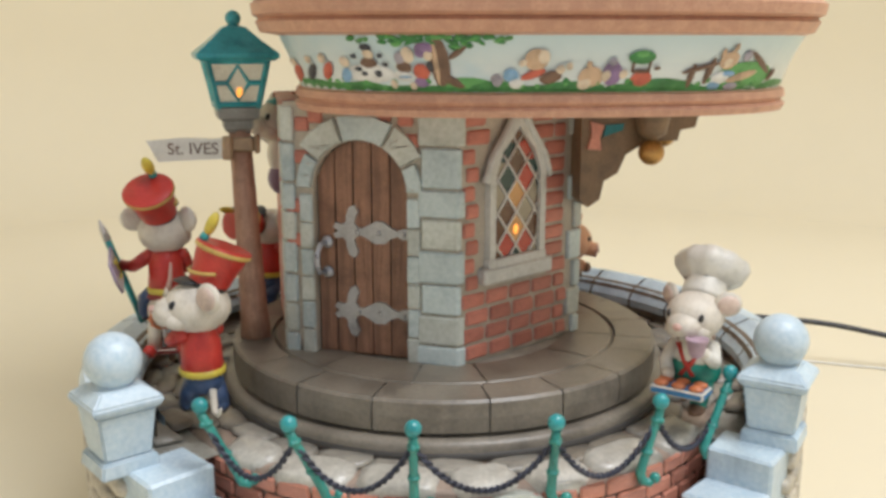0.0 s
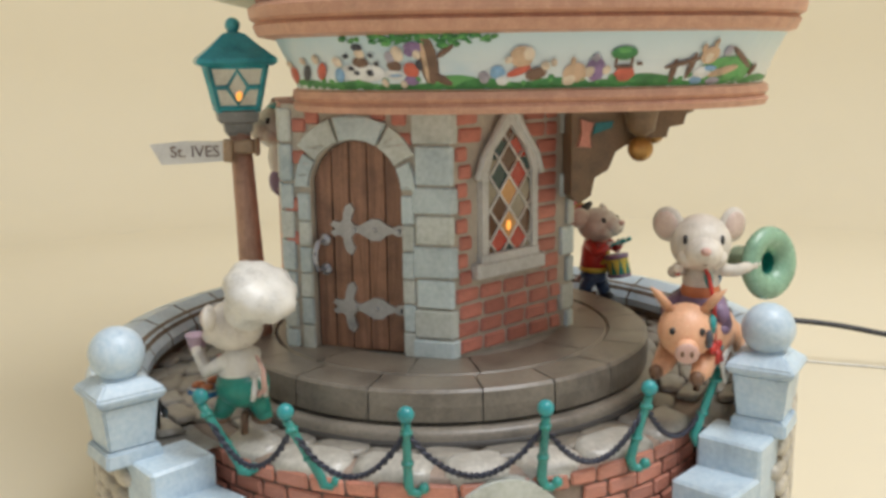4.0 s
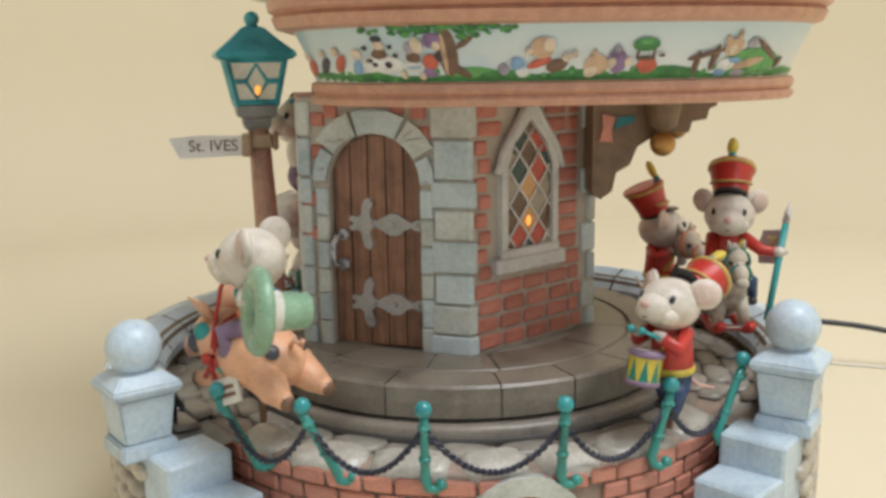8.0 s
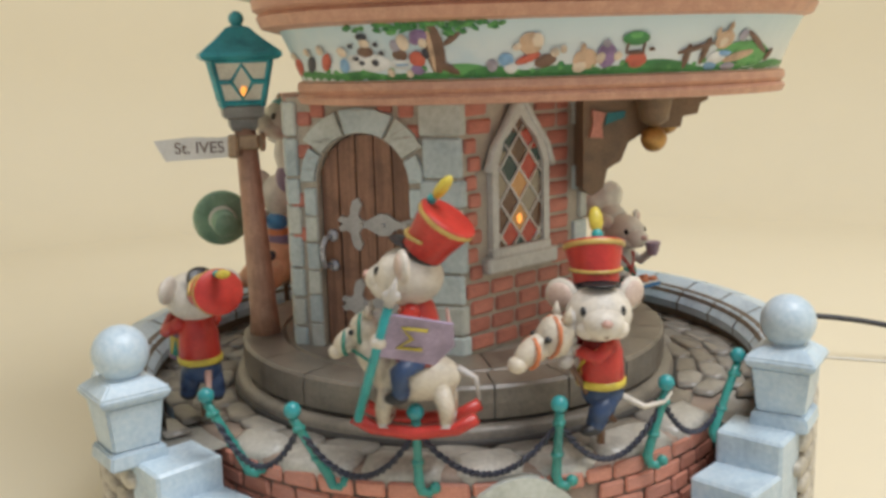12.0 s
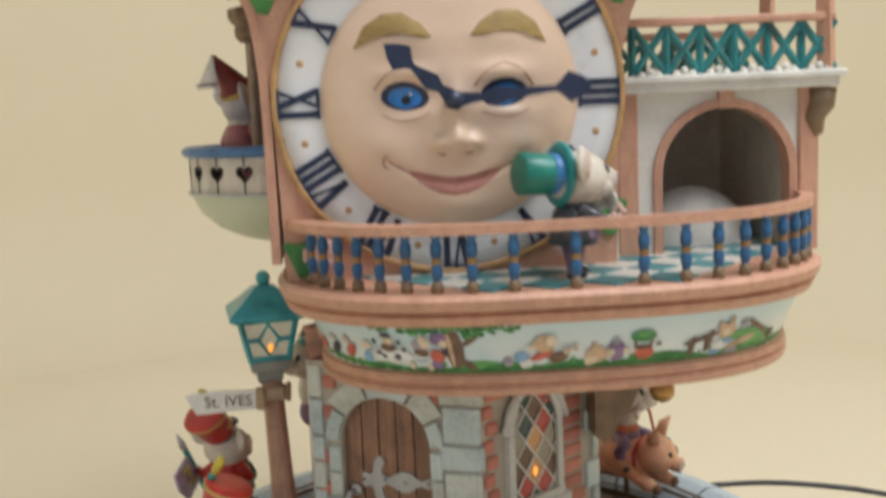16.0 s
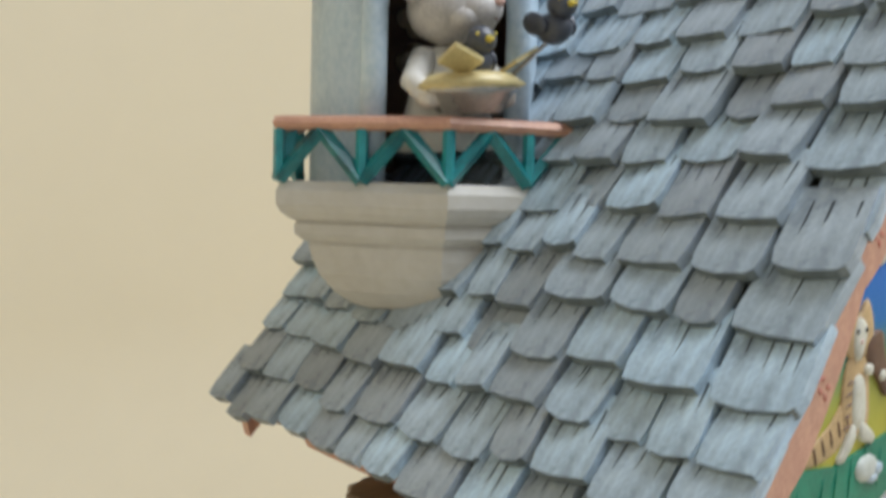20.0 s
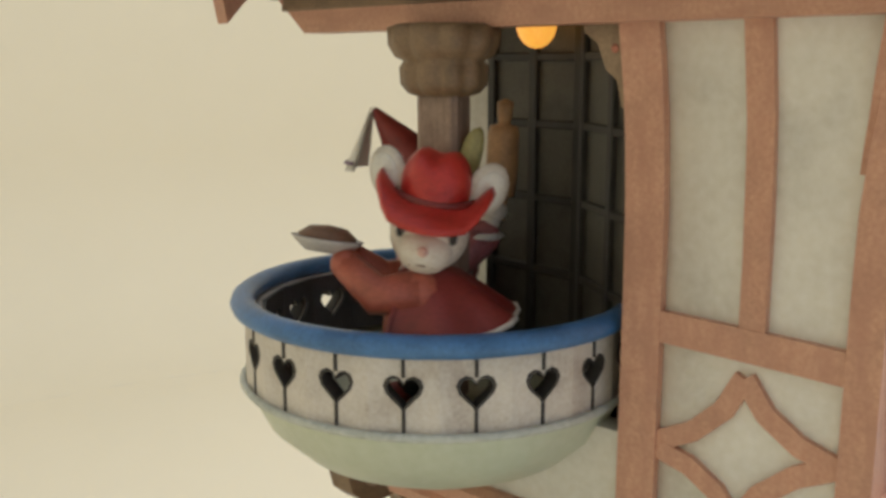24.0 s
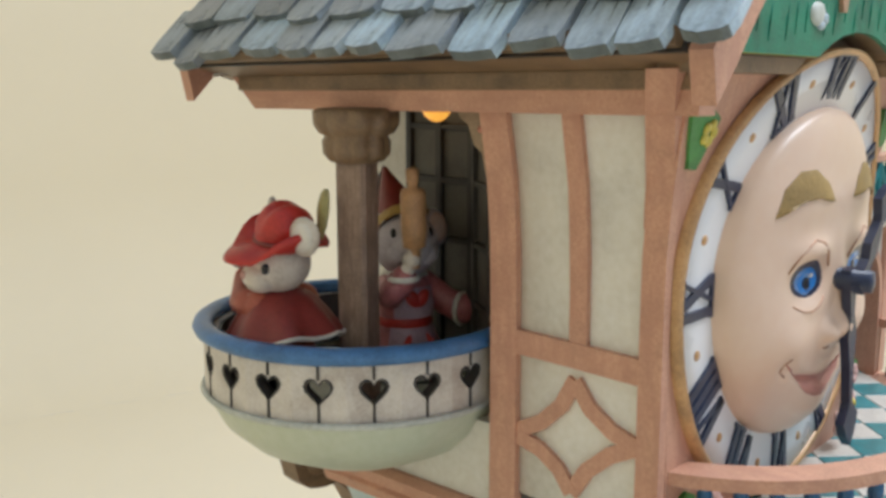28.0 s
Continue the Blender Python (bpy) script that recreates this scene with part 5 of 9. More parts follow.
    def spot(x, z, rx, rz=None, tilt=0.0, n=10):
        c, sn = math.cos(radians(tilt)), math.sin(radians(tilt))
        return [(x + rx * math.cos(k * 2 * math.pi / n) * c - (rz or rx) * math.sin(k * 2 * math.pi / n) * sn, z + rx * math.cos(k * 2 * math.pi / n) * sn + (rz or rx) * math.sin(k * 2 * math.pi / n) * c) for k in range(n)]

    # grass bank over the dial
    bm = bmn()
    top = [(-7.6, 33.4), (-6.6, 34.45), (-5.2, 34.42), (-4.1, 34.25), (-2.2, 34.5), (-0.8, 34.72), (0.45, 34.72), (1.8, 34.6), (2.5, 34.4), (3.9, 34.15), (6.2, 33.5), (7.6, 33.25)]
    low = arc(0.1, DZ, 6.18, 64, 116, 16)
    prism(bm, [(X0 + x, z) for x, z in reversed(top)] + [(X0 - 7.9, 33.02), (X0 - 2.62, 33.02)] + [(X0 + x, z) for x, z in reversed(low)] + [(X0 + 2.82, 33.02), (X0 + 7.9, 33.02)], GY - 0.05, GY + 0.1)
    part("grass_bank", bm, grass_green, gable)
    rnd = random.Random(8)
    for k in range(22):
        x = -6.6 + 12.6 * k / 21 + rnd.uniform(-0.15, 0.15)
        z = 34.1 - 0.07 * abs(x) + rnd.uniform(-0.15, 0.3)
        bm = bmn()
        tube(bm, [(X0 + x, GY - 0.05, z - 0.4), (X0 + x + 0.05, GY - 0.065, z), (X0 + x + 0.16, GY - 0.055, z + 0.4)], [0.015, 0.02, 0.008], 5)
        part("grass_blade", bm, grass_green, gable)
    cow_w, cow_g, cat_t, fence_b = (paint("relief_" + n, c, 0.5, 0.14, 0.2) for n, c in (("white", (0.62, 0.605, 0.50)), ("grey", (0.30, 0.285, 0.26)), ("tan", (0.52, 0.36, 0.17)), ("fence", (0.42, 0.25, 0.15))))
    pinkm = paint("relief_pink", (0.74, 0.48, 0.42), 0.5, 0.1, 0.1)
    redm = paint("relief_red", (0.40, 0.075, 0.055), 0.4, 0.15, 0.1)
    # cow jumping over the fence
    bm = bmn()
    relief(bm, [(1.74, 38.36), (1.87, 37.82), (2.08, 37.37), (2.21, 37.07), (2.24, 36.17), (1.98, 36.12), (1.84, 36.56), (1.57, 36.78), (1.45, 36.28), (1.28, 36.38), (1.26, 36.78), (0.81, 36.87), (0.14, 37.11), (-0.40, 37.37), (-0.87, 37.71), (-1.41, 37.94), (-1.74, 38.23), (-1.68, 38.60), (-1.45, 38.77), (-0.91, 38.72), (-0.44, 38.52), (0.18, 38.73), (1.00, 38.66)], 0, 0.12)
    relief(bm, [(-1.46, 38.69), (-2.00, 38.60), (-2.48, 38.47), (-2.72, 38.21), (-2.54, 38.02), (-2.12, 38.16), (-1.61, 38.19)], 0, 0.13)
    relief(bm, [(-1.81, 38.24), (-2.02, 37.98), (-1.86, 37.70), (-1.60, 37.34), (-1.35, 37.44), (-1.48, 37.71), (-1.53, 38.03)], 0, 0.15)
    relief(bm, [(-1.25, 40.26), (-0.87, 40.35), (-0.58, 40.02), (-0.59, 39.59), (-0.38, 39.23), (-0.09, 38.93), (-0.18, 38.53), (-0.51, 38.44), (-0.91, 38.72), (-1.48, 38.77), (-1.47, 39.36), (-1.40, 39.82)], 1, 0.15)
    relief(bm, [(-0.27, 39.15), (0.02, 39.00), (0.18, 38.71), (-0.03, 38.50), (-0.20, 38.71)], 0, 0.17)
    relief(bm, [(-1.91, 40.07), (-1.77, 40.31), (-1.47, 40.43), (-1.23, 40.26), (-1.26, 39.91), (-1.46, 39.71), (-1.68, 39.66), (-1.86, 39.83)], 0, 0.19)
    relief(bm, [(-1.49, 40.48), (-1.24, 40.63), (-0.86, 40.61), (-0.51, 40.33), (-0.58, 39.99), (-0.87, 40.24), (-1.22, 40.28)], 0, 0.19)
    relief(bm, [(-0.58, 40.02), (-0.25, 39.87), (-0.31, 39.63), (-0.59, 39.70), (-0.69, 39.86)], 0, 0.19)
    relief(bm, [(-0.54, 40.28), (-0.30, 40.19), (-0.13, 40.32), (-0.22, 40.03), (-0.47, 39.98)], 1, 0.16)
    relief(bm, [(0.79, 37.99), (1.12, 38.05), (1.27, 37.70), (1.42, 37.16), (1.09, 37.07), (0.80, 37.43)], 1, 0.17)
    for x, z, rx, rz, tl, mi in ((1.15, 36.80, 0.3, 0.19, -8, 2), (-2.81, 38.07, 0.2, 0.12, 28, 1), (-1.29, 37.27, 0.15, 0.2, 20, 1), (2.10, 35.99, 0.14, 0.14, 0, 1), (1.38, 36.23, 0.13, 0.15, 0, 1), (-1.04, 40.06, 0.13, 0.16, 10, 1), (-1.04, 40.05, 0.07, 0.08, 0, 3), (-1.80, 40.01, 0.05, 0.05, 0, 2), (-1.77, 39.80, 0.13, 0.05, 5, 2), (-0.99, 38.34, 0.3, 0.09, 4, 1), (-0.24, 38.23, 0.16, 0.05, 35, 1), (1.31, 38.16, 0.09, 0.08, 0, 1)):
        relief(bm, spot(x, z, rx, rz, tl, 8), mi, 0.22)
    for horn in ([(-0.81, 40.53), (-1.00, 40.67), (-0.85, 40.87)], [(-0.52, 40.31), (-0.33, 40.17), (-0.17, 40.32)]):
        tube(bm, [(X0 + x, GY - 0.08, z) for x, z in horn], [0.08, 0.07, 0.02], 6, 0)
    tube(bm, [(X0 + x, GY - 0.06, z) for x, z in rounded([(1.74, 37.95), (1.70, 38.53), (1.54, 39.07), (1.67, 39.50), (1.91, 39.57), (2.05, 39.27), (2.11, 38.92)])[:-8]], 0.075, 7, 1)
    relief(bm, [(2.01, 39.06), (2.20, 38.91), (2.36, 38.64), (2.17, 38.60), (2.01, 38.76)], 1, 0.14)
    part("cow", bm, [cow_w, cow_g, pinkm, black], gable, "white and grey cow relief leaping")
    bm = bmn()
    relief(bm, [(-5.17, 34.65), (-4.27, 35.1), (-3.64, 35.6), (-3.59, 34.96), (-4.0, 34.53), (-4.91, 34.4)], 1, 0.08)
    relief(bm, [(-3.58, 36.35), (-2.98, 36.3), (-2.84, 35.37), (-2.93, 34.77), (-3.39, 34.72), (-3.8, 34.97), (-3.87, 35.58)], 1, 0.12)
    relief(bm, [(-3.98, 37.12), (-3.69, 37.05), (-3.3, 37.14), (-3.0, 37.42), (-2.84, 37.2), (-2.75, 36.69), (-3.04, 36.28), (-3.52, 36.28), (-3.82, 36.55)], 1, 0.17)
    relief(bm, [(-3.5, 35.9), (-3.08, 35.83), (-3.05, 34.93), (-3.5, 34.92)], 0, 0.17)
    relief(bm, [(-3.5, 35.0), (-3.36, 34.72), (-3.79, 34.28), (-4.04, 34.32), (-3.8, 34.6)], 0, 0.18)
    relief(bm, [(-3.2, 35.0), (-2.67, 34.6), (-2.78, 34.44), (-3.21, 34.62)], 0, 0.18)
    relief(bm, [(-3.3, 37.12), (-3.04, 36.86), (-3.19, 36.35), (-3.37, 36.21), (-3.54, 36.43), (-3.55, 36.88)], 0, 0.22)
    for x in (-3.45, -3.14):
        relief(bm, spot(x, 36.83, 0.05), 3, 0.27)
    relief(bm, spot(-3.32, 36.62, 0.06, 0.04), 4, 0.29)
    relief(bm, [(-3.02, 36.58), (-2.46, 36.73), (-2.33, 36.25), (-2.07, 35.48), (-2.23, 35.31), (-2.66, 35.81), (-3.01, 36.21)], 2, 0.2)
    for x, z in ((-2.98, 36.0), (-2.45, 35.8)):
        relief(bm, spot(x, z, 0.15, 0.12), 0, 0.27)
    for k in range(5):
        relief(bm, spot(-4.8 + 0.28 * k, 34.6 + 0.12 * k, 0.035, 0.2, 15), 2, 0.12)
        relief(bm, spot(-3.7 + 0.03 * k, 34.95 + 0.22 * k, 0.14, 0.03, 10), 2, 0.15)
    part("cat", bm, [cow_w, cat_t, brown_dark, black, pinkm], gable, "tan cat relief playing a fiddle")
    for x0, w, z0, z1 in ((-1.5, 0.25, 34.08, 36.33), (-0.54, 0.21, 34.63, 36.04), (0.38, 0.19, 34.6, 35.88), (1.14, 0.13, 34.64, 35.6)):
        bm = bmn()
        prism(bm, [(X0 + x0 - w * 0.5, z0), (X0 + x0 + w * 0.5, z0), (X0 + x0 + w * 0.9, z0 + 0.4), (X0 + x0 + w, z1), (X0 + x0, z1 + 0.08), (X0 + x0 - w, z1 + 0.02), (X0 + x0 - w * 0.9, z0 + 0.4)], GY - 0.16, GY + 0.05)
        part("picket", bm, fence_b, gable)
    for xa, xb, za, zb in ((-1.25, 1.2, 35.5, 35.15), (-1.35, 1.95, 34.86, 34.75), (-1.25, 0.9, 36.0, 35.6)):
        bm = bmn()
        prism(bm, [(X0 + xa, za - 0.09), (X0 + xb, zb - 0.09), (X0 + xb, zb + 0.09), (X0 + xa, za + 0.09)], GY - 0.1, GY + 0.05)
        part("fence_rail", bm, fence_b, gable)
    bm = bmn()
    relief(bm, [(3.5 + (0.72 + 0.035 * (k % 2)) * math.cos(k * math.pi / 11), 35.44 + (0.72 + 0.035 * (k % 2)) * math.sin(k * math.pi / 11)) for k in range(22)], 0, 0.17)
    relief(bm, spot(3.5, 35.44, 0.5, 0.5), 0, 0.2)
    for x, z, rx, rz, tl, mi in ((3.35, 35.45, 0.05, 0.07, 0, 2), (3.66, 35.45, 0.05, 0.07, 0, 2), (3.5, 35.3, 0.08, 0.03, 0, 2), (3.02, 34.6, 0.09, 0.26, 8, 0), (3.56, 34.6, 0.09, 0.26, -4, 0), (2.88, 34.28, 0.24, 0.14, -25, 1), (3.78, 34.38, 0.15, 0.22, -10, 1), (2.4, 35.2, 0.36, 0.05, 0, 0), (2.05, 35.22, 0.14, 0.08, 0, 0), (4.5, 34.62, 0.4, 0.05, -28, 0), (4.3, 34.85, 0.1, 0.1, 0, 0)):
        if mi == 1:
            shoe = bmn()
            relief(shoe, spot(x, z, rx, rz, tl, 8), 0, 0.19)
            part("shoe", shoe, redm, gable)
            continue
        relief(bm, spot(x, z, rx, rz, tl, 8), mi, 0.19 if mi < 2 else 0.27)
    part("dish_relief", bm, [white_paint, redm, cat_t], gable, "white dish relief with red shoes")
    bm = bmn()
    for x, z, rx, rz, tl, mi in ((5.06, 34.92, 0.15, 0.3, -10, 0), (4.93, 34.1, 0.07, 0.6, -10, 0), (5.35, 34.3, 0.3, 0.05, -15, 0), (5.66, 34.2, 0.12, 0.09, 0, 0), (4.62, 33.56, 0.22, 0.11, 0, 1), (5.24, 33.66, 0.15, 0.14, 30, 1)):
        relief(bm, spot(x, z, rx, rz, tl, 8), mi, 0.17)
    part("spoon", bm, [pewter, redm], gable, "silver spoon relief with red shoes")
    for x, z, r, mt in ((-1.32, 41.0, 0.2, 0), (-0.11, 41.44, 0.21, 0), (0.54, 41.94, 0.2, 0), (0.48, 39.98, 0.27, 0), (1.7, 39.99, 0.26, 0), (0.92, 41.04, 0.17, 1), (2.37, 38.04, 0.24, 2), (-2.2, 38.98, 0.17, 1), (-0.5, 42.45, 0.15, 1)):
        bm = bmn()
        relief(bm, [(x + r * (1 if k % 2 == 0 else 0.45) * math.sin(k * math.pi / 5), z + r * (1 if k % 2 == 0 else 0.45) * math.cos(k * math.pi / 5)) for k in range(10)], 0, 0.1, False)
        part("star", bm, (star_yellow, white_paint, star_yellow)[mt], gable)
    for x, z, rx, rz, mt in ((-2.97, 33.97, 0.4, 0.28, stone_grey), (-2.55, 33.88, 0.18, 0.14, stone_blue), (-2.75, 33.72, 0.2, 0.1, stone_blue)):
        bm = bmn()
        relief(bm, spot(x, z, rx, rz), 0, 0.24)
        part("painted_stone", bm, mt, gable)
    # flat navy half-disc painted for the dark of a hollow recess
    bm = bmn()
    prism(bm, arc(X0, 43.75, 0.75, 180, 360, 12), GY - 0.05, GY + 0.05)
    part("apex_recess", bm, navy, gable, "flat dark half-disc for the recess under the ridge")
    bm = bmn()
    ball(bm, (X0, GY - 0.15, 44.0), (0.62, 0.4, 0.55), None, 0, 18, 12)
    part("apex_ball", bm, tan_gold, gable, "tan gold ball under the ridge")
    # scalloped barge boards, front and back
    for s in (-1, 1):
        for yf, yb in ((GY - 0.45, GY + 0.05), (8.0, 8.4)):
            outer = [(8.53, 31.98), (8.75, 33.0)] + [(8.9 - k * 0.89, 33.0 + k * 1.211) for k in range(1, 10)] + [(0.0, 45.1)]
            inner = []
            side = 0.2 if s > 0 else -0.1
            cusps = [(0.0, 44.4), (0.75 + side, 43.6), (1.69 + side, 41.75), (2.75 + side, 39.7), (3.95 + side, 37.75), (5.9 + side, 34.7), (7.75, 32.75)]
            for k, ((xa, za), (xb, zb)) in enumerate(zip(cusps[:-1], cusps[1:])):
                for q in range(6):
                    f = q / 6
                    bulge = (0.1, 0.3, 0.34, 0.34, 0.12, -0.1)[k] * math.sin(math.pi * f)
                    inner.append((xa + (xb - xa) * f - bulge * 0.83, za + (zb - za) * f - bulge * 0.56))
            inner.append(cusps[-1])
            bm = bmn()
            prism(bm, [(X0 + s * max(x, 0.0), z) for x, z in outer + inner], yf, yb)
            bmesh.ops.bevel(bm, geom=[e for e in bm.edges if e.calc_face_angle(0) > 1], offset=0.05, segments=2, affect="EDGES")
            barge = part("barge_board", bm, terracotta_up, house)
            if yf < 0:
                for k, (x, z) in enumerate(((1.4, 42.55), (2.15, 40.88), (3.38, 38.8), (5.18, 36.13))):
                    for dx, dz, tl in ((-0.12, -0.05, 30), (0.06, 0.14, 10), (0.14, -0.08, 40), (-0.02, -0.22, 60), (0.2, 0.14, 0)):
                        bm = bmn()
                        ball(bm, (X0 + s * (x + dx), yf, z + dz), (0.1, 0.03, 0.05), pose(0, 0, 0, 0, tl, 0), 0, 8, 5)
                        part("painted_petal", bm, brick_red, barge)
    # corner leaves on the front board
    for x, z in ((-6.1, 31.25), (6.1, 31.2), (5.75, 23.0), (-5.3, 22.0)):
        bm = bmn()
        prism(bm, [(X0 + x + a, z + b) for a, b in ((-0.75, 0.65), (-0.2, 0.6), (0.2, 0.75), (0.6, 0.55), (0.45, 0.0), (0.1, -0.65), (-0.25, -0.6), (-0.5, 0.0))], FY - 0.12, FY + 0.05)
        part("leaf_ornament", flare(bm), leaf_green, house)
        bm = bmn()
        for q in range(5):
            ball(bm, (X0 + x + 0.22 + 0.2 * math.cos(q * 1.26), FY - 0.14, z + 0.2 + 0.2 * math.sin(q * 1.26)), (0.15, 0.07, 0.15), None, 0, 8, 5)
        part("blossom", flare(bm), star_yellow if z > 28 else pinkm, house)
    # pink flowers at the dial's foot
    for x, z in ((4.0, 22.2), (4.5, 22.7), (-4.6, 22.3)):
        bm = bmn()
        for q in range(5):
            ball(bm, (X0 + x + 0.3 * math.cos(q * 1.26), FY - 0.5, z + 0.3 * math.sin(q * 1.26)), (0.24, 0.12, 0.24), None, 0, 10, 6)
        ball(bm, (X0 + x, FY - 0.62, z), 0.14, None, 1, 8, 6)
        part("pink_flower", flare(bm), [pinkm, star_yellow], house)
    # left wall
    bm = bmn()
    ys = [-6.6, -4.4, -2.1]
    zz = [21.9, 22.6, 25, 28.3, 29.4, 30.2, 31.3, 32.2]
    verts = [(wall_x(z), y, z) for z in zz for y in ys] + [(wall_x(z) + 0.6, y, z) for z in zz for y in ys]
    k = len(zz) * 3
    faces = []
    for i in range(len(zz) - 1):
        for j in range(2):
            a = i * 3 + j
            faces += [(a, a + 1, a + 4, a + 3), (k + a, k + a + 3, k + a + 4, k + a + 1)]
        faces += [(i * 3 + 2, k + i * 3 + 2, k + i * 3 + 5, i * 3 + 5)]
    add_faces(bm, verts, faces, 0, True)
    part("side_wall", bm, plaster, house, "cream plaster between terracotta timbers")
    zline = [21.9, 23, 25, 27, 28.5, 29.5, 30.3, 31.0, 31.9]
    timbers = [([(-6.5 - bend(z), z) for z in zline], 0.6), ([(-4.5, z) for z in (26.0, 27.5, 29, 30, 31, 31.9)], 0.5), ([(-2.25, z) for z in [21.27] + zline], 0.84),
               ([(-6.7, 25.85), (-5.5, 25.9), (-4.2, 25.95), (-2.5, 26.0)], 0.62)]
    for (y0, z0), (y1, z1), sag in (((-4.4, 25.3), (-2.6, 23.6), 0.35), ((-2.6, 23.5), (-4.35, 22.4), 0.3), ((-4.35, 22.4), (-6.3, 24.1), 0.35), ((-6.3, 24.0), (-4.4, 25.3), 0.3)):
        my, mz = (y0 + y1) / 2 + (-4.4 - (y0 + y1) / 2) * sag, (z0 + z1) / 2 + (23.8 - (z0 + z1) / 2) * sag
        timbers.append(([(y0, z0), ((y0 + 2 * my) / 3, (z0 + 2 * mz) / 3), ((y1 + 2 * my) / 3, (z1 + 2 * mz) / 3), (y1, z1)], 0.4))
    for k, (path, w) in enumerate(timbers):
        bm = bmn()
        side_strip(bm, path, w, (0.22, 0.17, 0.21, 0.19, 0.13, 0.145, 0.13, 0.145)[k])
        bmesh.ops.bevel(bm, geom=[e for e in bm.edges if e.calc_face_angle(0) > 1], offset=0.04, segments=1, affect="EDGES")
        part("timber", bm, terracotta_up, house)
    # eave plate and soffit along both sides
    for s in (-1, 1):
        bm = bmn()
        x1 = X0 + s * 7.55
        pts = [(-7.9, 31.75), (6.6, 31.75), (7.7, 32.7), (-7.9, 32.7)]
        vs = [(x1 - s * 0.2, y, z) for y, z in pts] + [(x1 - s * 0.9, y, z) for y, z in pts]
        add_faces(bm, vs, [(0, 1, 2, 3), (7, 6, 5, 4), (0, 4, 5, 1), (1, 5, 6, 2), (2, 6, 7, 3), (3, 7, 4, 0)])
        part("eave_beam", bm, terracotta, house)
        bm = bmn()
        block(bm, (min(x1 - s * 0.12, x1 - s * 0.6), -7.95, 32.28), (max(x1 - s * 0.12, x1 - s * 0.6), 7.3, 32.72), None, 0.04)
        part("eave_board", bm, brown_mid, house, "dark brown board under the eave")
        bm = bmn()
        vs = [(X0 + s * 9.0, -8.2, 33.1), (X0 + s * 9.0, 8.2, 33.1), (X0 + s * 7.0, 8.2, 32.6), (X0 + s * 7.0, -8.2, 32.6)]
        add_faces(bm, vs + [(a, b, c + 0.35) for a, b, c in vs], [(0, 1, 2, 3), (7, 6, 5, 4), (0, 4, 5, 1), (1, 5, 6, 2), (2, 6, 7, 3), (3, 7, 4, 0)])
        part("soffit", bm, brown_mid, house)
    # roof boards
    for s in (-1, 1):
        bm = bmn()
        vs = []
        for y in (GY + 0.1, 8.2):
            vs += [(X0 + s * 8.6, y, 32.95), (X0, y, 44.7), (X0, y, 45.0), (X0 + s * 8.8, y, 32.98)]
        add_faces(bm, vs, [(0, 1, 2, 3), (7, 6, 5, 4), (0, 4, 5, 1), (1, 5, 6, 2), (2, 6, 7, 3), (3, 7, 4, 0)])
        part("roof_slope", bm, groove_dark, house)
    # bracket and beam under the bowl
    bm = bmn()
    prism(bm, [(-7.5, 21.6), (-7.48, 20.3), (-7.25, 19.5), (-6.8, 19.1), (-6.2, 18.95), (-5.6, 18.95), (-5.1, 18.5), (-4.4, 17.3), (-3.2, 17.3), (-3.2, 21.6)], 6.6, 7.4)
    bmesh.ops.bevel(bm, geom=[e for e in bm.edges if e.calc_face_angle(0) > 1], offset=0.15, segments=2, affect="EDGES")
    ball(bm, (-6.45, 6.55, 20.0), (0.5, 0.22, 0.5), None, 0, 14, 9)
    part("bowl_bracket", bm, brown_mid, house)
    bm = bmn()
    block(bm, (-7.38, -2.2, 21.26), (-6.7, 2.2, 23.5))
    part("skirt_wall", bm, plaster, house)
    return house


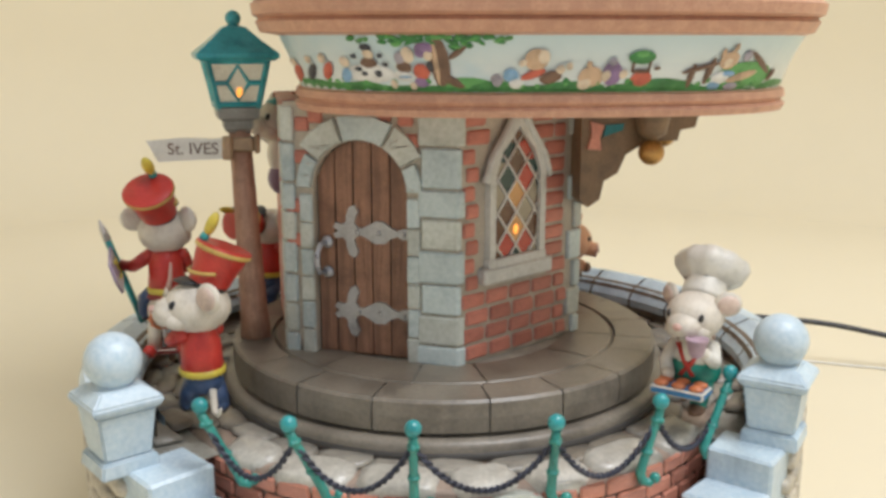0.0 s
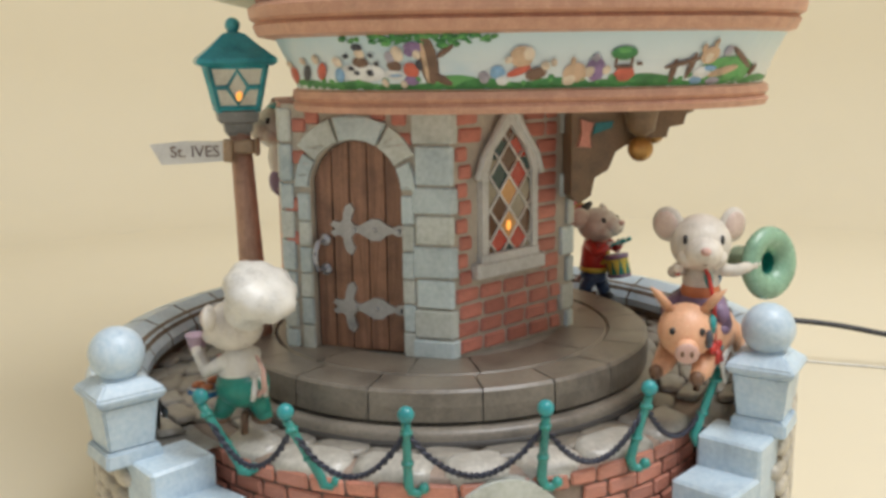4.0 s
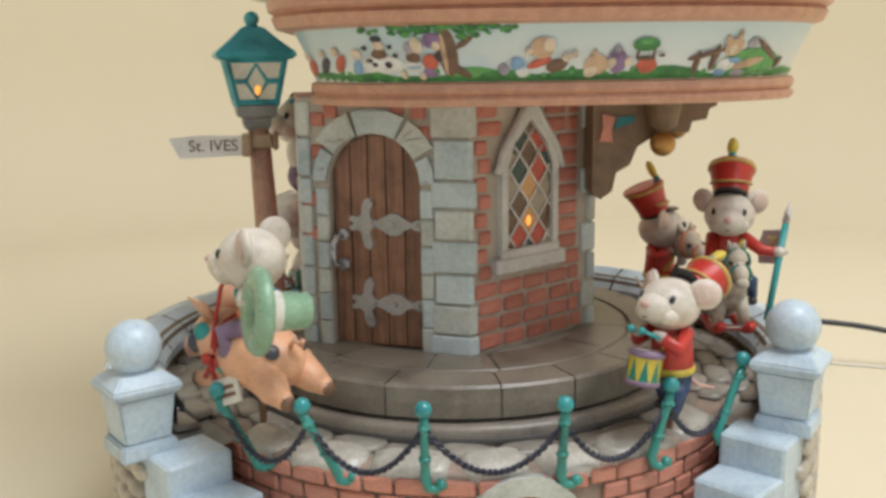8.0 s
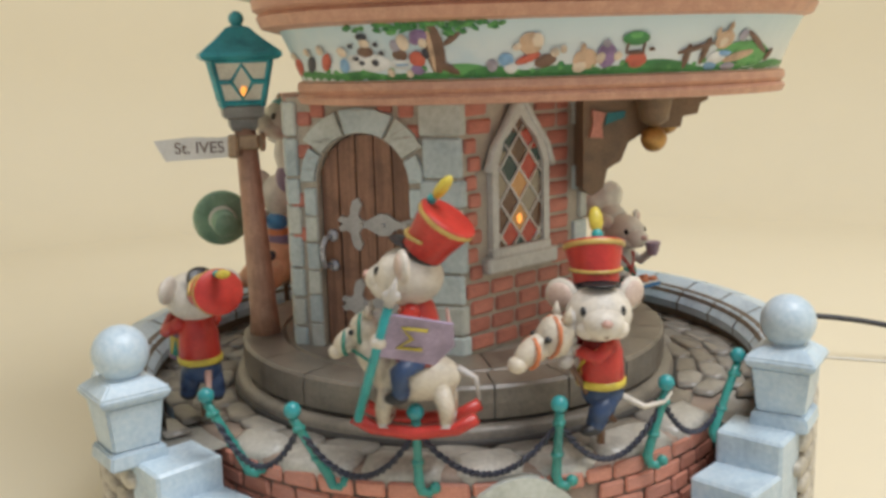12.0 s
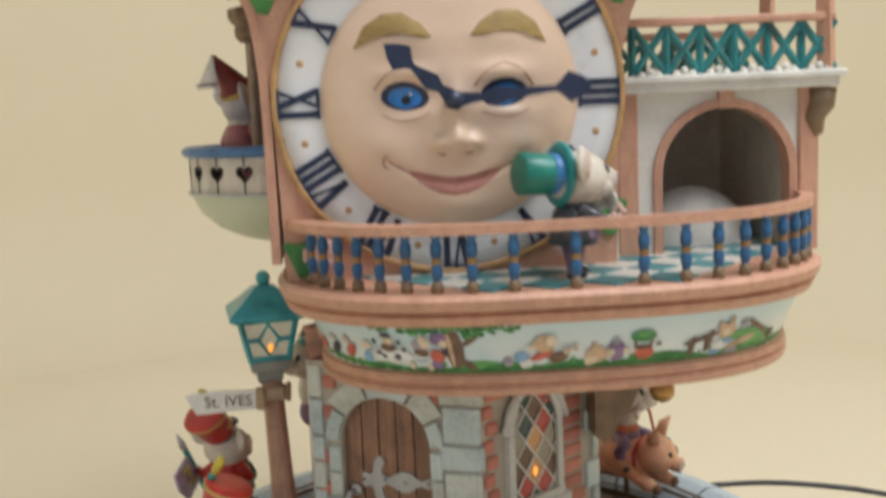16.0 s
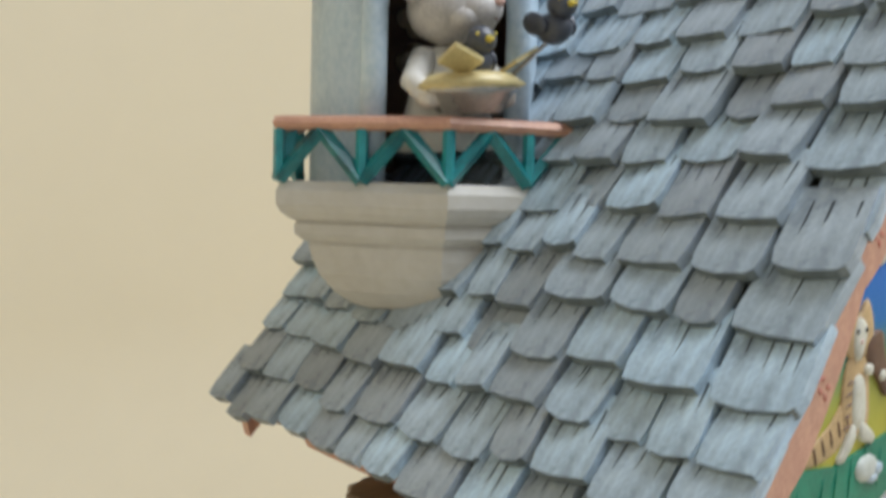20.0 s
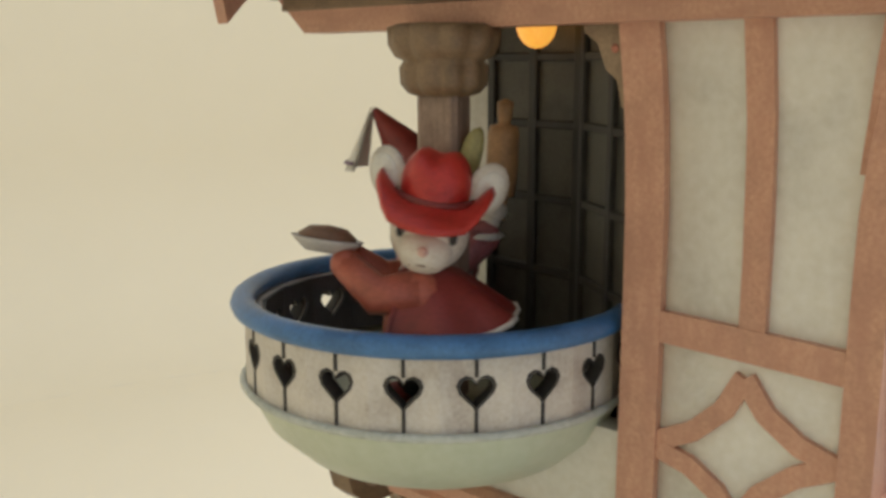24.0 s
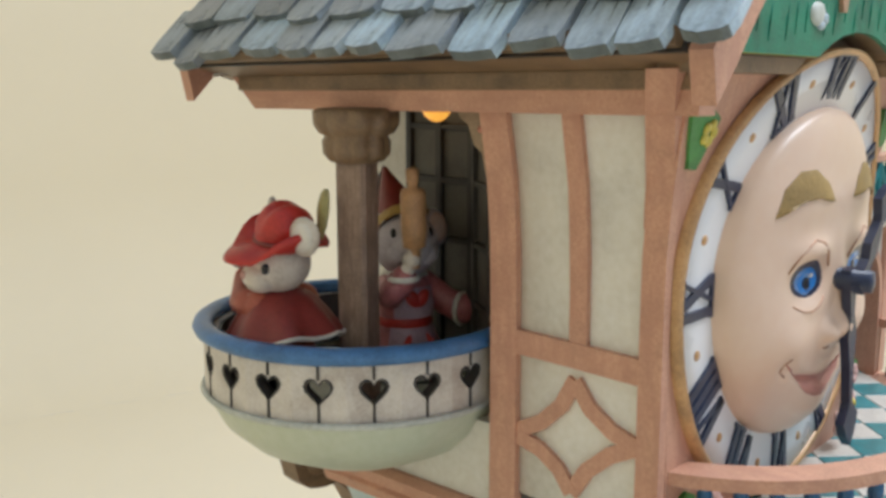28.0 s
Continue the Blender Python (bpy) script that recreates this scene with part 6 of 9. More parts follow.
def build_roof_tiles(house):
    rnd = random.Random(33)
    variants = []
    for w in (1.05, 1.3, 1.5, 1.75):
        for q in range(3):
            bm = bmn()
            c = (0.17, 0.09, 0.13)[q]
            h = 0.95
            outline = [(-w / 2, h), (-w / 2 - 0.02, -h + 0.42), (-w / 2 + 0.06, -h + c * 0.6), (-w / 2 + c, -h + 0.03), (-0.05 * w, -h - 0.07 + 0.05 * q), (w / 2 - c, -h + 0.05 * q), (w / 2 - 0.05, -h + c * 0.6), (w / 2, -h + 0.4), (w / 2 - 0.03, h)]
            prism(bm, outline, -0.28, 0.0)
            bmesh.ops.bevel(bm, geom=[e for e in bm.edges if e.calc_face_angle(0) > 0.9], offset=0.06, segments=1, affect="EDGES")
            # lower butt faces coloured darker, as the shade line under each row
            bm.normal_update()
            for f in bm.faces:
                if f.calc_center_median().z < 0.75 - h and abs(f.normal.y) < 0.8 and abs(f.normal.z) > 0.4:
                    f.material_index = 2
            # carved grain lines, tapered, running down from under the row above
            for k in range(int(w * 2.6)):
                x = -w / 2 + 0.14 + (w - 0.28) * (k + rnd.uniform(0.1, 0.9)) / int(w * 2.6)
                ln, wd = rnd.uniform(0.15, 0.72), rnd.uniform(0.018, 0.04)
                add_faces(bm, [(x - wd, -0.286, 0.6), (x + wd, -0.286, 0.6), (x + wd * 0.8, -0.286, 0.4 - ln * 0.5), (x + rnd.uniform(-0.03, 0.03), -0.286, 0.35 - ln)], [(0, 1, 2, 3)], 1)
            variants.append((w, mesh_of("shingle", bm, [slate, slate_dark, slate_edge_shade])))
    tilt = radians(53.67)
    for s in (-1, 1):
        up = Vector((-s * math.cos(tilt), 0, math.sin(tilt)))
        outv = Vector((s * math.sin(tilt), 0, math.cos(tilt)))
        up2 = up * math.cos(0.17) - outv * math.sin(0.17)
        out2 = outv * math.cos(0.17) + up * math.sin(0.17)
        al = (-out2).cross(up2)
        m = Matrix(((al.x, -out2.x, up2.x, 0), (al.y, -out2.y, up2.y, 0), (al.z, -out2.z, up2.z, 0), (0, 0, 0, 1)))
        for r in range(12):
            d = 0.85 + r * 1.235
            y = -9.45 + rnd.uniform(-0.06, 0.06)
            while y < 8.3:
                w, me = variants[rnd.randrange(12)]
                if y + w > 8.9:
                    w, me = variants[0]
                    if y + w > 9.1:
                        break
                pos = Vector((X0 + s * 9.1, y + w / 2, 33.0)) + up * (d + rnd.uniform(-0.24, 0.2)) + outv * (-0.1 - 0.3 * (s > 0) + rnd.uniform(-0.06, 0.2))
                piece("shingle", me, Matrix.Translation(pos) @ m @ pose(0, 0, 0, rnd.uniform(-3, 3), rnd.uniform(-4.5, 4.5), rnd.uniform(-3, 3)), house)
                y += w + rnd.uniform(0.1, 0.24)
    # ridge caps
    bm = bmn()
    prism(bm, [(-0.75, -0.75), (0, 0.3), (0.75, -0.75), (0.5, -0.9), (0, -0.1), (-0.5, -0.9)], -0.85, 0.85)
    cap = mesh_of("ridge_cap", bm, slate)
    for k in range(10):
        piece("ridge_cap", cap, Matrix.Translation((X0, -8.1 + 1.78 * k, 45.75)) @ pose(0, 0, 0, 3, 0, 0), house)


# ---- heart balcony with its porch ----
BC = (-7.7, 3.08)
PC = (-8.7, 2.0)         # post round which the pair of figures turns


def build_bowl():
    bowl = thing("heart_balcony", "round cream balcony with heart cut-outs and a blue rail", "balcony", (*BC, 21.3))
    bm = bmn()
    lathe(bm, [(4.42, 24.0), (4.36, 23.75), (4.0, 23.05), (3.3, 22.4), (2.2, 21.88), (0.9, 21.55), (0.0, 21.5)], BC, 64)
    part("bowl", bm, mint, bowl, "pale mint bowl underneath")
    bm = bmn()
    lathe(bm, [(0, 23.8), (4.15, 23.8), (4.2, 23.6)], BC, 48)
    part("bowl_floor", bm, mint, bowl)
    bm = bmn()
    tube(bm, [(*polar(BC, 4.46, 40 + 280 * k / 60), 25.78) for k in range(61)], 0.28, 10, flat=0.85)
    part("rail", bm, blue_rail, bowl, "blue painted rail")
    bm = bmn()
    tube(bm, [(*polar(BC, 4.50, 60 + 260 * k / 60), 23.98) for k in range(61)], 0.09, 6)
    part("band_bead", bm, stone_grey, bowl)
    band_paint = paint("band_cream", (0.66, 0.615, 0.55), 0.5, 0.12, 0.3, 260, (0.52, 0.46, 0.40))
    bowl_inside = paint("balcony_inner_dark", (0.055, 0.06, 0.07), 0.5, 0.2, 0.15)
    half = 4.40 * math.tan(radians(9.1))
    heart = []
    for k in range(20):
        t = 2 * math.pi * k / 20
        heart.append((0.026 * 16 * math.sin(t) ** 3 * 0.95, 24.88 + 0.026 * (13 * math.cos(t) - 5 * math.cos(2 * t) - 2 * math.cos(3 * t) - math.cos(4 * t))))
    for k in range(-7, 7):
        ang = 177.0 + 18.2 * k
        p = polar(BC, 4.40, ang)
        tdir = (-math.sin(radians(ang)), math.cos(radians(ang)))
        fm = face_frame((p[0] - tdir[0] * half, p[1] - tdir[1] * half), (p[0] + tdir[0] * half, p[1] + tdir[1] * half)) @ Matrix.Translation((half, 0, 0))
        bm = bmn()
        prism(bm, [[(-half, 23.98), (half, 23.98), (half, 25.6), (-half, 25.6)], heart], -0.0, 0.35, fm)
        pn = part("heart_panel", bm, band_paint, bowl)
        bm = bmn()
        for za, zb in ((24.0, 24.5), (25.16, 25.55)):
            prism(bm, [(-0.035, za), (0.035, za), (0.035, zb), (-0.035, zb)], -0.03, 0.02, fm)
        prism(bm, [heart, [(x * 0.82, 24.88 + (z - 24.88) * 0.82) for x, z in heart]], -0.02, 0.3, fm)
        part("heart_edge", bm, groove_dark, pn)
        # extra dark panel behind each heart panel darkens the balcony's inside
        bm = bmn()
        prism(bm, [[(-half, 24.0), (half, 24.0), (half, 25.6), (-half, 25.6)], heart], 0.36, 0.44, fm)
        part("inner_panel", bm, bowl_inside, pn, "dark panel behind the heart panel")
    porch = thing("porch", "shaded porch with a carved post and panelled doors", "porch", (-6, 2, 23.8))
    bm = bmn()
    block(bm, (-0.45, -0.45, 23.6), (0.45, 0.45, 31.8), Matrix.Translation((*PC, 0)) @ pose(0, 0, 0, 0, 0, 18), 0.1)
    part("post", bm, grained("porch_post", (0.33, 0.235, 0.175), (0.20, 0.135, 0.095), (1, 1, 0.15), 0.55), porch)
    bm = bmn()
    lathe(bm, [(0.5, 30.35), (0.68, 30.42), (0.82, 30.6), (0.84, 30.95), (0.76, 31.08), (0.92, 31.16), (1.05, 31.4), (1.06, 31.75), (0.9, 31.82), (0.0, 31.84)], PC, 64, wave=lambda a, z: 1 + 0.12 * abs(math.sin(5 * a)) if z > 29.8 else 1.0)
    part("capital", bm, brown_mid, porch, "carved scalloped capital")
    corners = [(-7.05, -2.0), (-4.9, 1.0), (-4.5, 4.1)]
    for p, q in zip(corners[:-1], corners[1:]):
        fm = face_frame(q, p)
        ln = math.dist(p, q)
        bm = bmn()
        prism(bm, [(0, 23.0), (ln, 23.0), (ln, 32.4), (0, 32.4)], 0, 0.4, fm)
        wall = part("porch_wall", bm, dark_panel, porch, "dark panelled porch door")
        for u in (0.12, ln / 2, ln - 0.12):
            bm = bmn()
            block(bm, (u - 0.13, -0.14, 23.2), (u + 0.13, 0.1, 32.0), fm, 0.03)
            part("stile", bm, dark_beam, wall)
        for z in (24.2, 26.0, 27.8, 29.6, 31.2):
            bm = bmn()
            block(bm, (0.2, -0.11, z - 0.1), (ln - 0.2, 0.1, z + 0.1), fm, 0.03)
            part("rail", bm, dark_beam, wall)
    bm = bmn()
    fm = Matrix(((0, 1, 0, -7.5), (1, 0, 0, 0), (0, 0, 1, 0), (0, 0, 0, 1)))
    prism(bm, [(-2.2, 32.3), (-2.2, 29.3), (-2.02, 29.5), (-1.9, 30.0), (-1.68, 30.2), (-1.55, 30.7), (-1.3, 30.9), (-1.1, 31.4), (-0.8, 31.6), (-0.6, 32.3)], -0.2, 0.2, fm)
    part("spandrel", bm, paint("spandrel_tan", (0.34, 0.25, 0.16), 0.5, 0.2, 0.2), porch)
    for y, z in ((-1.95, 30.3), (-1.85, 31.0), (-1.5, 31.3), (-1.2, 31.9), (-1.75, 31.8)):
        bm = bmn()
        ball(bm, (-7.71, y, z), (0.03, 0.09, 0.09), None, 0, 8, 5)
        part("painted_dot", bm, brick_coral, porch)
    bm = bmn()
    block(bm, (-8.4, -2.2, 32.3), (-3.5, 7.6, 32.6))
    part("porch_ceiling", bm, brown_mid, porch)
    bm = bmn()
    ball(bm, (-5.6, 1.9, 31.95), (0.48, 0.48, 0.58), None, 0, 16, 12)
    solo("porch_bulb", bm, glow_amber, "glowing amber bulb under the porch ceiling", "light bulb", (-5.6, 1.9, 31.95))


# ---- turret ----
TC = (-6.4, 3.7)


def build_turret():
    tur = thing("turret", "pale grey turret with a shelf balcony growing from the roof", "turret", (*TC, 36))
    t_stone = paint("turret_stone", (0.60, 0.57, 0.50), 0.5, 0.05, 0.08, 70, (0.55, 0.52, 0.455), grain=0.15)
    plan = [(-10.95, 3.65), (-8.3, 0.0), (-3.8, -0.8), (-2.3, 1.5), (-3.5, 6.5), (-8.6, 6.6)]

    def shelf(k, cx=-6.6, cy=3.0):
        return [(cx + (x - cx) * k, cy + (y - cy) * k) for x, y in plan]

    def rounded_shelf(k, soft, cx=-6.6, cy=3.0, n=8):
        """The shelf's outline scaled by k, drawn towards an oval by soft."""
        out = []
        pts = [Vector((x - cx, y - cy)) for x, y in plan]
        for a, b in zip(pts, pts[1:] + pts[:1]):
            for q in range(n):
                v = a.lerp(b, q / n)
                v = v.lerp(v.normalized() * 3.75, soft) * k
                out.append((cx + v.x, cy + v.y))
        return out
    bm = bmn()
    layered(bm, [(rounded_shelf(k, f), z) for k, f, z in ((0.12, 0.5, 36.0), (0.34, 0.48, 36.1), (0.54, 0.42, 36.35), (0.68, 0.35, 36.75), (0.77, 0.3, 37.2), (0.81, 0.22, 37.65), (0.82, 0.15, 37.95), (0.81, 0.12, 38.02), (0.85, 0.08, 38.08), (0.90, 0.05, 38.25), (0.90, 0.05, 38.5), (0.88, 0.03, 38.56), (0.93, 0, 38.64), (0.98, 0, 38.8), (1.01, 0, 39.0), (1.01, 0, 39.35), (0.97, 0, 39.6))])
    part("corbel", bm, t_stone, tur)
    bm = bmn()
    for r in (3.15, 2.75):
        lathe(bm, [(r, 39.4), (r, 46.5)], TC, 40, -112 + 37, -112 + 323)
    lathe(bm, [(2.7, 46.3), (3.4, 46.4), (3.4, 46.9), (0, 47.6)], TC, 40)
    part("drum", bm, stone_blue, tur)
    for s in (-1, 1):
        bm = bmn()
        base = polar(TC, 3.1, -112 + s * 38)
        tube(bm, [(*base, 39.4), (*base, 44.0)] + [(*polar(TC, 3.1, -112 + s * 38 * math.cos(radians(a))), 44.0 + 2.0 * math.sin(radians(a))) for a in (20, 40, 60, 80, 90)], 0.34, 10)
        part("arch_frame", bm, stone_blue, tur)
    bm = bmn()
    lathe(bm, [(2.55, 39.9), (2.55, 46.2)], TC, 32, -112 + 50, -112 + 310)
    part("niche", bm, brown_dark, tur, "dark brown niche")
    # paper-coloured lobes stand in for openings that show the backdrop
    for z in (43.3, 44.6):
        bm = bmn()
        for k in range(4):
            x, y = polar(TC, 2.45, 60 + 7 * math.cos(k * math.pi / 2))
            ball(bm, (x, y, z + 0.3 * math.sin(k * math.pi / 2)), 0.3, None, 0, 10, 7)
        part("quatrefoil", bm, paper, tur, "pale quatrefoil in place of an opening in the niche's back")
    line = shelf(0.99)[:3]
    line = [(-9.5, 5.2)] + line
    bm = bmn()
    tube(bm, [(*p, 41.05) for p in line], 0.25, 8, smooth=False, flat=0.75)
    part("shelf_rail", bm, terracotta, tur)
    for p, q in zip(line[:-1], line[1:]):
        a, b = Vector((*p, 0)), Vector((*q, 0))
        cells = 1 if p == line[0] else 2
        for k in range(cells):
            for flip in (0, 1):
                u0, u1 = (k + 0.5 * flip) / cells, (k + 0.5 + 0.5 * flip) / cells
                bm = bmn()
                z0, z1 = (40.9, 39.65) if flip else (39.65, 40.9)
                tube(bm, [a.lerp(b, u0) + Vector((0, 0, z0)), a.lerp(b, u1) + Vector((0, 0, z1))], 0.2, 4, smooth=False)
                part("lattice", bm, teal_dark, tur)
            bm = bmn()
            tube(bm, [a.lerp(b, k / cells) + Vector((0, 0, 39.6)), a.lerp(b, k / cells) + Vector((0, 0, 40.9))], 0.16, 6, smooth=False)
            part("lattice_post", bm, teal, tur)
    tur.matrix_basis = pose(TC[0] * U, TC[1] * U, 36 * U, 0, 4, 0)
    return tur


# ---- side annex with arch and blue roof ----
def build_annex():
    ann = thing("side_annex", "white annex with an archway, teal lattice gallery and blue scale roof", "annex", (9.5, -4, 21.2))
    y0 = -5.2
    ax, aw, az = 9.35, 2.45, 24.3
    bm = bmn()
    hw = aw + 0.15
    prism(bm, [(5.2, 21.2), (ax - hw, 21.2), (ax - hw, az)] + arc(ax, az, hw, 180, 0, 16)[1:-1] + [(ax + hw, az), (ax + hw, 21.2), (12.9, 21.2), (12.9, 27.4), (5.2, 27.4)], y0, y0 + 0.5)
    part("arch_wall", bm, plaster, ann)
    bm = bmn()
    prism(bm, [(ax - aw - 0.32, 21.2), (ax - aw - 0.32, az)] + arc(ax, az, aw + 0.32, 180, 0, 18)[1:-1] + [(ax + aw + 0.32, az), (ax + aw + 0.32, 21.2), (ax + aw, 21.2), (ax + aw, az)] + arc(ax, az, aw, 0, 180, 18)[1:-1] + [(ax - aw, az), (ax - aw, 21.2)], y0 - 0.16, y0 + 0.6)
    part("arch_trim", bm, terracotta_up, ann)
    for x in (5.6, 12.55):
        bm = bmn()
        block(bm, (x - 0.38, y0 - 0.18, 21.2), (x + 0.38, y0 + 0.5, 27.4), None, 0.05)
        part("corner_timber", bm, terracotta_up, ann)
    bm = bmn()
    block(bm, (ax - 0.3, y0 - 0.22, 26.7), (ax + 0.3, y0 + 0.4, 27.4), None, 0.05)
    part("keystone", bm, terracotta_up, ann)
    bm = bmn()
    lathe(bm, [(4.6, 21.3), (4.6, 27.4)], (9.0, -1.2), 32, 0, 180)
    block(bm, (11.9, -4.7, 21.2), (12.9, 3.0, 27.4))
    block(bm, (4.6, 3.0, 21.2), (12.9, 3.3, 27.4))
    part("tunnel_wall", bm, paint("tunnel_plaster", (0.62, 0.55, 0.46), 0.6, 0.1, 0.15, 110), ann, "dim warm grey tunnel wall")
    bm = bmn()
    ball(bm, (8.9, -2.4, 21.3), (2.4, 1.6, 2.3), None, 0, 24, 14)
    part("inner_drum", bm, white_paint, ann, "white rounded drum inside the arch")
    bm = bmn()
    block(bm, (5.2, y0 - 0.75, 27.35), (13.45, 2.5, 27.75), None, 0.06)
    block(bm, (5.2, y0 - 0.95, 27.7), (13.65, 2.5, 27.98), None, 0.06)
    part("gallery_shelf", bm, white_paint, ann)
    bm = bmn()
    tube(bm, [(13.05, y0 - 0.1, 27.3), (13.0, y0 - 0.15, 26.7), (12.75, y0 - 0.1, 26.2), (12.9, y0, 25.6)], [0.55, 0.5, 0.4, 0.25], 10)
    part("scroll_bracket", bm, brown_mid, ann)
    # lattice balustrades, front and back
    for yy in (y0 - 0.5, 1.8):
        bm = bmn()
        block(bm, (5.4, yy - 0.22, 29.75), (13.3, yy + 0.22, 30.05), None, 0.06)
        part("gallery_rail", bm, terracotta, ann)
        for k in range(6):
            xa = 5.7 + k * 1.27
            for z0, z1 in ((28.0, 29.75), (29.75, 28.0)):
                bm = bmn()
                tube(bm, [(xa, yy, z0), (xa + 1.27, yy, z1)], 0.15, 6, smooth=False)
                part("lattice", bm, teal_dark, ann)
            bm = bmn()
            tube(bm, [(xa, yy, 27.95), (xa, yy, 29.8)], 0.16, 6, smooth=False)
            part("lattice_post", bm, teal_dark, ann)
            for q in range(3):
                bm = bmn()
                ball(bm, (xa + 0.35 + 0.3 * q, yy - 0.12, 28.0 + 0.12 * (q % 2)), 0.16, None, 0, 8, 6)
                part("white_blossom", bm, white_paint, ann)
    # gallery pillars
    for x, y, lean in ((13.05, y0 - 0.45, 0.5), (13.8, 1.6, 0.1), (6.5, 1.6, 0.0)):
        bm = bmn()
        tube(bm, [(x, y, 27.9), (x - 0.15 * lean, y, 30.5), (x, y, 33), (x + 0.6 * lean, y, 35.6), (x + 0.8 * lean, y, 36.6)], 0.36, 4, smooth=False)
        pl = part("pillar", bm, terracotta_up, ann)
        bm = bmn()
        tube(bm, [(x + 0.6 * lean, y, 34.6), (x + 0.7 * lean, y, 35.7), (x + 0.8 * lean, y, 36.5)], [0.4, 0.7, 1.4], 8)
        part("pillar_bracket", bm, brown_dark, pl)
    # blue scale roof over the gallery
    rc, ze = (10.4, -1.2), 36.9
    bm = bmn()

    def ring(r, z):
        return ([(rc[0] + sx * r, rc[1] + sy * r) for sx, sy in ((-1, -1), (1, -1), (1, 1), (-1, 1))], z)
    layered(bm, [ring(3.95, ze - 0.5), ring(4.15, ze - 0.45), ring(4.2, ze), ring(4.0, ze + 0.05)])
    part("roof_fascia", bm, terracotta, ann)
    bm = bmn()
    prof = [(4.3, ze), (3.45, ze + 0.9), (2.6, ze + 2.0), (1.75, ze + 3.2), (0.9, ze + 4.6), (0.1, ze + 6.2)]
    layered(bm, [ring(r, z) for r, z in prof])
    part("roof_core", bm, navy, ann)
    bm = bmn()
    prism(bm, [(-0.42, 0.5), (-0.42, -0.2)] + arc(0, -0.2, 0.42, 180, 360, 8)[1:-1] + [(0.42, -0.2), (0.42, 0.5)], -0.16, 0)
    bmesh.ops.bevel(bm, geom=[e for e in bm.edges if e.calc_face_angle(0) > 1], offset=0.04, segments=1, affect="EDGES")
    tile = mesh_of("scale_tile", bm, blue_tile)
    for ang in (0, -90):
        z = ze + 0.35
        row = 0
        while z < ze + 5.9:
            for (r0, z0), (r1, z1) in zip(prof[:-1], prof[1:]):
                if z0 <= z <= z1:
                    r = r0 + (r1 - r0) * (z - z0) / (z1 - z0)
                    tilt = math.degrees(math.atan2(r0 - r1, z1 - z0))
            nt = max(1, int(2 * r / 0.84))
            for k in range(nt + 1):
                x = -r + (k + 0.5 * (row % 2)) * 2 * r / nt
                if abs(x) > r + 0.05:
                    continue
                m = Matrix.Translation((*rc, 0)) @ pose(0, 0, 0, 0, 0, ang) @ Matrix.Translation((x, -r - 0.06, z)) @ pose(0, 0, 0, -tilt - 7, 0, 0)
                piece("scale_tile", tile, m, ann)
            z += 0.62
            row += 1
    # dormer gable over the front corner
    dm = Matrix.Translation((11.8, -5.0, 0))
    bm = bmn()
    prism(bm, [(-2.4, 36.45), (-2.1, 36.1), (-1.6, 36.5), (0, 39.0), (1.6, 36.5), (2.1, 36.1), (2.4, 36.45), (0, 39.85)], -0.6, 0.0, dm)
    dorm = part("dormer_gable", bm, terracotta, ann)
    bm = bmn()
    for s in (-1, 1):
        vs = [(s * 2.5, -0.75, 36.55), (0, -0.75, 39.95), (0, 3.0, 39.95), (s * 2.5, 3.0, 36.55)]
        add_faces(bm, vs + [(a, b, c + 0.3) for a, b, c in vs], [(0, 1, 2, 3), (7, 6, 5, 4), (0, 4, 5, 1), (1, 5, 6, 2), (2, 6, 7, 3), (3, 7, 4, 0)], 0, False, dm)
    part("dormer_roof", bm, blue_tile, dorm)
    bm = bmn()
    tube(bm, [dm @ Vector((0, -0.5, 39.6)), dm @ Vector((0, -0.5, 40.0)), dm @ Vector((0, -0.5, 40.3))], [0.5, 0.35, 0.15], 8, 1)
    ball(bm, dm @ Vector((0, -0.5, 40.6)), 0.38, None, 0, 14, 10)
    part("finial", bm, [gold, teal_dark], dorm, "gold ball finial")
    bm = bmn()
    for k in range(7):
        tube(bm, [(7.0 + 0.28 * k, -2.6, 36.5), (7.1 + 0.3 * k, -2.7, 34.9 - 0.12 * (k % 3)), (7.3 + 0.25 * k, -2.7, 34.0 - 0.15 * (k % 2))], [0.3, 0.26, 0.1], 6)
    part("hanging_fringe", bm, paint("grey_fringe", (0.16, 0.145, 0.13), 0.7, 0.2, 0.3), ann, "dark grey fringe hanging under the blue roof")
    return ann


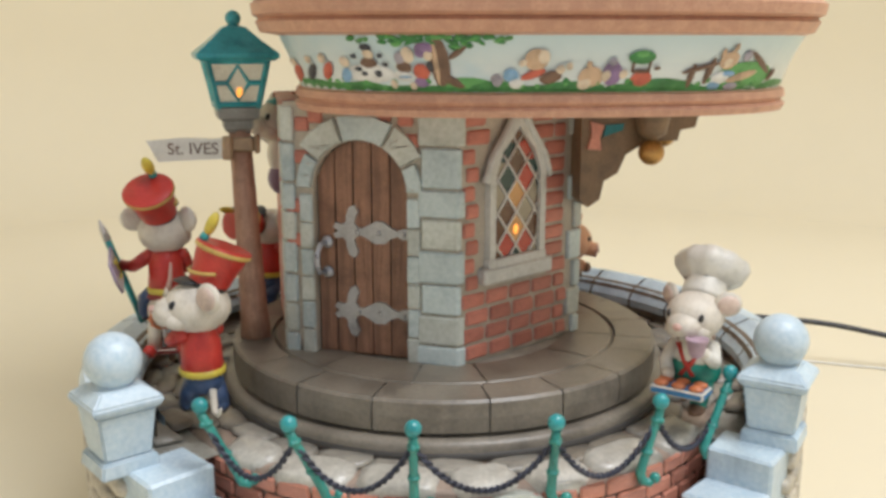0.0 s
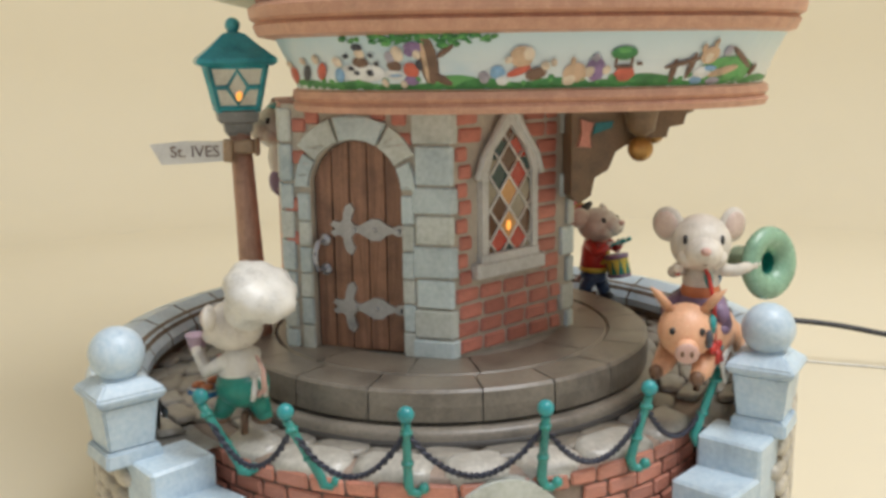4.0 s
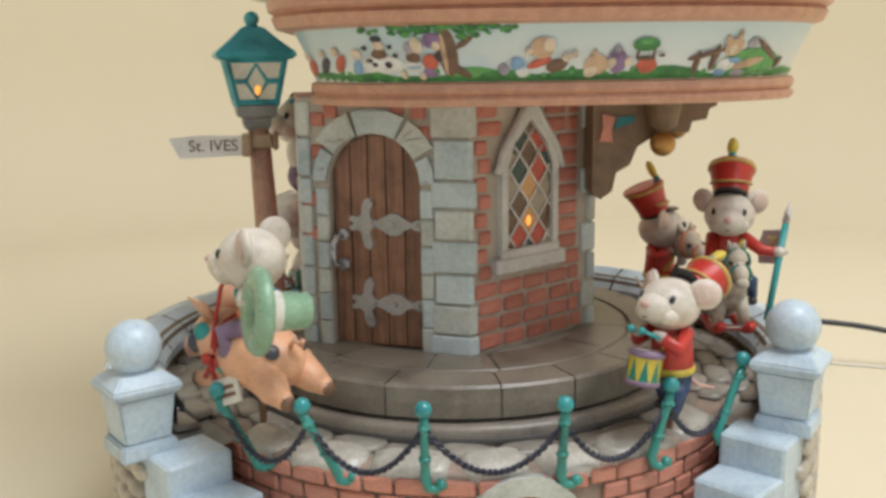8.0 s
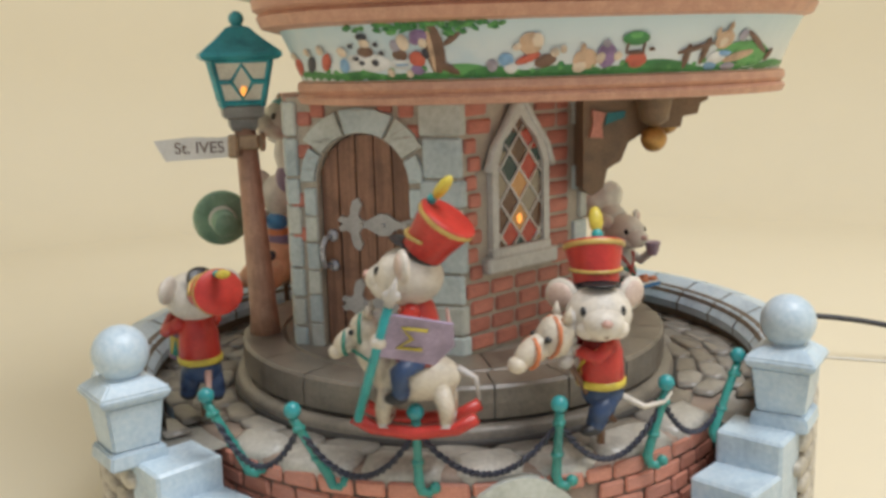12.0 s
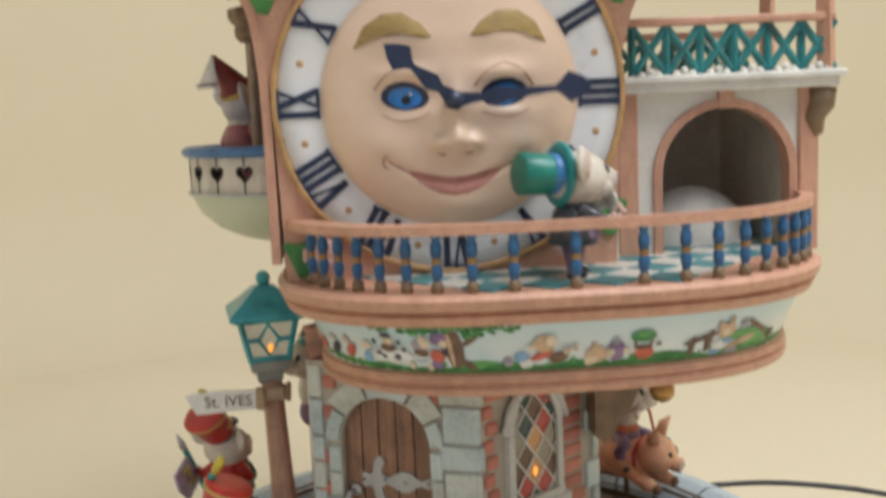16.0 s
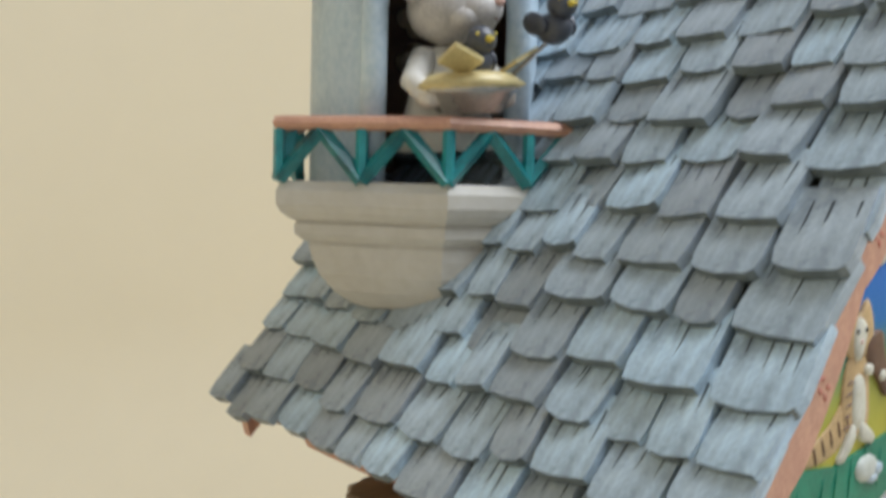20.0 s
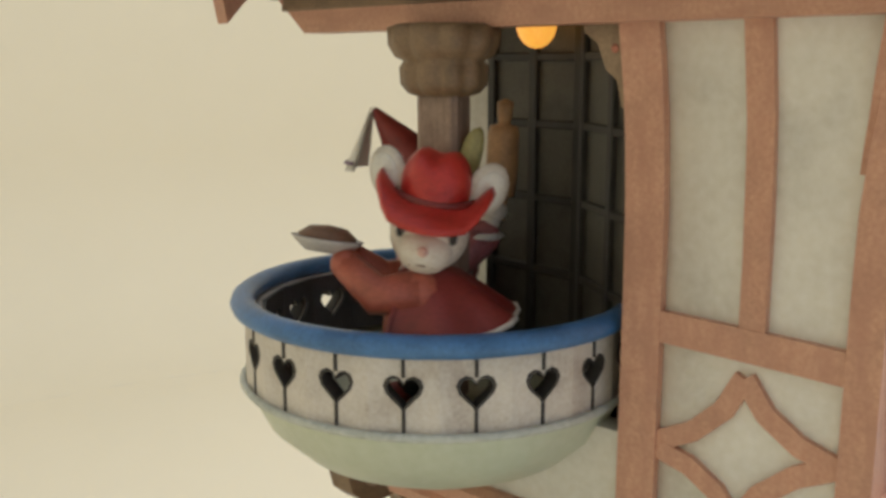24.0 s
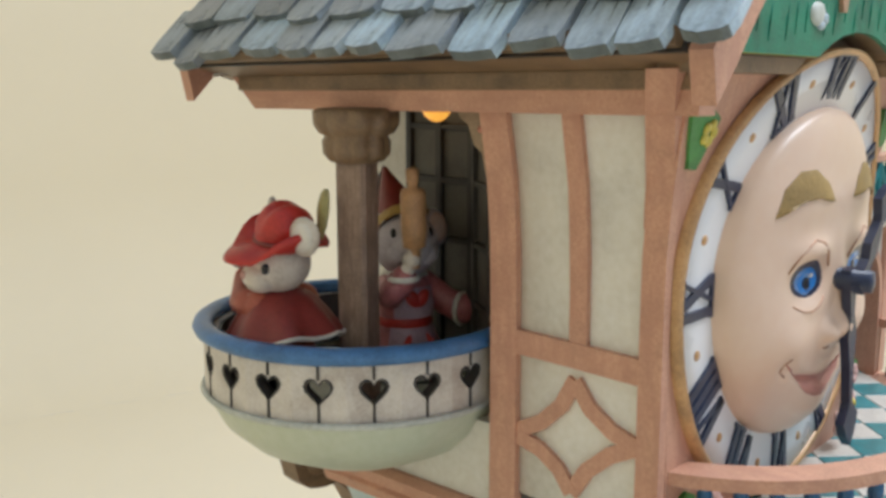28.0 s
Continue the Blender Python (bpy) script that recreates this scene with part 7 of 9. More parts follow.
# ---- street lamp, sign and brackets ----
def build_lamp():
    lx, ly = -8.62, -1.9
    lampo = thing("street_lamp", "teal street lamp on a brown post with a lit frosted lantern", "street lamp", (lx, ly, 8.2))
    bm = bmn()
    tube(bm, [(-8.25, -2.5, 8.25), (-8.3, -2.4, 9.5), (-8.45, -2.15, 13), (-8.6, -1.95, 16.6)], [0.62, 0.55, 0.47, 0.42], 10)
    part("lamp_post", bm, grained("lamp_wood", (0.47, 0.28, 0.19), (0.36, 0.19, 0.125), (1, 1, 0.12), 0.5), lampo)
    c = Matrix.Translation((lx - 0.05, ly, 0)) @ pose(0, 0, 0, 0, 0, 12)

    def ring4(r, z):
        return [(sx * r, sy * r, z) for sx, sy in ((-1, -1), (1, -1), (1, 1), (-1, 1))]

    def skin4(levels, mi=0):
        bm2 = bmn()
        vs = [v for r, z in levels for v in ring4(r, z)]
        fc = [(3, 2, 1, 0), tuple(range(4 * len(levels) - 4, 4 * len(levels)))]
        for k in range(len(levels) - 1):
            fc += [(4 * k + i, 4 * k + (i + 1) % 4, 4 * k + 4 + (i + 1) % 4, 4 * k + 4 + i) for i in range(4)]
        add_faces(bm2, vs, fc, mi, False, c)
        return bm2
    part("collar", skin4([(0.42, 16.4), (0.52, 16.55), (0.55, 16.85), (0.75, 16.95), (0.8, 17.35), (0.7, 17.4)]), paint("collar_grey", (0.24, 0.24, 0.22), 0.5, 0.2, 0.2), lampo)
    part("lantern_glass", skin4([(0.72, 17.4), (1.08, 19.15)]), frosted, lampo, "frosted glowing glass")
    for sx, sy in ((-1, -1), (1, -1), (1, 1), (-1, 1)):
        bm = bmn()
        tube(bm, [c @ Vector((sx * 0.74, sy * 0.74, 17.35)), c @ Vector((sx * 1.12, sy * 1.12, 19.2))], 0.12, 4, smooth=False)
        part("lantern_bar", bm, lantern_teal, lampo)
    for ang in (0, 90, 180, 270):
        mm = c @ pose(0, 0, 0, 0, 0, ang)
        bm = bmn()
        pts = [(0, -0.84, 17.65), (0.42, -0.93, 18.3), (0, -1.04, 18.95), (-0.42, -0.93, 18.3)]
        tube(bm, [mm @ Vector(p) for p in pts], 0.09, 5, closed=True, smooth=False)
        for p, q in (((0.42, -0.93, 18.3), (0.86, -0.95, 18.3)), ((-0.42, -0.93, 18.3), (-0.86, -0.95, 18.3)), ((-0.7, -0.8, 17.5), (0.7, -0.8, 17.5)), ((-1.05, -1.06, 19.1), (1.05, -1.06, 19.1))):
            tube(bm, [mm @ Vector(p), mm @ Vector(q)], 0.1, 5, smooth=False)
        part("lantern_tracery", bm, lantern_teal, lampo)
    part("lantern_roof", skin4([(1.35, 19.12), (1.52, 19.25), (1.5, 19.4), (0.95, 19.85), (0.42, 20.35), (0.2, 20.42)]), lantern_teal, lampo, "teal pyramid roof")
    bm = bmn()
    ball(bm, c @ Vector((0, 0, 20.68)), 0.3, None, 0, 14, 10)
    lathe(bm, [(0.3, 20.35), (0.2, 20.45), (0.24, 20.5), (0.12, 20.55)], (lx - 0.05, ly), 12)
    part("finial", bm, lantern_teal, lampo)
    bm = bmn()
    ball(bm, c @ Vector((0.05, -0.88, 17.95)), (0.13, 0.06, 0.2), None, 0, 10, 8)
    part("flame", bm, flame_glow, lampo, "small amber flame")
    tan_bracket = paint("bracket_tan", (0.36, 0.25, 0.15), 0.5, 0.2, 0.2)
    sign = thing("road_sign", "cream wooden arrow sign lettered St. Ives on the lamp post", "sign", (-10.3, -2.6, 15.8))
    bm = bmn()
    prism(bm, [(-12.0, 16.15), (-11.6, 15.35), (-9.0, 15.45), (-8.9, 16.25), (-9.5, 16.2), (-10.6, 16.25)], -2.75, -2.5)
    bmesh.ops.bevel(bm, geom=[e for e in bm.edges if e.calc_face_angle(0) > 1], offset=0.04, segments=1, affect="EDGES")
    part("board", bm, white_paint, sign)
    cu = bpy.data.curves.new("lettering", "FONT")
    cu.body, cu.size, cu.align_x, cu.extrude = "St. IVES", 0.0062, "CENTER", 0.0001
    tx = new("lettering", cu)
    tx.data.materials.append(brown_dark)
    tx.parent = sign
    tx.matrix_basis = Matrix.Translation((0.0002, -0.00165, -0.0016)) @ pose(0, 0, 0, 90, 0, 0)
    for lo, hi in (((-9.2, -2.82, 15.42), (-8.8, -2.42, 16.28)), ((-8.85, -2.62, 15.72), (-8.0, -1.9, 16.22)), ((-8.02, -2.5, 15.62), (-7.8, -1.9, 16.3))):
        bm = bmn()
        block(bm, lo, hi, None, 0.08, 0, 0.05, random.Random(3))
        part("sign_bracket", bm, tan_bracket, sign, "worn tan bracket round the post")


def build_brackets():
    br = thing("slab_bracket", "carved brown bracket with hanging balls under the balcony", "bracket", (5.5, -3.5, 14))
    fm = face_frame((4.3, -3.6), (9.3, -3.1))
    bm = bmn()
    prism(bm, [(0, 17.5), (0, 13.9), (0.35, 13.6), (0.8, 13.9), (0.95, 14.6), (1.5, 14.9), (1.8, 15.6), (2.5, 16.0), (3.2, 16.1), (3.9, 16.1), (4.0, 16.5), (4.6, 16.6), (4.7, 17.0), (5.0, 17.1), (5.0, 17.5)], -0.7, 0.7, fm)
    bmesh.ops.bevel(bm, geom=[e for e in bm.edges if e.calc_face_angle(0) > 1], offset=0.06, segments=1, affect="EDGES")
    part("arm", bm, brown_mid, br)
    bm = bmn()
    prism(bm, [(0.2, 15.85), (0.75, 15.8), (0.68, 16.3), (0.85, 16.75), (0.3, 16.9), (0.36, 16.4)], -0.86, -0.6, fm)
    prism(bm, [(0.82, 16.3), (1.6, 16.55), (1.65, 16.8), (0.92, 16.75)], -0.8, -0.6, fm, 1)
    part("painted_panel", bm, [brick_coral, teal_dark], br)
    for x, y, z, r in ((7.0, -4.6, 15.75, 0.5), (7.9, -3.3, 16.25, 0.45)):
        bm = bmn()
        ball(bm, (x, y, z), r, None, 0, 16, 12)
        lathe(bm, [(0.15, z + 0.4), (0.3, z + 0.55), (0.55, z + 0.7), (0.6, z + 1.0), (0.75, 17.4)], (x, y), 12, mi=1)
        part("hanging_ball", bm, [gold, brown_mid], br)

# ---- painted figurines, each one moulded piece ----
FM = [paint("figurine_" + n, c, r, 0.14, 0.12, 300, coat=0.08) for n, c, r in (
    ("white_fur", (0.64, 0.59, 0.51), 0.5), ("grey_fur", (0.50, 0.475, 0.45), 0.5), ("red", (0.48, 0.035, 0.025), 0.35), ("navy", (0.03, 0.06, 0.14), 0.4), ("black", (0.02, 0.02, 0.022), 0.35),
    ("yellow", (0.60, 0.48, 0.06), 0.4), ("white", (0.70, 0.68, 0.62), 0.4), ("green", (0.015, 0.20, 0.15), 0.35), ("pink", (0.60, 0.38, 0.32), 0.5), ("brown", (0.17, 0.09, 0.05), 0.5),
    ("teal", (0.03, 0.30, 0.30), 0.35), ("purple", (0.22, 0.15, 0.24), 0.45), ("orange", (0.56, 0.18, 0.07), 0.45), ("pig_skin", (0.72, 0.40, 0.24), 0.45), ("gold", (0.52, 0.36, 0.10), 0.3),
    ("blue", (0.05, 0.20, 0.42), 0.4), ("dark_red", (0.22, 0.03, 0.025), 0.45), ("pale_green", (0.24, 0.40, 0.27), 0.25), ("lavender", (0.42, 0.30, 0.36), 0.45), ("dark_grey", (0.06, 0.065, 0.08), 0.3))]
WF, GF, RED, NAVY, BLK, YEL, WHT, GRN, PNK, BRN, TEA, PUR, ORA, PIG, GLD, BLU, DRD, PGR, LAV, DGR = range(20)


def head(bm, c, s=1.0, yaw=0.0, pitch=0.0, fur=WF, ears=1.0):
    """A mouse's head, looking along +x before the turn."""
    s *= 1.26
    m = Matrix.Translation(c) @ pose(0, 0, 0, 0, -pitch, yaw) @ Matrix.Scale(s, 4)
    r3 = m.to_3x3().to_4x4()

    def at(x, y, z):
        return m @ Vector((x, y, z))
    ball(bm, at(0, 0, 0), (0.80, 0.74, 0.72), r3, fur, 20, 14)
    ball(bm, at(0.55, 0, -0.12), (0.52, 0.48, 0.42), r3, fur, 16, 10)
    ball(bm, at(0.45, 0.32, -0.28), (0.34, 0.28, 0.26), r3, fur, 12, 8)
    ball(bm, at(0.45, -0.32, -0.28), (0.34, 0.28, 0.26), r3, fur, 12, 8)
    ball(bm, at(1.05, 0, -0.02), (0.11, 0.13, 0.10), r3, PNK, 10, 6)
    tube(bm, [at(0.86, -0.24, -0.27), at(0.99, 0, -0.37), at(0.86, 0.24, -0.27)], 0.025, 5, BRN)
    for s2 in (-1, 1):
        ball(bm, at(0.56, s2 * 0.43, 0.17), (0.12, 0.07, 0.13), r3, BLK, 10, 7)
        if ears:
            q = m @ Matrix.Translation((-0.22, s2 * 0.78, 0.42)) @ pose(0, 0, 0, s2 * 14, 0, s2 * 38)
            q3 = q.to_3x3().to_4x4()
            ball(bm, q.translation, (0.14, 0.52 * ears, 0.52 * ears), q3, fur, 14, 10)
            ball(bm, q @ Vector((0.09, 0, 0)), (0.09, 0.40 * ears, 0.40 * ears), q3, 29, 12, 8)


def limb(bm, pts, r0, r1, mi, end=None, er=0.2):
    n = len(pts)
    tube(bm, pts, [r0 + (r1 - r0) * k / (n - 1) for k in range(n)], 10, mi)
    for p, r in ((pts[0], r0), (pts[-1], r1)):
        ball(bm, p, r, None, mi, 10, 7)
    if end is not None:
        ball(bm, pts[-1], er, None, end, 10, 7)
        d = (Vector(pts[-1]) - Vector(pts[-2])).normalized()
        for k in (-1, 0, 1):
            ball(bm, Vector(pts[-1]) + d * er * 0.7 + Vector((0, 0.09 * k, 0.03)), er * 0.42, None, end, 8, 5)


def shako(bm, c, m, s=1.0, plume=True):
    """Tall red military hat with black peak, gold cord and plume."""
    s *= 1.25
    q = Matrix.Translation(c) @ m @ Matrix.Translation((0, 0, 0.12)) @ Matrix.Scale(s, 4)
    lathe(bm, [(0.0, 0.0), (0.56, 0.0), (0.60, 0.18)], seg=18, mi=BLK, m=q)
    lathe(bm, [(0.60, 0.16), (0.66, 0.6), (0.80, 1.28), (0.84, 1.38), (0.80, 1.42), (0.0, 1.30)], seg=20, mi=RED, m=q)
    lathe(bm, [(0.795, 1.20), (0.85, 1.24), (0.85, 1.34), (0.81, 1.38)], seg=20, mi=GLD, m=q)
    tube(bm, [q @ Vector((0.68 * math.cos(a), 0.68 * math.sin(a) * 1.02, 0.62 - 0.25 * math.cos(a))) for a in [k * math.pi / 10 - math.pi / 2 for k in range(11)]], 0.06 * s, 6, GLD)
    ball(bm, q @ Vector((0.5, 0, 0.05)), (0.5 * s, 0.5 * s, 0.08 * s), m.to_3x3().to_4x4() @ pose(0, 0, 0, 0, 18, 0), BLK, 14, 6)
    if plume:
        ball(bm, q @ Vector((0.66, 0, 1.5)), (0.14 * s, 0.16 * s, 0.2 * s), m.to_3x3().to_4x4(), TEA, 8, 6)
        ball(bm, q @ Vector((0.62, 0, 1.95)), (0.17 * s, 0.2 * s, 0.42 * s), m.to_3x3().to_4x4(), YEL, 12, 8)


def soldier_body(bm, z, lean=0.0, legs=True, stride=0.0):
    """Red jacket and navy trousers, shoulders at height z."""
    lathe(bm, [(0.0, z - 1.62), (0.56, z - 1.6), (0.66, z - 1.45), (0.62, z - 0.9), (0.60, z - 0.5), (0.46, z - 0.05), (0.3, z + 0.12), (0.0, z + 0.15)], (lean, 0), 20, mi=RED)
    lathe(bm, [(0.60, z - 1.66), (0.70, z - 1.60), (0.71, z - 1.42), (0.64, z - 1.38)], (lean, 0), 20, mi=YEL)
    lathe(bm, [(0.34, z + 0.06), (0.44, z + 0.1), (0.42, z + 0.2), (0.3, z + 0.24)], (lean, 0), 16, mi=YEL)
    tube(bm, [(lean + 0.40, 0.48, z - 0.25), (lean + 0.63, 0.12, z - 0.7), (lean + 0.6, -0.3, z - 1.2)], 0.09, 6, YEL, flat=0.5)
    for k in range(3):
        ball(bm, (lean + 0.62, -0.04, z - 0.5 - 0.34 * k), 0.06, None, GLD, 8, 5)
    ball(bm, (lean - 0.05, 0, z - 1.85), (0.62, 0.6, 0.55), None, NAVY, 16, 10)
    if legs:
        for s in (-1, 1):
            x = lean + stride * s
            limb(bm, [(lean, s * 0.3, z - 2.0), (x * 0.7, s * 0.32, z - 2.4), (x, s * 0.34, z - 2.72)], 0.36, 0.28, NAVY)
            ball(bm, (x + 0.14, s * 0.34, z - 2.9), (0.38, 0.24, 0.2), None, BLK if stride else GF, 12, 8)


def tail(bm, pts, mi=PNK):
    n = len(pts)
    tube(bm, pts, [0.13 - 0.09 * k / (n - 1) for k in range(n)], 7, mi)


def stand(bm, to=(0, 0, 1.0)):
    tube(bm, [(0, 0, -0.3), (to[0] * 0.5, to[1] * 0.5, to[2] * 0.5), to], 0.12, 8, BRN)


def fig_chef():
    bm = bmn()
    stand(bm, (-0.1, 0, 0.5))
    for s, x in ((1, 0.55), (-1, -0.55)):
        limb(bm, [(0, s * 0.3, 1.3), (x * 0.6, s * 0.34, 0.85), (x, s * 0.36, 0.42)], 0.42, 0.27, GRN)
        ball(bm, (x + 0.15, s * 0.36, 0.28), (0.42, 0.27, 0.24), None, BRN, 12, 8)
    ball(bm, (-0.06, 0, 1.48), (0.84, 0.82, 0.76), None, GRN, 18, 12)
    lathe(bm, [(0.0, 1.8), (0.66, 1.85), (0.70, 2.0), (0.6, 2.35), (0.42, 2.75), (0.0, 2.85)], (0, 0), 20, mi=WHT)
    ball(bm, (-0.6, 0, 1.5), (0.12, 0.42, 0.5), None, GRN, 12, 8)
    tube(bm, [(-0.66, -0.2, 1.95), (-0.7, 0, 2.02), (-0.66, 0.2, 1.95)], 0.1, 6, WHT)
    for s in (-1, 1):
        tube(bm, [(-0.68, s * 0.05, 1.95), (-0.85, s * 0.2, 1.5), (-0.8, s * 0.25, 1.15)], [0.09, 0.12, 0.08], 6, WHT)
    tube(bm, [(0.45, 0.42, 2.5), (0.66, 0.1, 1.9), (0.72, -0.2, 1.45)], 0.09, 6, RED)
    tube(bm, [(0.45, -0.42, 2.5), (0.66, -0.1, 1.9), (0.72, 0.2, 1.45)], 0.09, 6, RED)
    # tray of small pies hung in front
    block(bm, (0.75, -0.85, 0.95), (1.65, 0.85, 1.25), None, 0.06, BLU)
    for k in range(6):
        ball(bm, (1.0 + 0.42 * (k % 2), -0.55 + 0.55 * (k // 2), 1.3), (0.2, 0.24, 0.13), None, ORA, 10, 6)
    limb(bm, [(0.1, 0.55, 2.4), (0.6, 0.8, 2.05), (1.25, 0.62, 2.55)], 0.26, 0.2, WHT, WF, 0.22)
    limb(bm, [(0.1, -0.55, 2.4), (0.45, -0.8, 1.8), (0.9, -0.55, 1.5)], 0.26, 0.2, WHT, WF, 0.22)
    lathe(bm, [(0.16, 2.45), (0.22, 2.55), (0.34, 3.05), (0.36, 3.1), (0.3, 3.08), (0.0, 2.9)], (1.45, 0.5), 16, mi=LAV)
    head(bm, (0.25, 0, 3.5), 0.95, -6, -4, ears=0.72)
    q = Matrix.Translation((-0.28, 0, 3.95)) @ pose(0, 0, 0, 0, -42, 0) @ Matrix.Scale(1.25, 4)
    lathe(bm, [(0.0, 0.0), (0.52, 0.0), (0.55, 0.1), (0.53, 0.55)], seg=24, mi=WHT, m=q)
    lathe(bm, [(0.53, 0.5), (0.66, 0.6), (0.86, 0.82), (0.92, 1.05), (0.82, 1.3), (0.55, 1.46), (0.2, 1.5), (0.0, 1.46)], seg=36, mi=WHT, m=q, wave=lambda a, z: 1 + 0.045 * math.sin(9 * a) + 0.03 * math.sin(4 * a + 1))
    tail(bm, [(-0.65, 0, 1.2), (-1.2, 0.1, 1.6), (-1.25, 0.15, 2.3), (-0.9, 0.1, 2.7)])
    return bm


def fig_drummer():
    bm = bmn()
    stand(bm, (0, 0, 0.6))
    soldier_body(bm, 3.35, 0, True, 0.3)
    limb(bm, [(0.1, 0.55, 3.15), (0.7, 0.75, 2.8), (1.05, 0.42, 3.2)], 0.26, 0.2, RED, WF, 0.2)
    limb(bm, [(0.1, -0.55, 3.15), (0.7, -0.75, 2.8), (1.05, -0.42, 3.2)], 0.26, 0.2, RED, WF, 0.2)
    for s in (-1, 1):
        tube(bm, [(1.1, s * 0.5, 3.15), (1.6, s * 0.25, 3.45)], 0.07, 6, TEA)
        ball(bm, (1.68, s * 0.2, 3.5), 0.12, None, TEA, 8, 6)
    q = Matrix.Translation((1.38, 0, 1.6)) @ pose(0, 0, 0, 0, -12, 0) @ Matrix.Diagonal((0.92, 0.92, 1.02, 1))
    lathe(bm, [(0.0, 0.0), (0.56, 0.0), (0.58, 0.14), (0.55, 0.16)], seg=20, mi=PUR, m=q)
    lathe(bm, [(0.54, 0.14), (0.54, 0.92)], seg=20, mi=YEL, m=q)
    lathe(bm, [(0.55, 0.9), (0.59, 0.94), (0.58, 1.08), (0.5, 1.12), (0.0, 1.1)], seg=20, mi=PUR, m=q)
    lathe(bm, [(0.5, 1.11), (0.0, 1.14)], seg=20, mi=WHT, m=q)
    for k in range(9):
        a0 = k * 40
        pa, pb, pc = [(0.56 * math.cos(radians(a)), 0.56 * math.sin(radians(a)), z) for a, z in ((a0 - 16, 0.16), (a0 + 16, 0.16), (a0, 0.9))]
        add_faces(bm, [pa, pb, pc], [(0, 1, 2)], GRN, False, q)
    head(bm, (0.15, 0, 4.05), 0.95, 2, 12, ears=0.8)
    shako(bm, (-0.5, -0.02, 4.3), pose(0, 0, 0, 0, -78, 2), 0.74)
    tail(bm, [(-0.6, 0, 1.5), (-1.1, 0.2, 1.0), (-1.5, 0.5, 0.9)])
    return bm


def horse_head(bm, m, s=1.0, bridle=ORA):
    r3 = m.to_3x3().to_4x4()
    ball(bm, m @ Vector((0, 0, 0)), (0.42 * s, 0.36 * s, 0.5 * s), r3, 23, 14, 10)
    ball(bm, m @ Vector((0.45 * s, 0, -0.3 * s)), (0.5 * s, 0.27 * s, 0.3 * s), r3 @ pose(0, 0, 0, 0, 42, 0), 23, 14, 10)
    ball(bm, m @ Vector((0.78 * s, 0, -0.62 * s)), (0.22 * s, 0.22 * s, 0.2 * s), r3, 23, 10, 7)
    for k in (-1, 1):
        tube(bm, [m @ Vector((-0.1 * s, k * 0.2 * s, 0.4 * s)), m @ Vector((-0.12 * s, k * 0.26 * s, 0.75 * s))], [0.14 * s, 0.02], 7, 23)
        ball(bm, m @ Vector((0.32 * s, k * 0.27 * s, 0.0)), 0.08 * s, None, BLK, 8, 6)
    tube(bm, [m @ Vector((0.52 * s, 0.34 * s * math.cos(a), -0.36 * s + 0.34 * s * math.sin(a))) for a in [k * math.pi / 5 for k in range(10)]], 0.05 * s, 5, bridle, closed=True)
    tube(bm, [m @ Vector((0.1 * s, 0.4 * s * math.cos(a), 0.46 * s * math.sin(a))) for a in [k * math.pi / 5 for k in range(10)]], 0.05 * s, 5, bridle, closed=True)
    for k in range(5):
        ball(bm, m @ Vector((-0.36 * s, 0, 0.4 * s - 0.24 * s * k)), (0.2 * s, 0.14 * s, 0.2 * s), r3, GF, 8, 6)


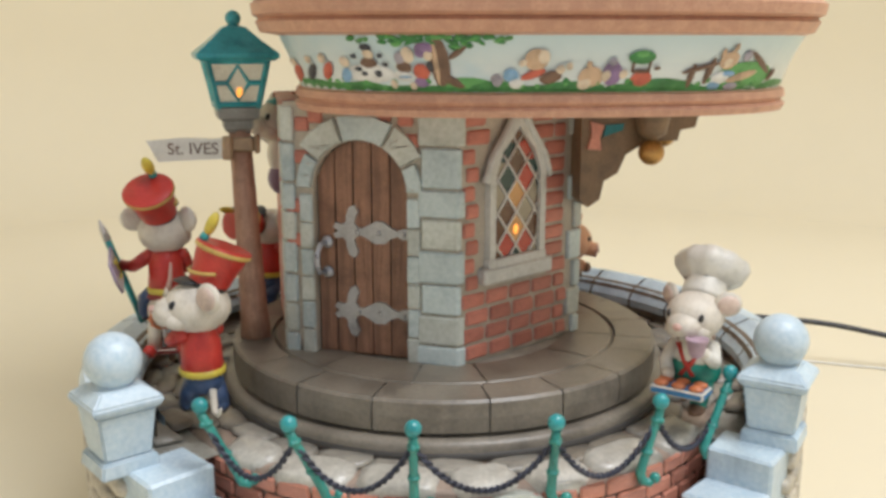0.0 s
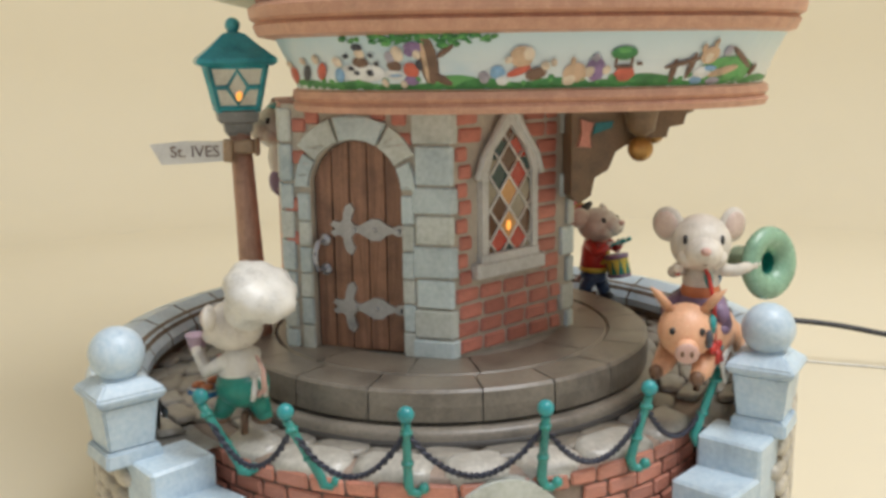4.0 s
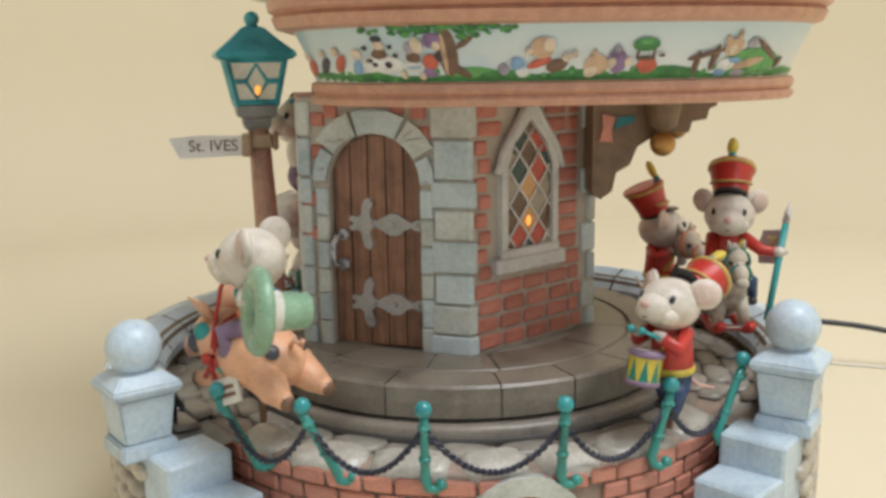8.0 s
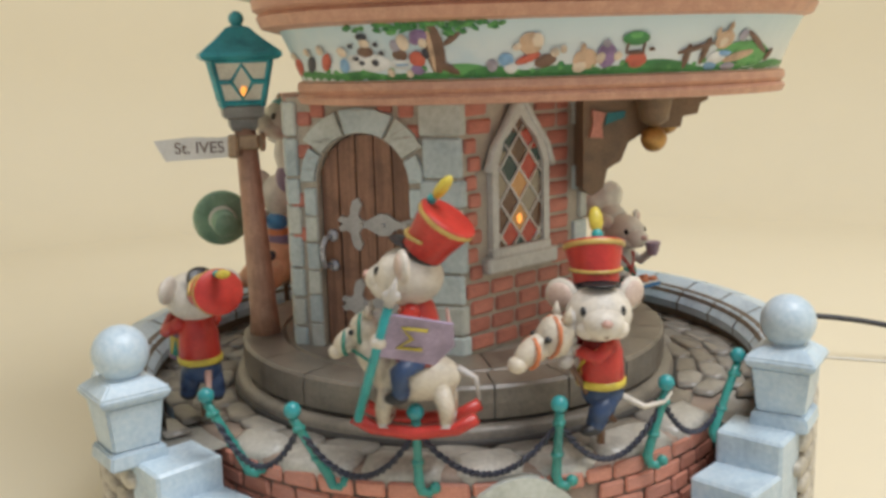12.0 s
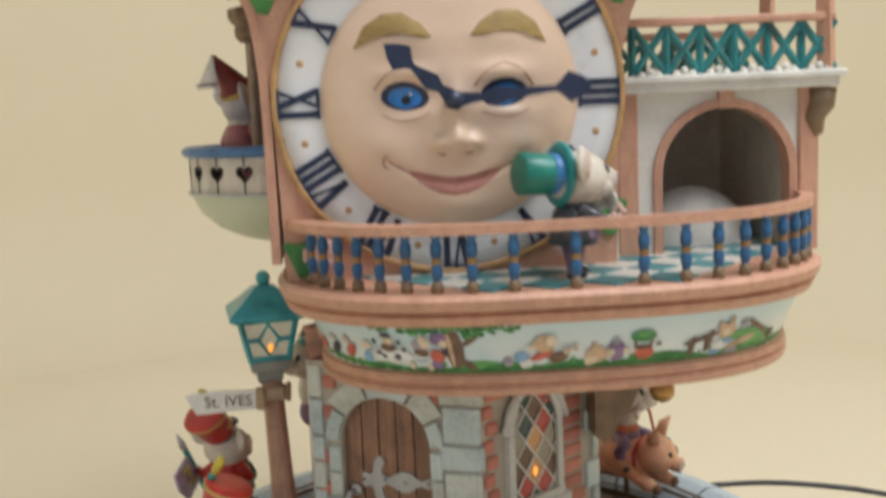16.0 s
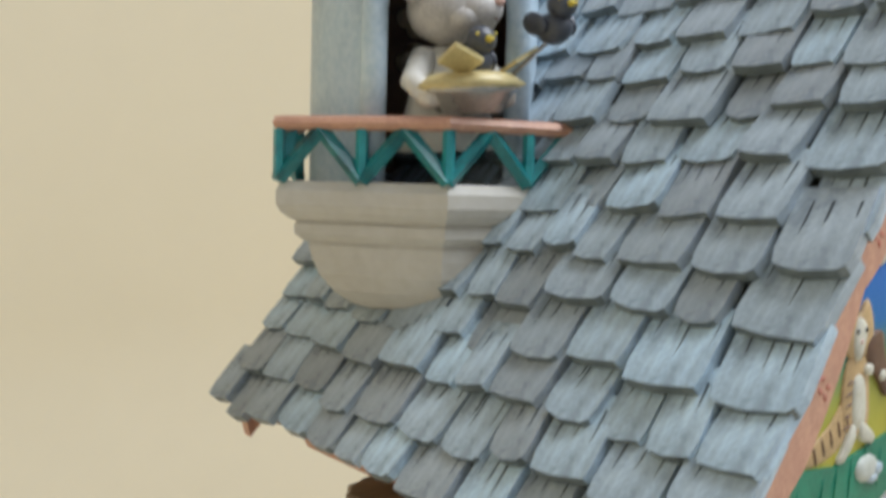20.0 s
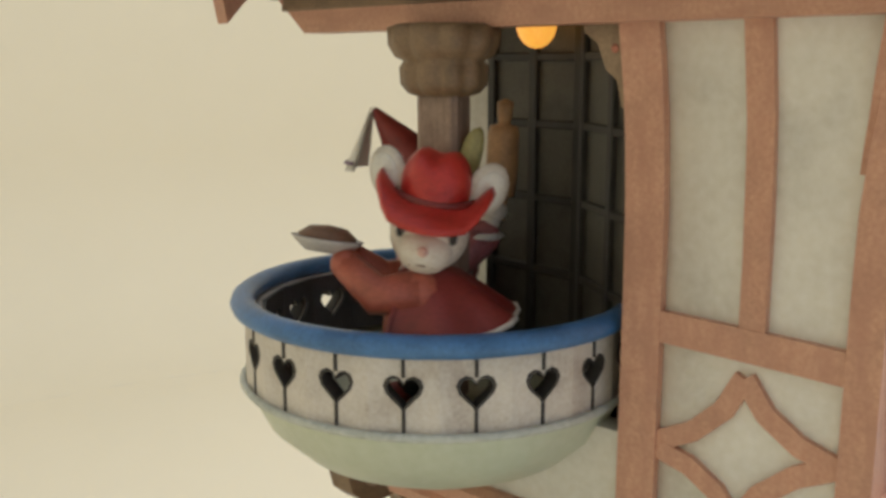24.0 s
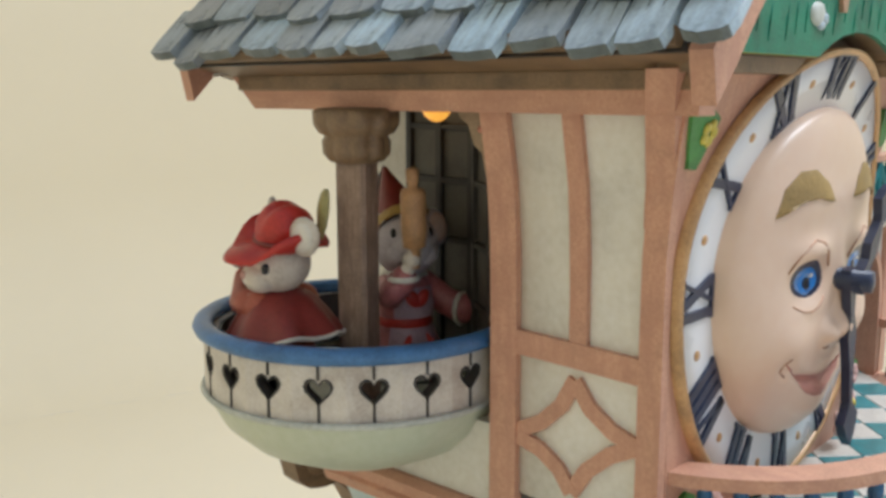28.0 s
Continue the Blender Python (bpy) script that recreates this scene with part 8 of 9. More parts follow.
def fig_lancer():
    bm = bmn()
    stand(bm, (0, 0, 0.3))
    for s in (-1, 1):
        tube(bm, [(-1.75, s * 0.55, 0.75), (-1.2, s * 0.55, 0.42), (0, s * 0.55, 0.25), (1.2, s * 0.55, 0.42), (1.75, s * 0.55, 0.75)], 0.2, 6, RED)
    for x in (-0.9, 0.9):
        block(bm, (x - 0.18, -0.7, 0.3), (x + 0.18, 0.7, 0.5), None, 0.03, DRD)
        for s in (-1, 1):
            limb(bm, [(x * 0.8, s * 0.35, 1.6), (x * 1.0, s * 0.45, 1.0), (x * 1.02, s * 0.5, 0.55)], 0.3, 0.2, 23)
            ball(bm, (x * 1.02, s * 0.5, 0.5), 0.22, None, GF, 10, 6)
    ball(bm, (0, 0, 1.85), (1.3, 0.74, 0.78), None, 23, 20, 12)
    limb(bm, [(0.8, 0, 2.0), (1.25, 0, 2.6), (1.35, 0, 3.05)], 0.58, 0.4, 23)
    horse_head(bm, Matrix.Translation((1.4, 0, 3.3)), 1.12, GRN)
    tube(bm, [(1.75, 0.3, 2.75), (1.2, 0.6, 2.5), (0.6, 0.5, 3.1)], 0.05, 5, GRN)
    tube(bm, [(1.75, -0.3, 2.75), (1.2, -0.6, 2.5), (0.6, -0.5, 3.1)], 0.05, 5, GRN)
    tail(bm, [(-1.2, 0, 2.1), (-1.7, 0, 1.8), (-1.8, 0, 1.1)], GF)
    ball(bm, (-0.1, 0, 2.45), (0.7, 0.78, 0.3), None, DRD, 14, 8)
    soldier_body(bm, 4.2, -0.1, False)
    for s in (-1, 1):
        limb(bm, [(-0.1, s * 0.5, 2.5), (0.35, s * 0.82, 2.2), (0.3, s * 0.85, 1.65)], 0.34, 0.26, NAVY)
        ball(bm, (0.45, s * 0.85, 1.45), (0.36, 0.22, 0.2), None, BLK, 10, 7)
    limb(bm, [(0.0, 0.55, 4.0), (0.35, 1.2, 3.5), (0.7, 1.7, 3.5)], 0.27, 0.2, RED, WF, 0.24)
    limb(bm, [(0.0, -0.55, 4.0), (0.45, -0.7, 3.4), (0.75, -0.4, 3.2)], 0.27, 0.2, RED, WF, 0.2)
    # lance with pennant
    lo, hi = Vector((1.5, 1.15, 0.9)), Vector((0.35, 2.0, 4.6))
    tube(bm, [lo, hi], 0.13, 8, TEA)
    tip = hi + (hi - lo).normalized() * 0.9
    tube(bm, [hi, hi.lerp(tip, 0.5), tip], [0.14, 0.13, 0.02], 8, GF)
    ball(bm, hi.lerp(tip, 0.35), (0.26, 0.1, 0.2), None, GF, 10, 6)
    fx = (lo - hi).normalized()
    fz = Vector((-1.0, -0.12, -0.15))
    a = hi + fx * 0.25
    vs = [a, a + fx * 1.4, a + fx * 1.5 + fz * 1.6, a + fx * 0.8 + fz * 1.95, a + fx * 0.1 + fz * 1.75]
    nrm = fx.cross(fz).normalized() * 0.05
    add_faces(bm, [v + nrm for v in vs] + [v - nrm for v in vs], [(0, 1, 2, 3, 4), (9, 8, 7, 6, 5)] + [(k, (k + 1) % 5, 5 + (k + 1) % 5, 5 + k) for k in range(5)], 25)
    for sgn in (1, -1):
        pm = [a + fx * u + fz * v + nrm * 1.4 * sgn for u, v in ((0.38, 1.15), (0.38, 0.5), (0.7, 0.82), (1.02, 0.5), (1.02, 1.15))]
        tube(bm, pm, 0.06, 5, YEL)
    head(bm, (0.1, 0, 4.95), 0.98, -16, 0, ears=0.78)
    shako(bm, (-0.16, 0.06, 5.5), pose(0, 0, 0, 0, -38, -16), 0.84)
    tail(bm, [(-0.6, 0, 2.6), (-1.0, -0.2, 3.2), (-0.9, -0.25, 3.9)])
    return bm


def fig_hobby():
    bm = bmn()
    stand(bm, (0, 0, 0.5))
    soldier_body(bm, 3.3, 0, True, 0.4)
    limb(bm, [(0.1, 0.55, 3.1), (0.6, 0.65, 2.8), (0.95, 0.25, 3.0)], 0.26, 0.2, RED, WF, 0.2)
    limb(bm, [(0.1, -0.55, 3.1), (0.6, -0.65, 2.8), (0.95, -0.25, 3.1)], 0.26, 0.2, RED, WF, 0.2)
    tube(bm, [(1.45, 0.05, 3.2), (0.5, 0.05, 1.5), (-0.4, 0.1, 0.4)], 0.1, 7, BRN)
    horse_head(bm, Matrix.Translation((1.6, 0.1, 3.5)) @ pose(0, 0, 0, 0, -8, 0), 1.35)
    head(bm, (0.1, 0, 4.0), 1.0, 66, 2, ears=0.8)
    shako(bm, (-0.02, -0.22, 4.55), pose(0, 0, 0, 0, -24, 66), 0.84)
    tail(bm, [(-0.6, 0, 1.2), (-1.3, 0.3, 0.75), (-1.9, 0.5, 0.9), (-2.1, 0.5, 1.2)], WF)
    return bm


def fig_pig_rider():
    bm = bmn()
    stand(bm, (0, 0, 1.4))
    ball(bm, (-0.05, 0, 2.0), (1.72, 1.28, 1.14), None, PIG, 24, 14)
    hm = Matrix.Translation((1.75, 0.1, 2.45)) @ pose(0, 0, 0, 0, 10, 20) @ Matrix.Scale(1.16, 4)
    h3 = hm.to_3x3().to_4x4()
    ball(bm, hm.translation, (0.88, 0.85, 0.82), h3, PIG, 20, 13)
    tube(bm, [hm @ Vector((0.6, 0, -0.18)), hm @ Vector((1.12, 0, -0.22))], [0.42, 0.36], 14, PIG)
    ball(bm, hm @ Vector((1.12, 0, -0.22)), (0.09, 0.36, 0.33), h3, PNK, 14, 8)
    for s in (-1, 1):
        ball(bm, hm @ Vector((1.2, s * 0.13, -0.2)), (0.04, 0.06, 0.1), h3, BRN, 8, 5)
        ball(bm, hm @ Vector((0.68, s * 0.42, 0.28)), (0.1, 0.1, 0.12), h3, BLK, 8, 6)
        tube(bm, [hm @ Vector((-0.1, s * 0.5, 0.62)), hm @ Vector((-0.05, s * 0.85, 1.12)), hm @ Vector((0.12, s * 1.08, 1.42))], [0.36, 0.3, 0.03], 8, PIG, flat=0.5)
        limb(bm, [(1.0, s * 0.65, 1.5), (1.75, s * 0.7, 1.1), (2.25, s * 0.7, 1.0)], 0.48, 0.27, PIG)
        limb(bm, [(-1.0, s * 0.68, 1.7), (-1.65, s * 0.84, 1.3), (-2.05, s * 0.88, 1.15)], 0.66, 0.32, PIG)
        for x, z, w in ((2.35, 0.98, 0.72), (-2.18, 1.1, 0.9)):
            ball(bm, (x, s * w, z), (0.25, 0.27, 0.27), None, BRN, 10, 7)
        for x, z, r in ((0.75, 1.7, 0.26),):
            ball(bm, (x, s * 0.97, z), (r, 0.16, r * 0.8), None, TEA if s > 0 else DGR, 10, 6)
    for s in (-1, 1):
        ball(bm, (-1.3, s * 0.62, 2.5), (0.14, 0.27, 0.27), pose(0, 0, 0, 0, 38, -s * 30), DGR, 12, 7)
    ball(bm, hm @ Vector((0.15, 0.72, 0.3)), (0.3, 0.14, 0.3), h3, TEA, 12, 7)
    ball(bm, hm @ Vector((0.55, 0.62, 0.0)), (0.24, 0.14, 0.3), h3, DGR, 12, 7)
    tube(bm, [(-1.5, 0, 2.6), (-1.85, 0.15, 2.9), (-1.95, -0.1, 2.65), (-2.1, 0.05, 2.9)], 0.09, 6, PIG)
    # red collar, bow and price card
    tube(bm, [(1.15, 0.92 * math.cos(a), 2.25 + 0.95 * math.sin(a)) for a in [k * math.pi / 8 for k in range(16)]], 0.09, 6, RED, closed=True)
    for s in (-1, 1):
        ball(bm, (1.2 + 0.3 * s, 1.0, 1.85), (0.3, 0.13, 0.2), None, RED, 10, 6)
        tube(bm, [(1.2, 1.05, 1.8), (1.2 + 0.25 * s, 1.15, 1.3)], 0.1, 5, RED)
    cm = Matrix.Translation((0.35, 1.18, 1.05)) @ pose(0, 0, 0, 8, 22, 0)
    block(bm, (-0.72, -0.04, -0.45), (0.62, 0.04, 0.45), cm, 0.02, WHT)
    for z, w in ((0.12, 0.45), (-0.14, 0.5)):
        block(bm, (-w, 0.04, z - 0.07), (w * 0.8, 0.06, z + 0.07), cm, 0, BRN)
    # rider
    ball(bm, (-0.05, 0, 3.1), (0.78, 0.82, 0.5), None, PUR, 18, 10)
    for s in (-1, 1):
        limb(bm, [(0.0, s * 0.6, 3.1), (0.65, s * 0.95, 2.9), (0.35, s * 1.0, 2.45)], 0.36, 0.3, PUR)
        ball(bm, (0.4, s * 1.02, 2.3), (0.42, 0.24, 0.24), None, PUR, 10, 7)
    lathe(bm, [(0.68, 3.3), (0.72, 3.5), (0.64, 3.7), (0.55, 3.75)], (-0.05, 0), 20, mi=ORA)
    lathe(bm, [(0.62, 3.6), (0.66, 3.9), (0.5, 4.4), (0.3, 4.65), (0.0, 4.7)], (-0.05, 0), 20, mi=WF)
    ball(bm, (-0.3, 0, 3.95), (0.52, 0.68, 0.5), None, BLU, 16, 10)
    ball(bm, (0.35, 0.4, 3.95), (0.2, 0.16, 0.42), pose(0, 0, 0, 0, 25, 0), TEA, 10, 7)
    lathe(bm, [(0.5, 4.42), (0.62, 4.5), (0.5, 4.62)], (0, 0), 18, mi=WF)
    limb(bm, [(0.1, -0.5, 4.3), (0.6, -0.8, 4.2), (1.0, -0.5, 4.45)], 0.25, 0.2, WF, WF, 0.22)
    limb(bm, [(-0.05, 0.5, 4.3), (-0.6, 1.1, 4.2), (-1.3, 1.5, 4.3)], 0.25, 0.2, WF, WF, 0.22)
    tube(bm, [(1.25, 0.95, 2.3), (1.1, 0.85, 3.3), (1.05, 0.6, 4.3), (0.95, 0.3, 4.75), (0.9, -0.1, 4.85), (0.95, -0.4, 4.6), (1.1, -0.5, 4.2)], 0.075, 7, RED)
    # green hat held out
    q = Matrix.Translation((-2.2, 1.85, 4.25)) @ Vector((0.45, 0.85, 0.1)).to_track_quat("Z", "X").to_matrix().to_4x4()
    lathe(bm, [(0.42, -0.12), (0.5, 0.1), (0.85, 0.3), (1.15, 0.28), (1.32, 0.12), (1.36, -0.05), (1.25, -0.2), (0.9, -0.22), (0.62, -0.2)], seg=32, mi=PGR, m=q)
    lathe(bm, [(0.62, -0.18), (0.56, -1.5), (0.5, -1.56), (0.0, -1.58)], seg=24, mi=PGR, m=q)
    lathe(bm, [(0.42, -0.12), (0.4, -0.9), (0.0, -1.0)], seg=24, mi=GRN, m=q)
    lathe(bm, [(0.64, -0.24), (0.63, -0.62), (0.6, -0.64)], seg=24, mi=WHT, m=q)
    head(bm, (0.15, 0, 5.25), 1.14, 24, 0, ears=0.85)
    return bm


def fig_gallant():
    """Red-hatted fellow running off with a pie; runs along +x and looks back over his left shoulder."""
    bm = bmn()
    stand(bm, (0, 0, 0.5))
    for s, x in ((-1, 0.3), (1, -0.25)):
        limb(bm, [(0, s * 0.28, 1.1), (x * 0.6, s * 0.32, 0.65), (x, s * 0.34, 0.3)], 0.3, 0.22, BLK)
        ball(bm, (x + 0.15, s * 0.34, 0.2), (0.36, 0.22, 0.18), None, DRD, 10, 7)
    # jacket, then the cloak that flies out behind
    lathe(bm, [(0.0, 0.95), (0.68, 0.92), (0.72, 1.02), (0.66, 1.3), (0.62, 1.7), (0.42, 2.15), (0.0, 2.3)], (0.12, 0), 24, mi=26, wave=lambda a, z: 0.9 + 0.1 * math.sin(a) ** 2)
    cols, rows = 22, 8
    outer, faces = [], []
    for j in range(rows + 1):
        v = j / rows
        for k in range(cols + 1):
            a = radians(62 + 236 * k / cols)
            fold = 1 + 0.075 * v * math.sin(7.5 * a + 0.6)
            rr = (0.42 + 0.68 * v ** 0.75) * fold
            back = max(0.0, -math.cos(a))
            outer.append(((0.06 + rr * math.cos(a)) - 0.42 * back * v ** 1.6, rr * 1.05 * math.sin(a), 2.32 - (1.02 - 0.3 * back) * v ** 1.15 + 0.05 * v * math.sin(7.5 * a)))
    for j in range(rows):
        for k in range(cols):
            q = j * (cols + 1) + k
            faces.append((q, q + 1, q + cols + 2, q + cols + 1))
    add_faces(bm, outer, faces, DRD, True)
    add_faces(bm, [(0.06 + (x - 0.06) * 0.93, y * 0.93, z - 0.03) for x, y, z in outer], [f[::-1] for f in faces], 26, True)
    hem = outer[rows * (cols + 1):]
    tube(bm, [(x * 0.985, y * 0.985, z) for x, y, z in hem], 0.05, 6, WHT)
    tube(bm, [outer[j * (cols + 1)] for j in range(rows + 1)], 0.045, 6, DRD)
    tube(bm, [outer[j * (cols + 1) + cols] for j in range(rows + 1)], 0.045, 6, DRD)
    for s in (-1, 1):
        limb(bm, [(0.12, s * 0.5, 2.02), (0.75, s * 0.58, 2.0), (1.24, s * 0.28, 2.4)], 0.36, 0.25, 26, WF, 0.2)
    lathe(bm, [(0.34, 1.98), (0.44, 2.08), (0.4, 2.3), (0.3, 2.36)], (0.05, 0), 18, mi=DRD)
    tray = Matrix.Translation((1.58, 0.05, 2.56)) @ pose(0, 0, 0, 6, -8, 0)
    lathe(bm, [(0.0, 0.0), (0.34, 0.0), (0.52, 0.14), (0.58, 0.2), (0.53, 0.21), (0.36, 0.1), (0.0, 0.08)], seg=22, mi=GF, m=tray)
    lathe(bm, [(0.44, 0.16), (0.46, 0.24), (0.30, 0.36), (0.0, 0.40)], seg=20, mi=BRN, m=tray, wave=lambda a, z: 1 + 0.05 * math.sin(9 * a))
    neck = set(bm.verts)
    ball(bm, (0.12, 0, 2.88), (0.66, 0.62, 0.58), None, WF, 20, 14)
    ball(bm, (0.52, 0, 2.72), (0.42, 0.44, 0.36), None, WF, 16, 10)
    ball(bm, (0.91, 0, 2.80), 0.08, None, PNK, 8, 6)
    tube(bm, [(0.82, -0.18, 2.56), (0.9, 0, 2.60), (0.82, 0.18, 2.56)], 0.025, 5, BRN)
    for s in (-1, 1):
        ball(bm, (0.6, s * 0.4, 2.98), (0.1, 0.07, 0.11), None, BLK, 10, 7)
        q = Matrix.Translation((-0.12, s * 0.78, 3.62)) @ pose(0, 0, 0, s * -20, 0, s * 30)
        ball(bm, q.translation, (0.13, 0.36, 0.42), q.to_3x3().to_4x4(), WF, 14, 9)
        ball(bm, q @ Vector((0.07, 0, 0)), (0.09, 0.27, 0.32), q.to_3x3().to_4x4(), WHT, 12, 8)
    # cocked hat: brim pinched to a point before the brow, crown dented along the top
    n = 28
    verts, faces = [], []
    for k in range(n):
        a = 2 * math.pi * k / n
        up = 0.5 * max(0, -math.cos(2 * a)) ** 0.8 - 0.05 * math.cos(a)
        ex = 1.06 + 0.14 * max(0.0, math.cos(a)) ** 6
        verts += [(0.05 + 0.55 * math.cos(a), 0.58 * math.sin(a), 3.25), (0.1 + ex * math.cos(a), 0.92 * math.sin(a), 3.2 + up * 0.85), (0.1 + (ex - 0.05) * math.cos(a), 0.86 * math.sin(a), 3.3 + up * 0.85), (0.05 + 0.52 * math.cos(a), 0.55 * math.sin(a), 3.4)]
    for k in range(n):
        j = (k + 1) % n
        for q in range(3):
            faces.append((4 * k + q, 4 * j + q, 4 * j + q + 1, 4 * k + q + 1))
    add_faces(bm, verts, faces, RED, True)
    before = set(bm.verts)
    ball(bm, (-0.05, 0, 3.56), (0.64, 0.56, 0.66), None, RED, 24, 16)
    for v in bm.verts:
        if v not in before and v.co.z > 3.6:
            v.co.z -= 0.16 * math.exp(-(v.co.y / 0.2) ** 2)
    lathe(bm, [(0.60, 3.34), (0.66, 3.36), (0.66, 3.46), (0.60, 3.48)], (-0.04, 0), 24, mi=DRD)
    for dz, r in ((0.0, 0.58), (0.16, 0.40)):
        ball(bm, (-0.72, 0.42, 3.85 + dz), (0.09, 0.18, r), pose(0, 0, 0, -8, -8, 0), 27, 10, 8)
    m = Matrix.Translation((0.0, 0, 2.6)) @ pose(0, 0, 0, 0, 0, 86) @ pose(0, 0, 0, -9, 6, 0) @ Matrix.Translation((-0.05, 0, -2.6))
    bmesh.ops.transform(bm, matrix=m, verts=[v for v in bm.verts if v not in neck])
    return bm


def fig_lady():
    """Lady mouse with a rolling pin and a pointed hat; faces +x."""
    bm = bmn()
    lathe(bm, [(0.0, 0.05), (0.92, 0.1), (0.9, 0.25), (0.75, 0.7), (0.55, 1.2), (0.62, 1.6), (0.55, 2.05), (0.32, 2.3), (0.0, 2.35)], (0, 0), 22, mi=24, wave=lambda a, z: 1 + (0.06 * math.sin(7 * a) if z < 1 else 0))
    lathe(bm, [(0.94, 0.06), (0.98, 0.18), (0.9, 0.3)], (0, 0), 22, mi=WHT, wave=lambda a, z: 1 + 0.06 * math.sin(7 * a))
    lathe(bm, [(0.57, 1.1), (0.63, 1.2), (0.58, 1.32)], (0, 0), 20, mi=RED)
    for s in (-1, 1):
        tube(bm, [(0.5, s * 0.05, 1.15), (0.75, s * 0.35, 0.75), (0.85, s * 0.5, 0.3)], 0.08, 6, RED)
        ball(bm, (0.7, s * 0.3, 0.1), (0.3, 0.2, 0.14), None, RED, 10, 7)
    lathe(bm, [(0.66, 0.35), (0.8, 0.3), (0.66, 0.95), (0.6, 1.15)], (0.06, 0), 14, -60, 60, mi=LAV)
    lathe(bm, [(0.64, 1.35), (0.66, 1.6), (0.58, 2.0)], (0.02, 0), 12, -48, 48, mi=LAV)
    ball(bm, (0.62, 0.1, 1.76), (0.1, 0.15, 0.24), pose(0, 0, 0, -38, 0, 0), RED, 12, 8)
    ball(bm, (0.62, -0.1, 1.76), (0.1, 0.15, 0.24), pose(0, 0, 0, 38, 0, 0), RED, 12, 8)
    limb(bm, [(0.1, -0.5, 1.95), (0.75, -0.72, 1.95), (1.08, -0.55, 2.3)], 0.3, 0.3, 24)
    limb(bm, [(1.08, -0.55, 2.3), (1.2, -0.5, 2.55), (1.28, -0.45, 2.75)], 0.17, 0.14, WF, WF, 0.2)
    lathe(bm, [(0.28, -0.06), (0.36, 0.0), (0.28, 0.07)], seg=14, mi=WHT, m=Matrix.Translation((1.09, -0.55, 2.33)))
    lathe(bm, [(0.36, 2.14), (0.50, 2.2), (0.46, 2.32), (0.34, 2.36)], (0.03, 0), 20, mi=WHT, wave=lambda a, z: 1 + 0.06 * math.sin(9 * a))
    limb(bm, [(0.0, 0.5, 1.95), (0.12, 0.95, 1.55), (0.45, 1.2, 1.4)], 0.3, 0.34, 24, WF, 0.22)
    tube(bm, [(0.45 - 0.2 * math.cos(a), 1.2 + 0.3 * math.cos(a), 1.4 + 0.34 * math.sin(a)) for a in [k * math.pi / 5 for k in range(10)]], 0.06, 5, WHT, closed=True)
    # rolling pin
    pinm = Matrix.Translation((1.34, -0.42, 2.86)) @ pose(0, 0, 0, 3, 3, 0)
    lathe(bm, [(0.0, -0.3), (0.1, -0.28), (0.12, 0.0), (0.12, 0.12), (0.24, 0.16), (0.27, 0.5), (0.27, 1.2), (0.24, 1.32), (0.1, 1.36), (0.13, 1.5), (0.14, 1.72), (0.0, 1.78)], seg=14, mi=20, m=pinm)
    head(bm, (0.12, 0, 2.85), 0.75, -12, 18, fur=28, ears=0.85)
    q = Matrix.Translation((-0.1, 0, 3.3)) @ pose(0, 0, 0, 0, -38, 0)
    lathe(bm, [(0.6, -0.05), (0.64, 0.1), (0.58, 0.16)], seg=18, mi=GLD, m=q)
    lathe(bm, [(0.54, 0.1), (0.34, 0.68), (0.06, 1.42), (0.0, 1.44)], seg=18, mi=16, m=q)
    tip = q @ Vector((0, 0, 1.42))
    n = 9
    vs = [tip + Vector((0, 0, 0.08))]
    for k in range(n):
        a = math.pi * (k / (n - 1)) - math.pi / 2
        vs.append(tip + Vector((-0.25 - 0.25 * math.cos(a) + 0.05 * (k % 2), 0.52 * math.sin(a), -1.05)))
    add_faces(bm, vs, [(0, 1 + k, 2 + k) for k in range(n - 1)], WHT, True)
    add_faces(bm, [v + Vector((-0.05, 0, 0)) for v in vs], [(0, 2 + k, 1 + k) for k in range(n - 1)], WHT, True)
    tube(bm, [v + Vector((-0.03, 0, 0.14)) for v in vs[1:]], 0.03, 5, PUR)
    return bm


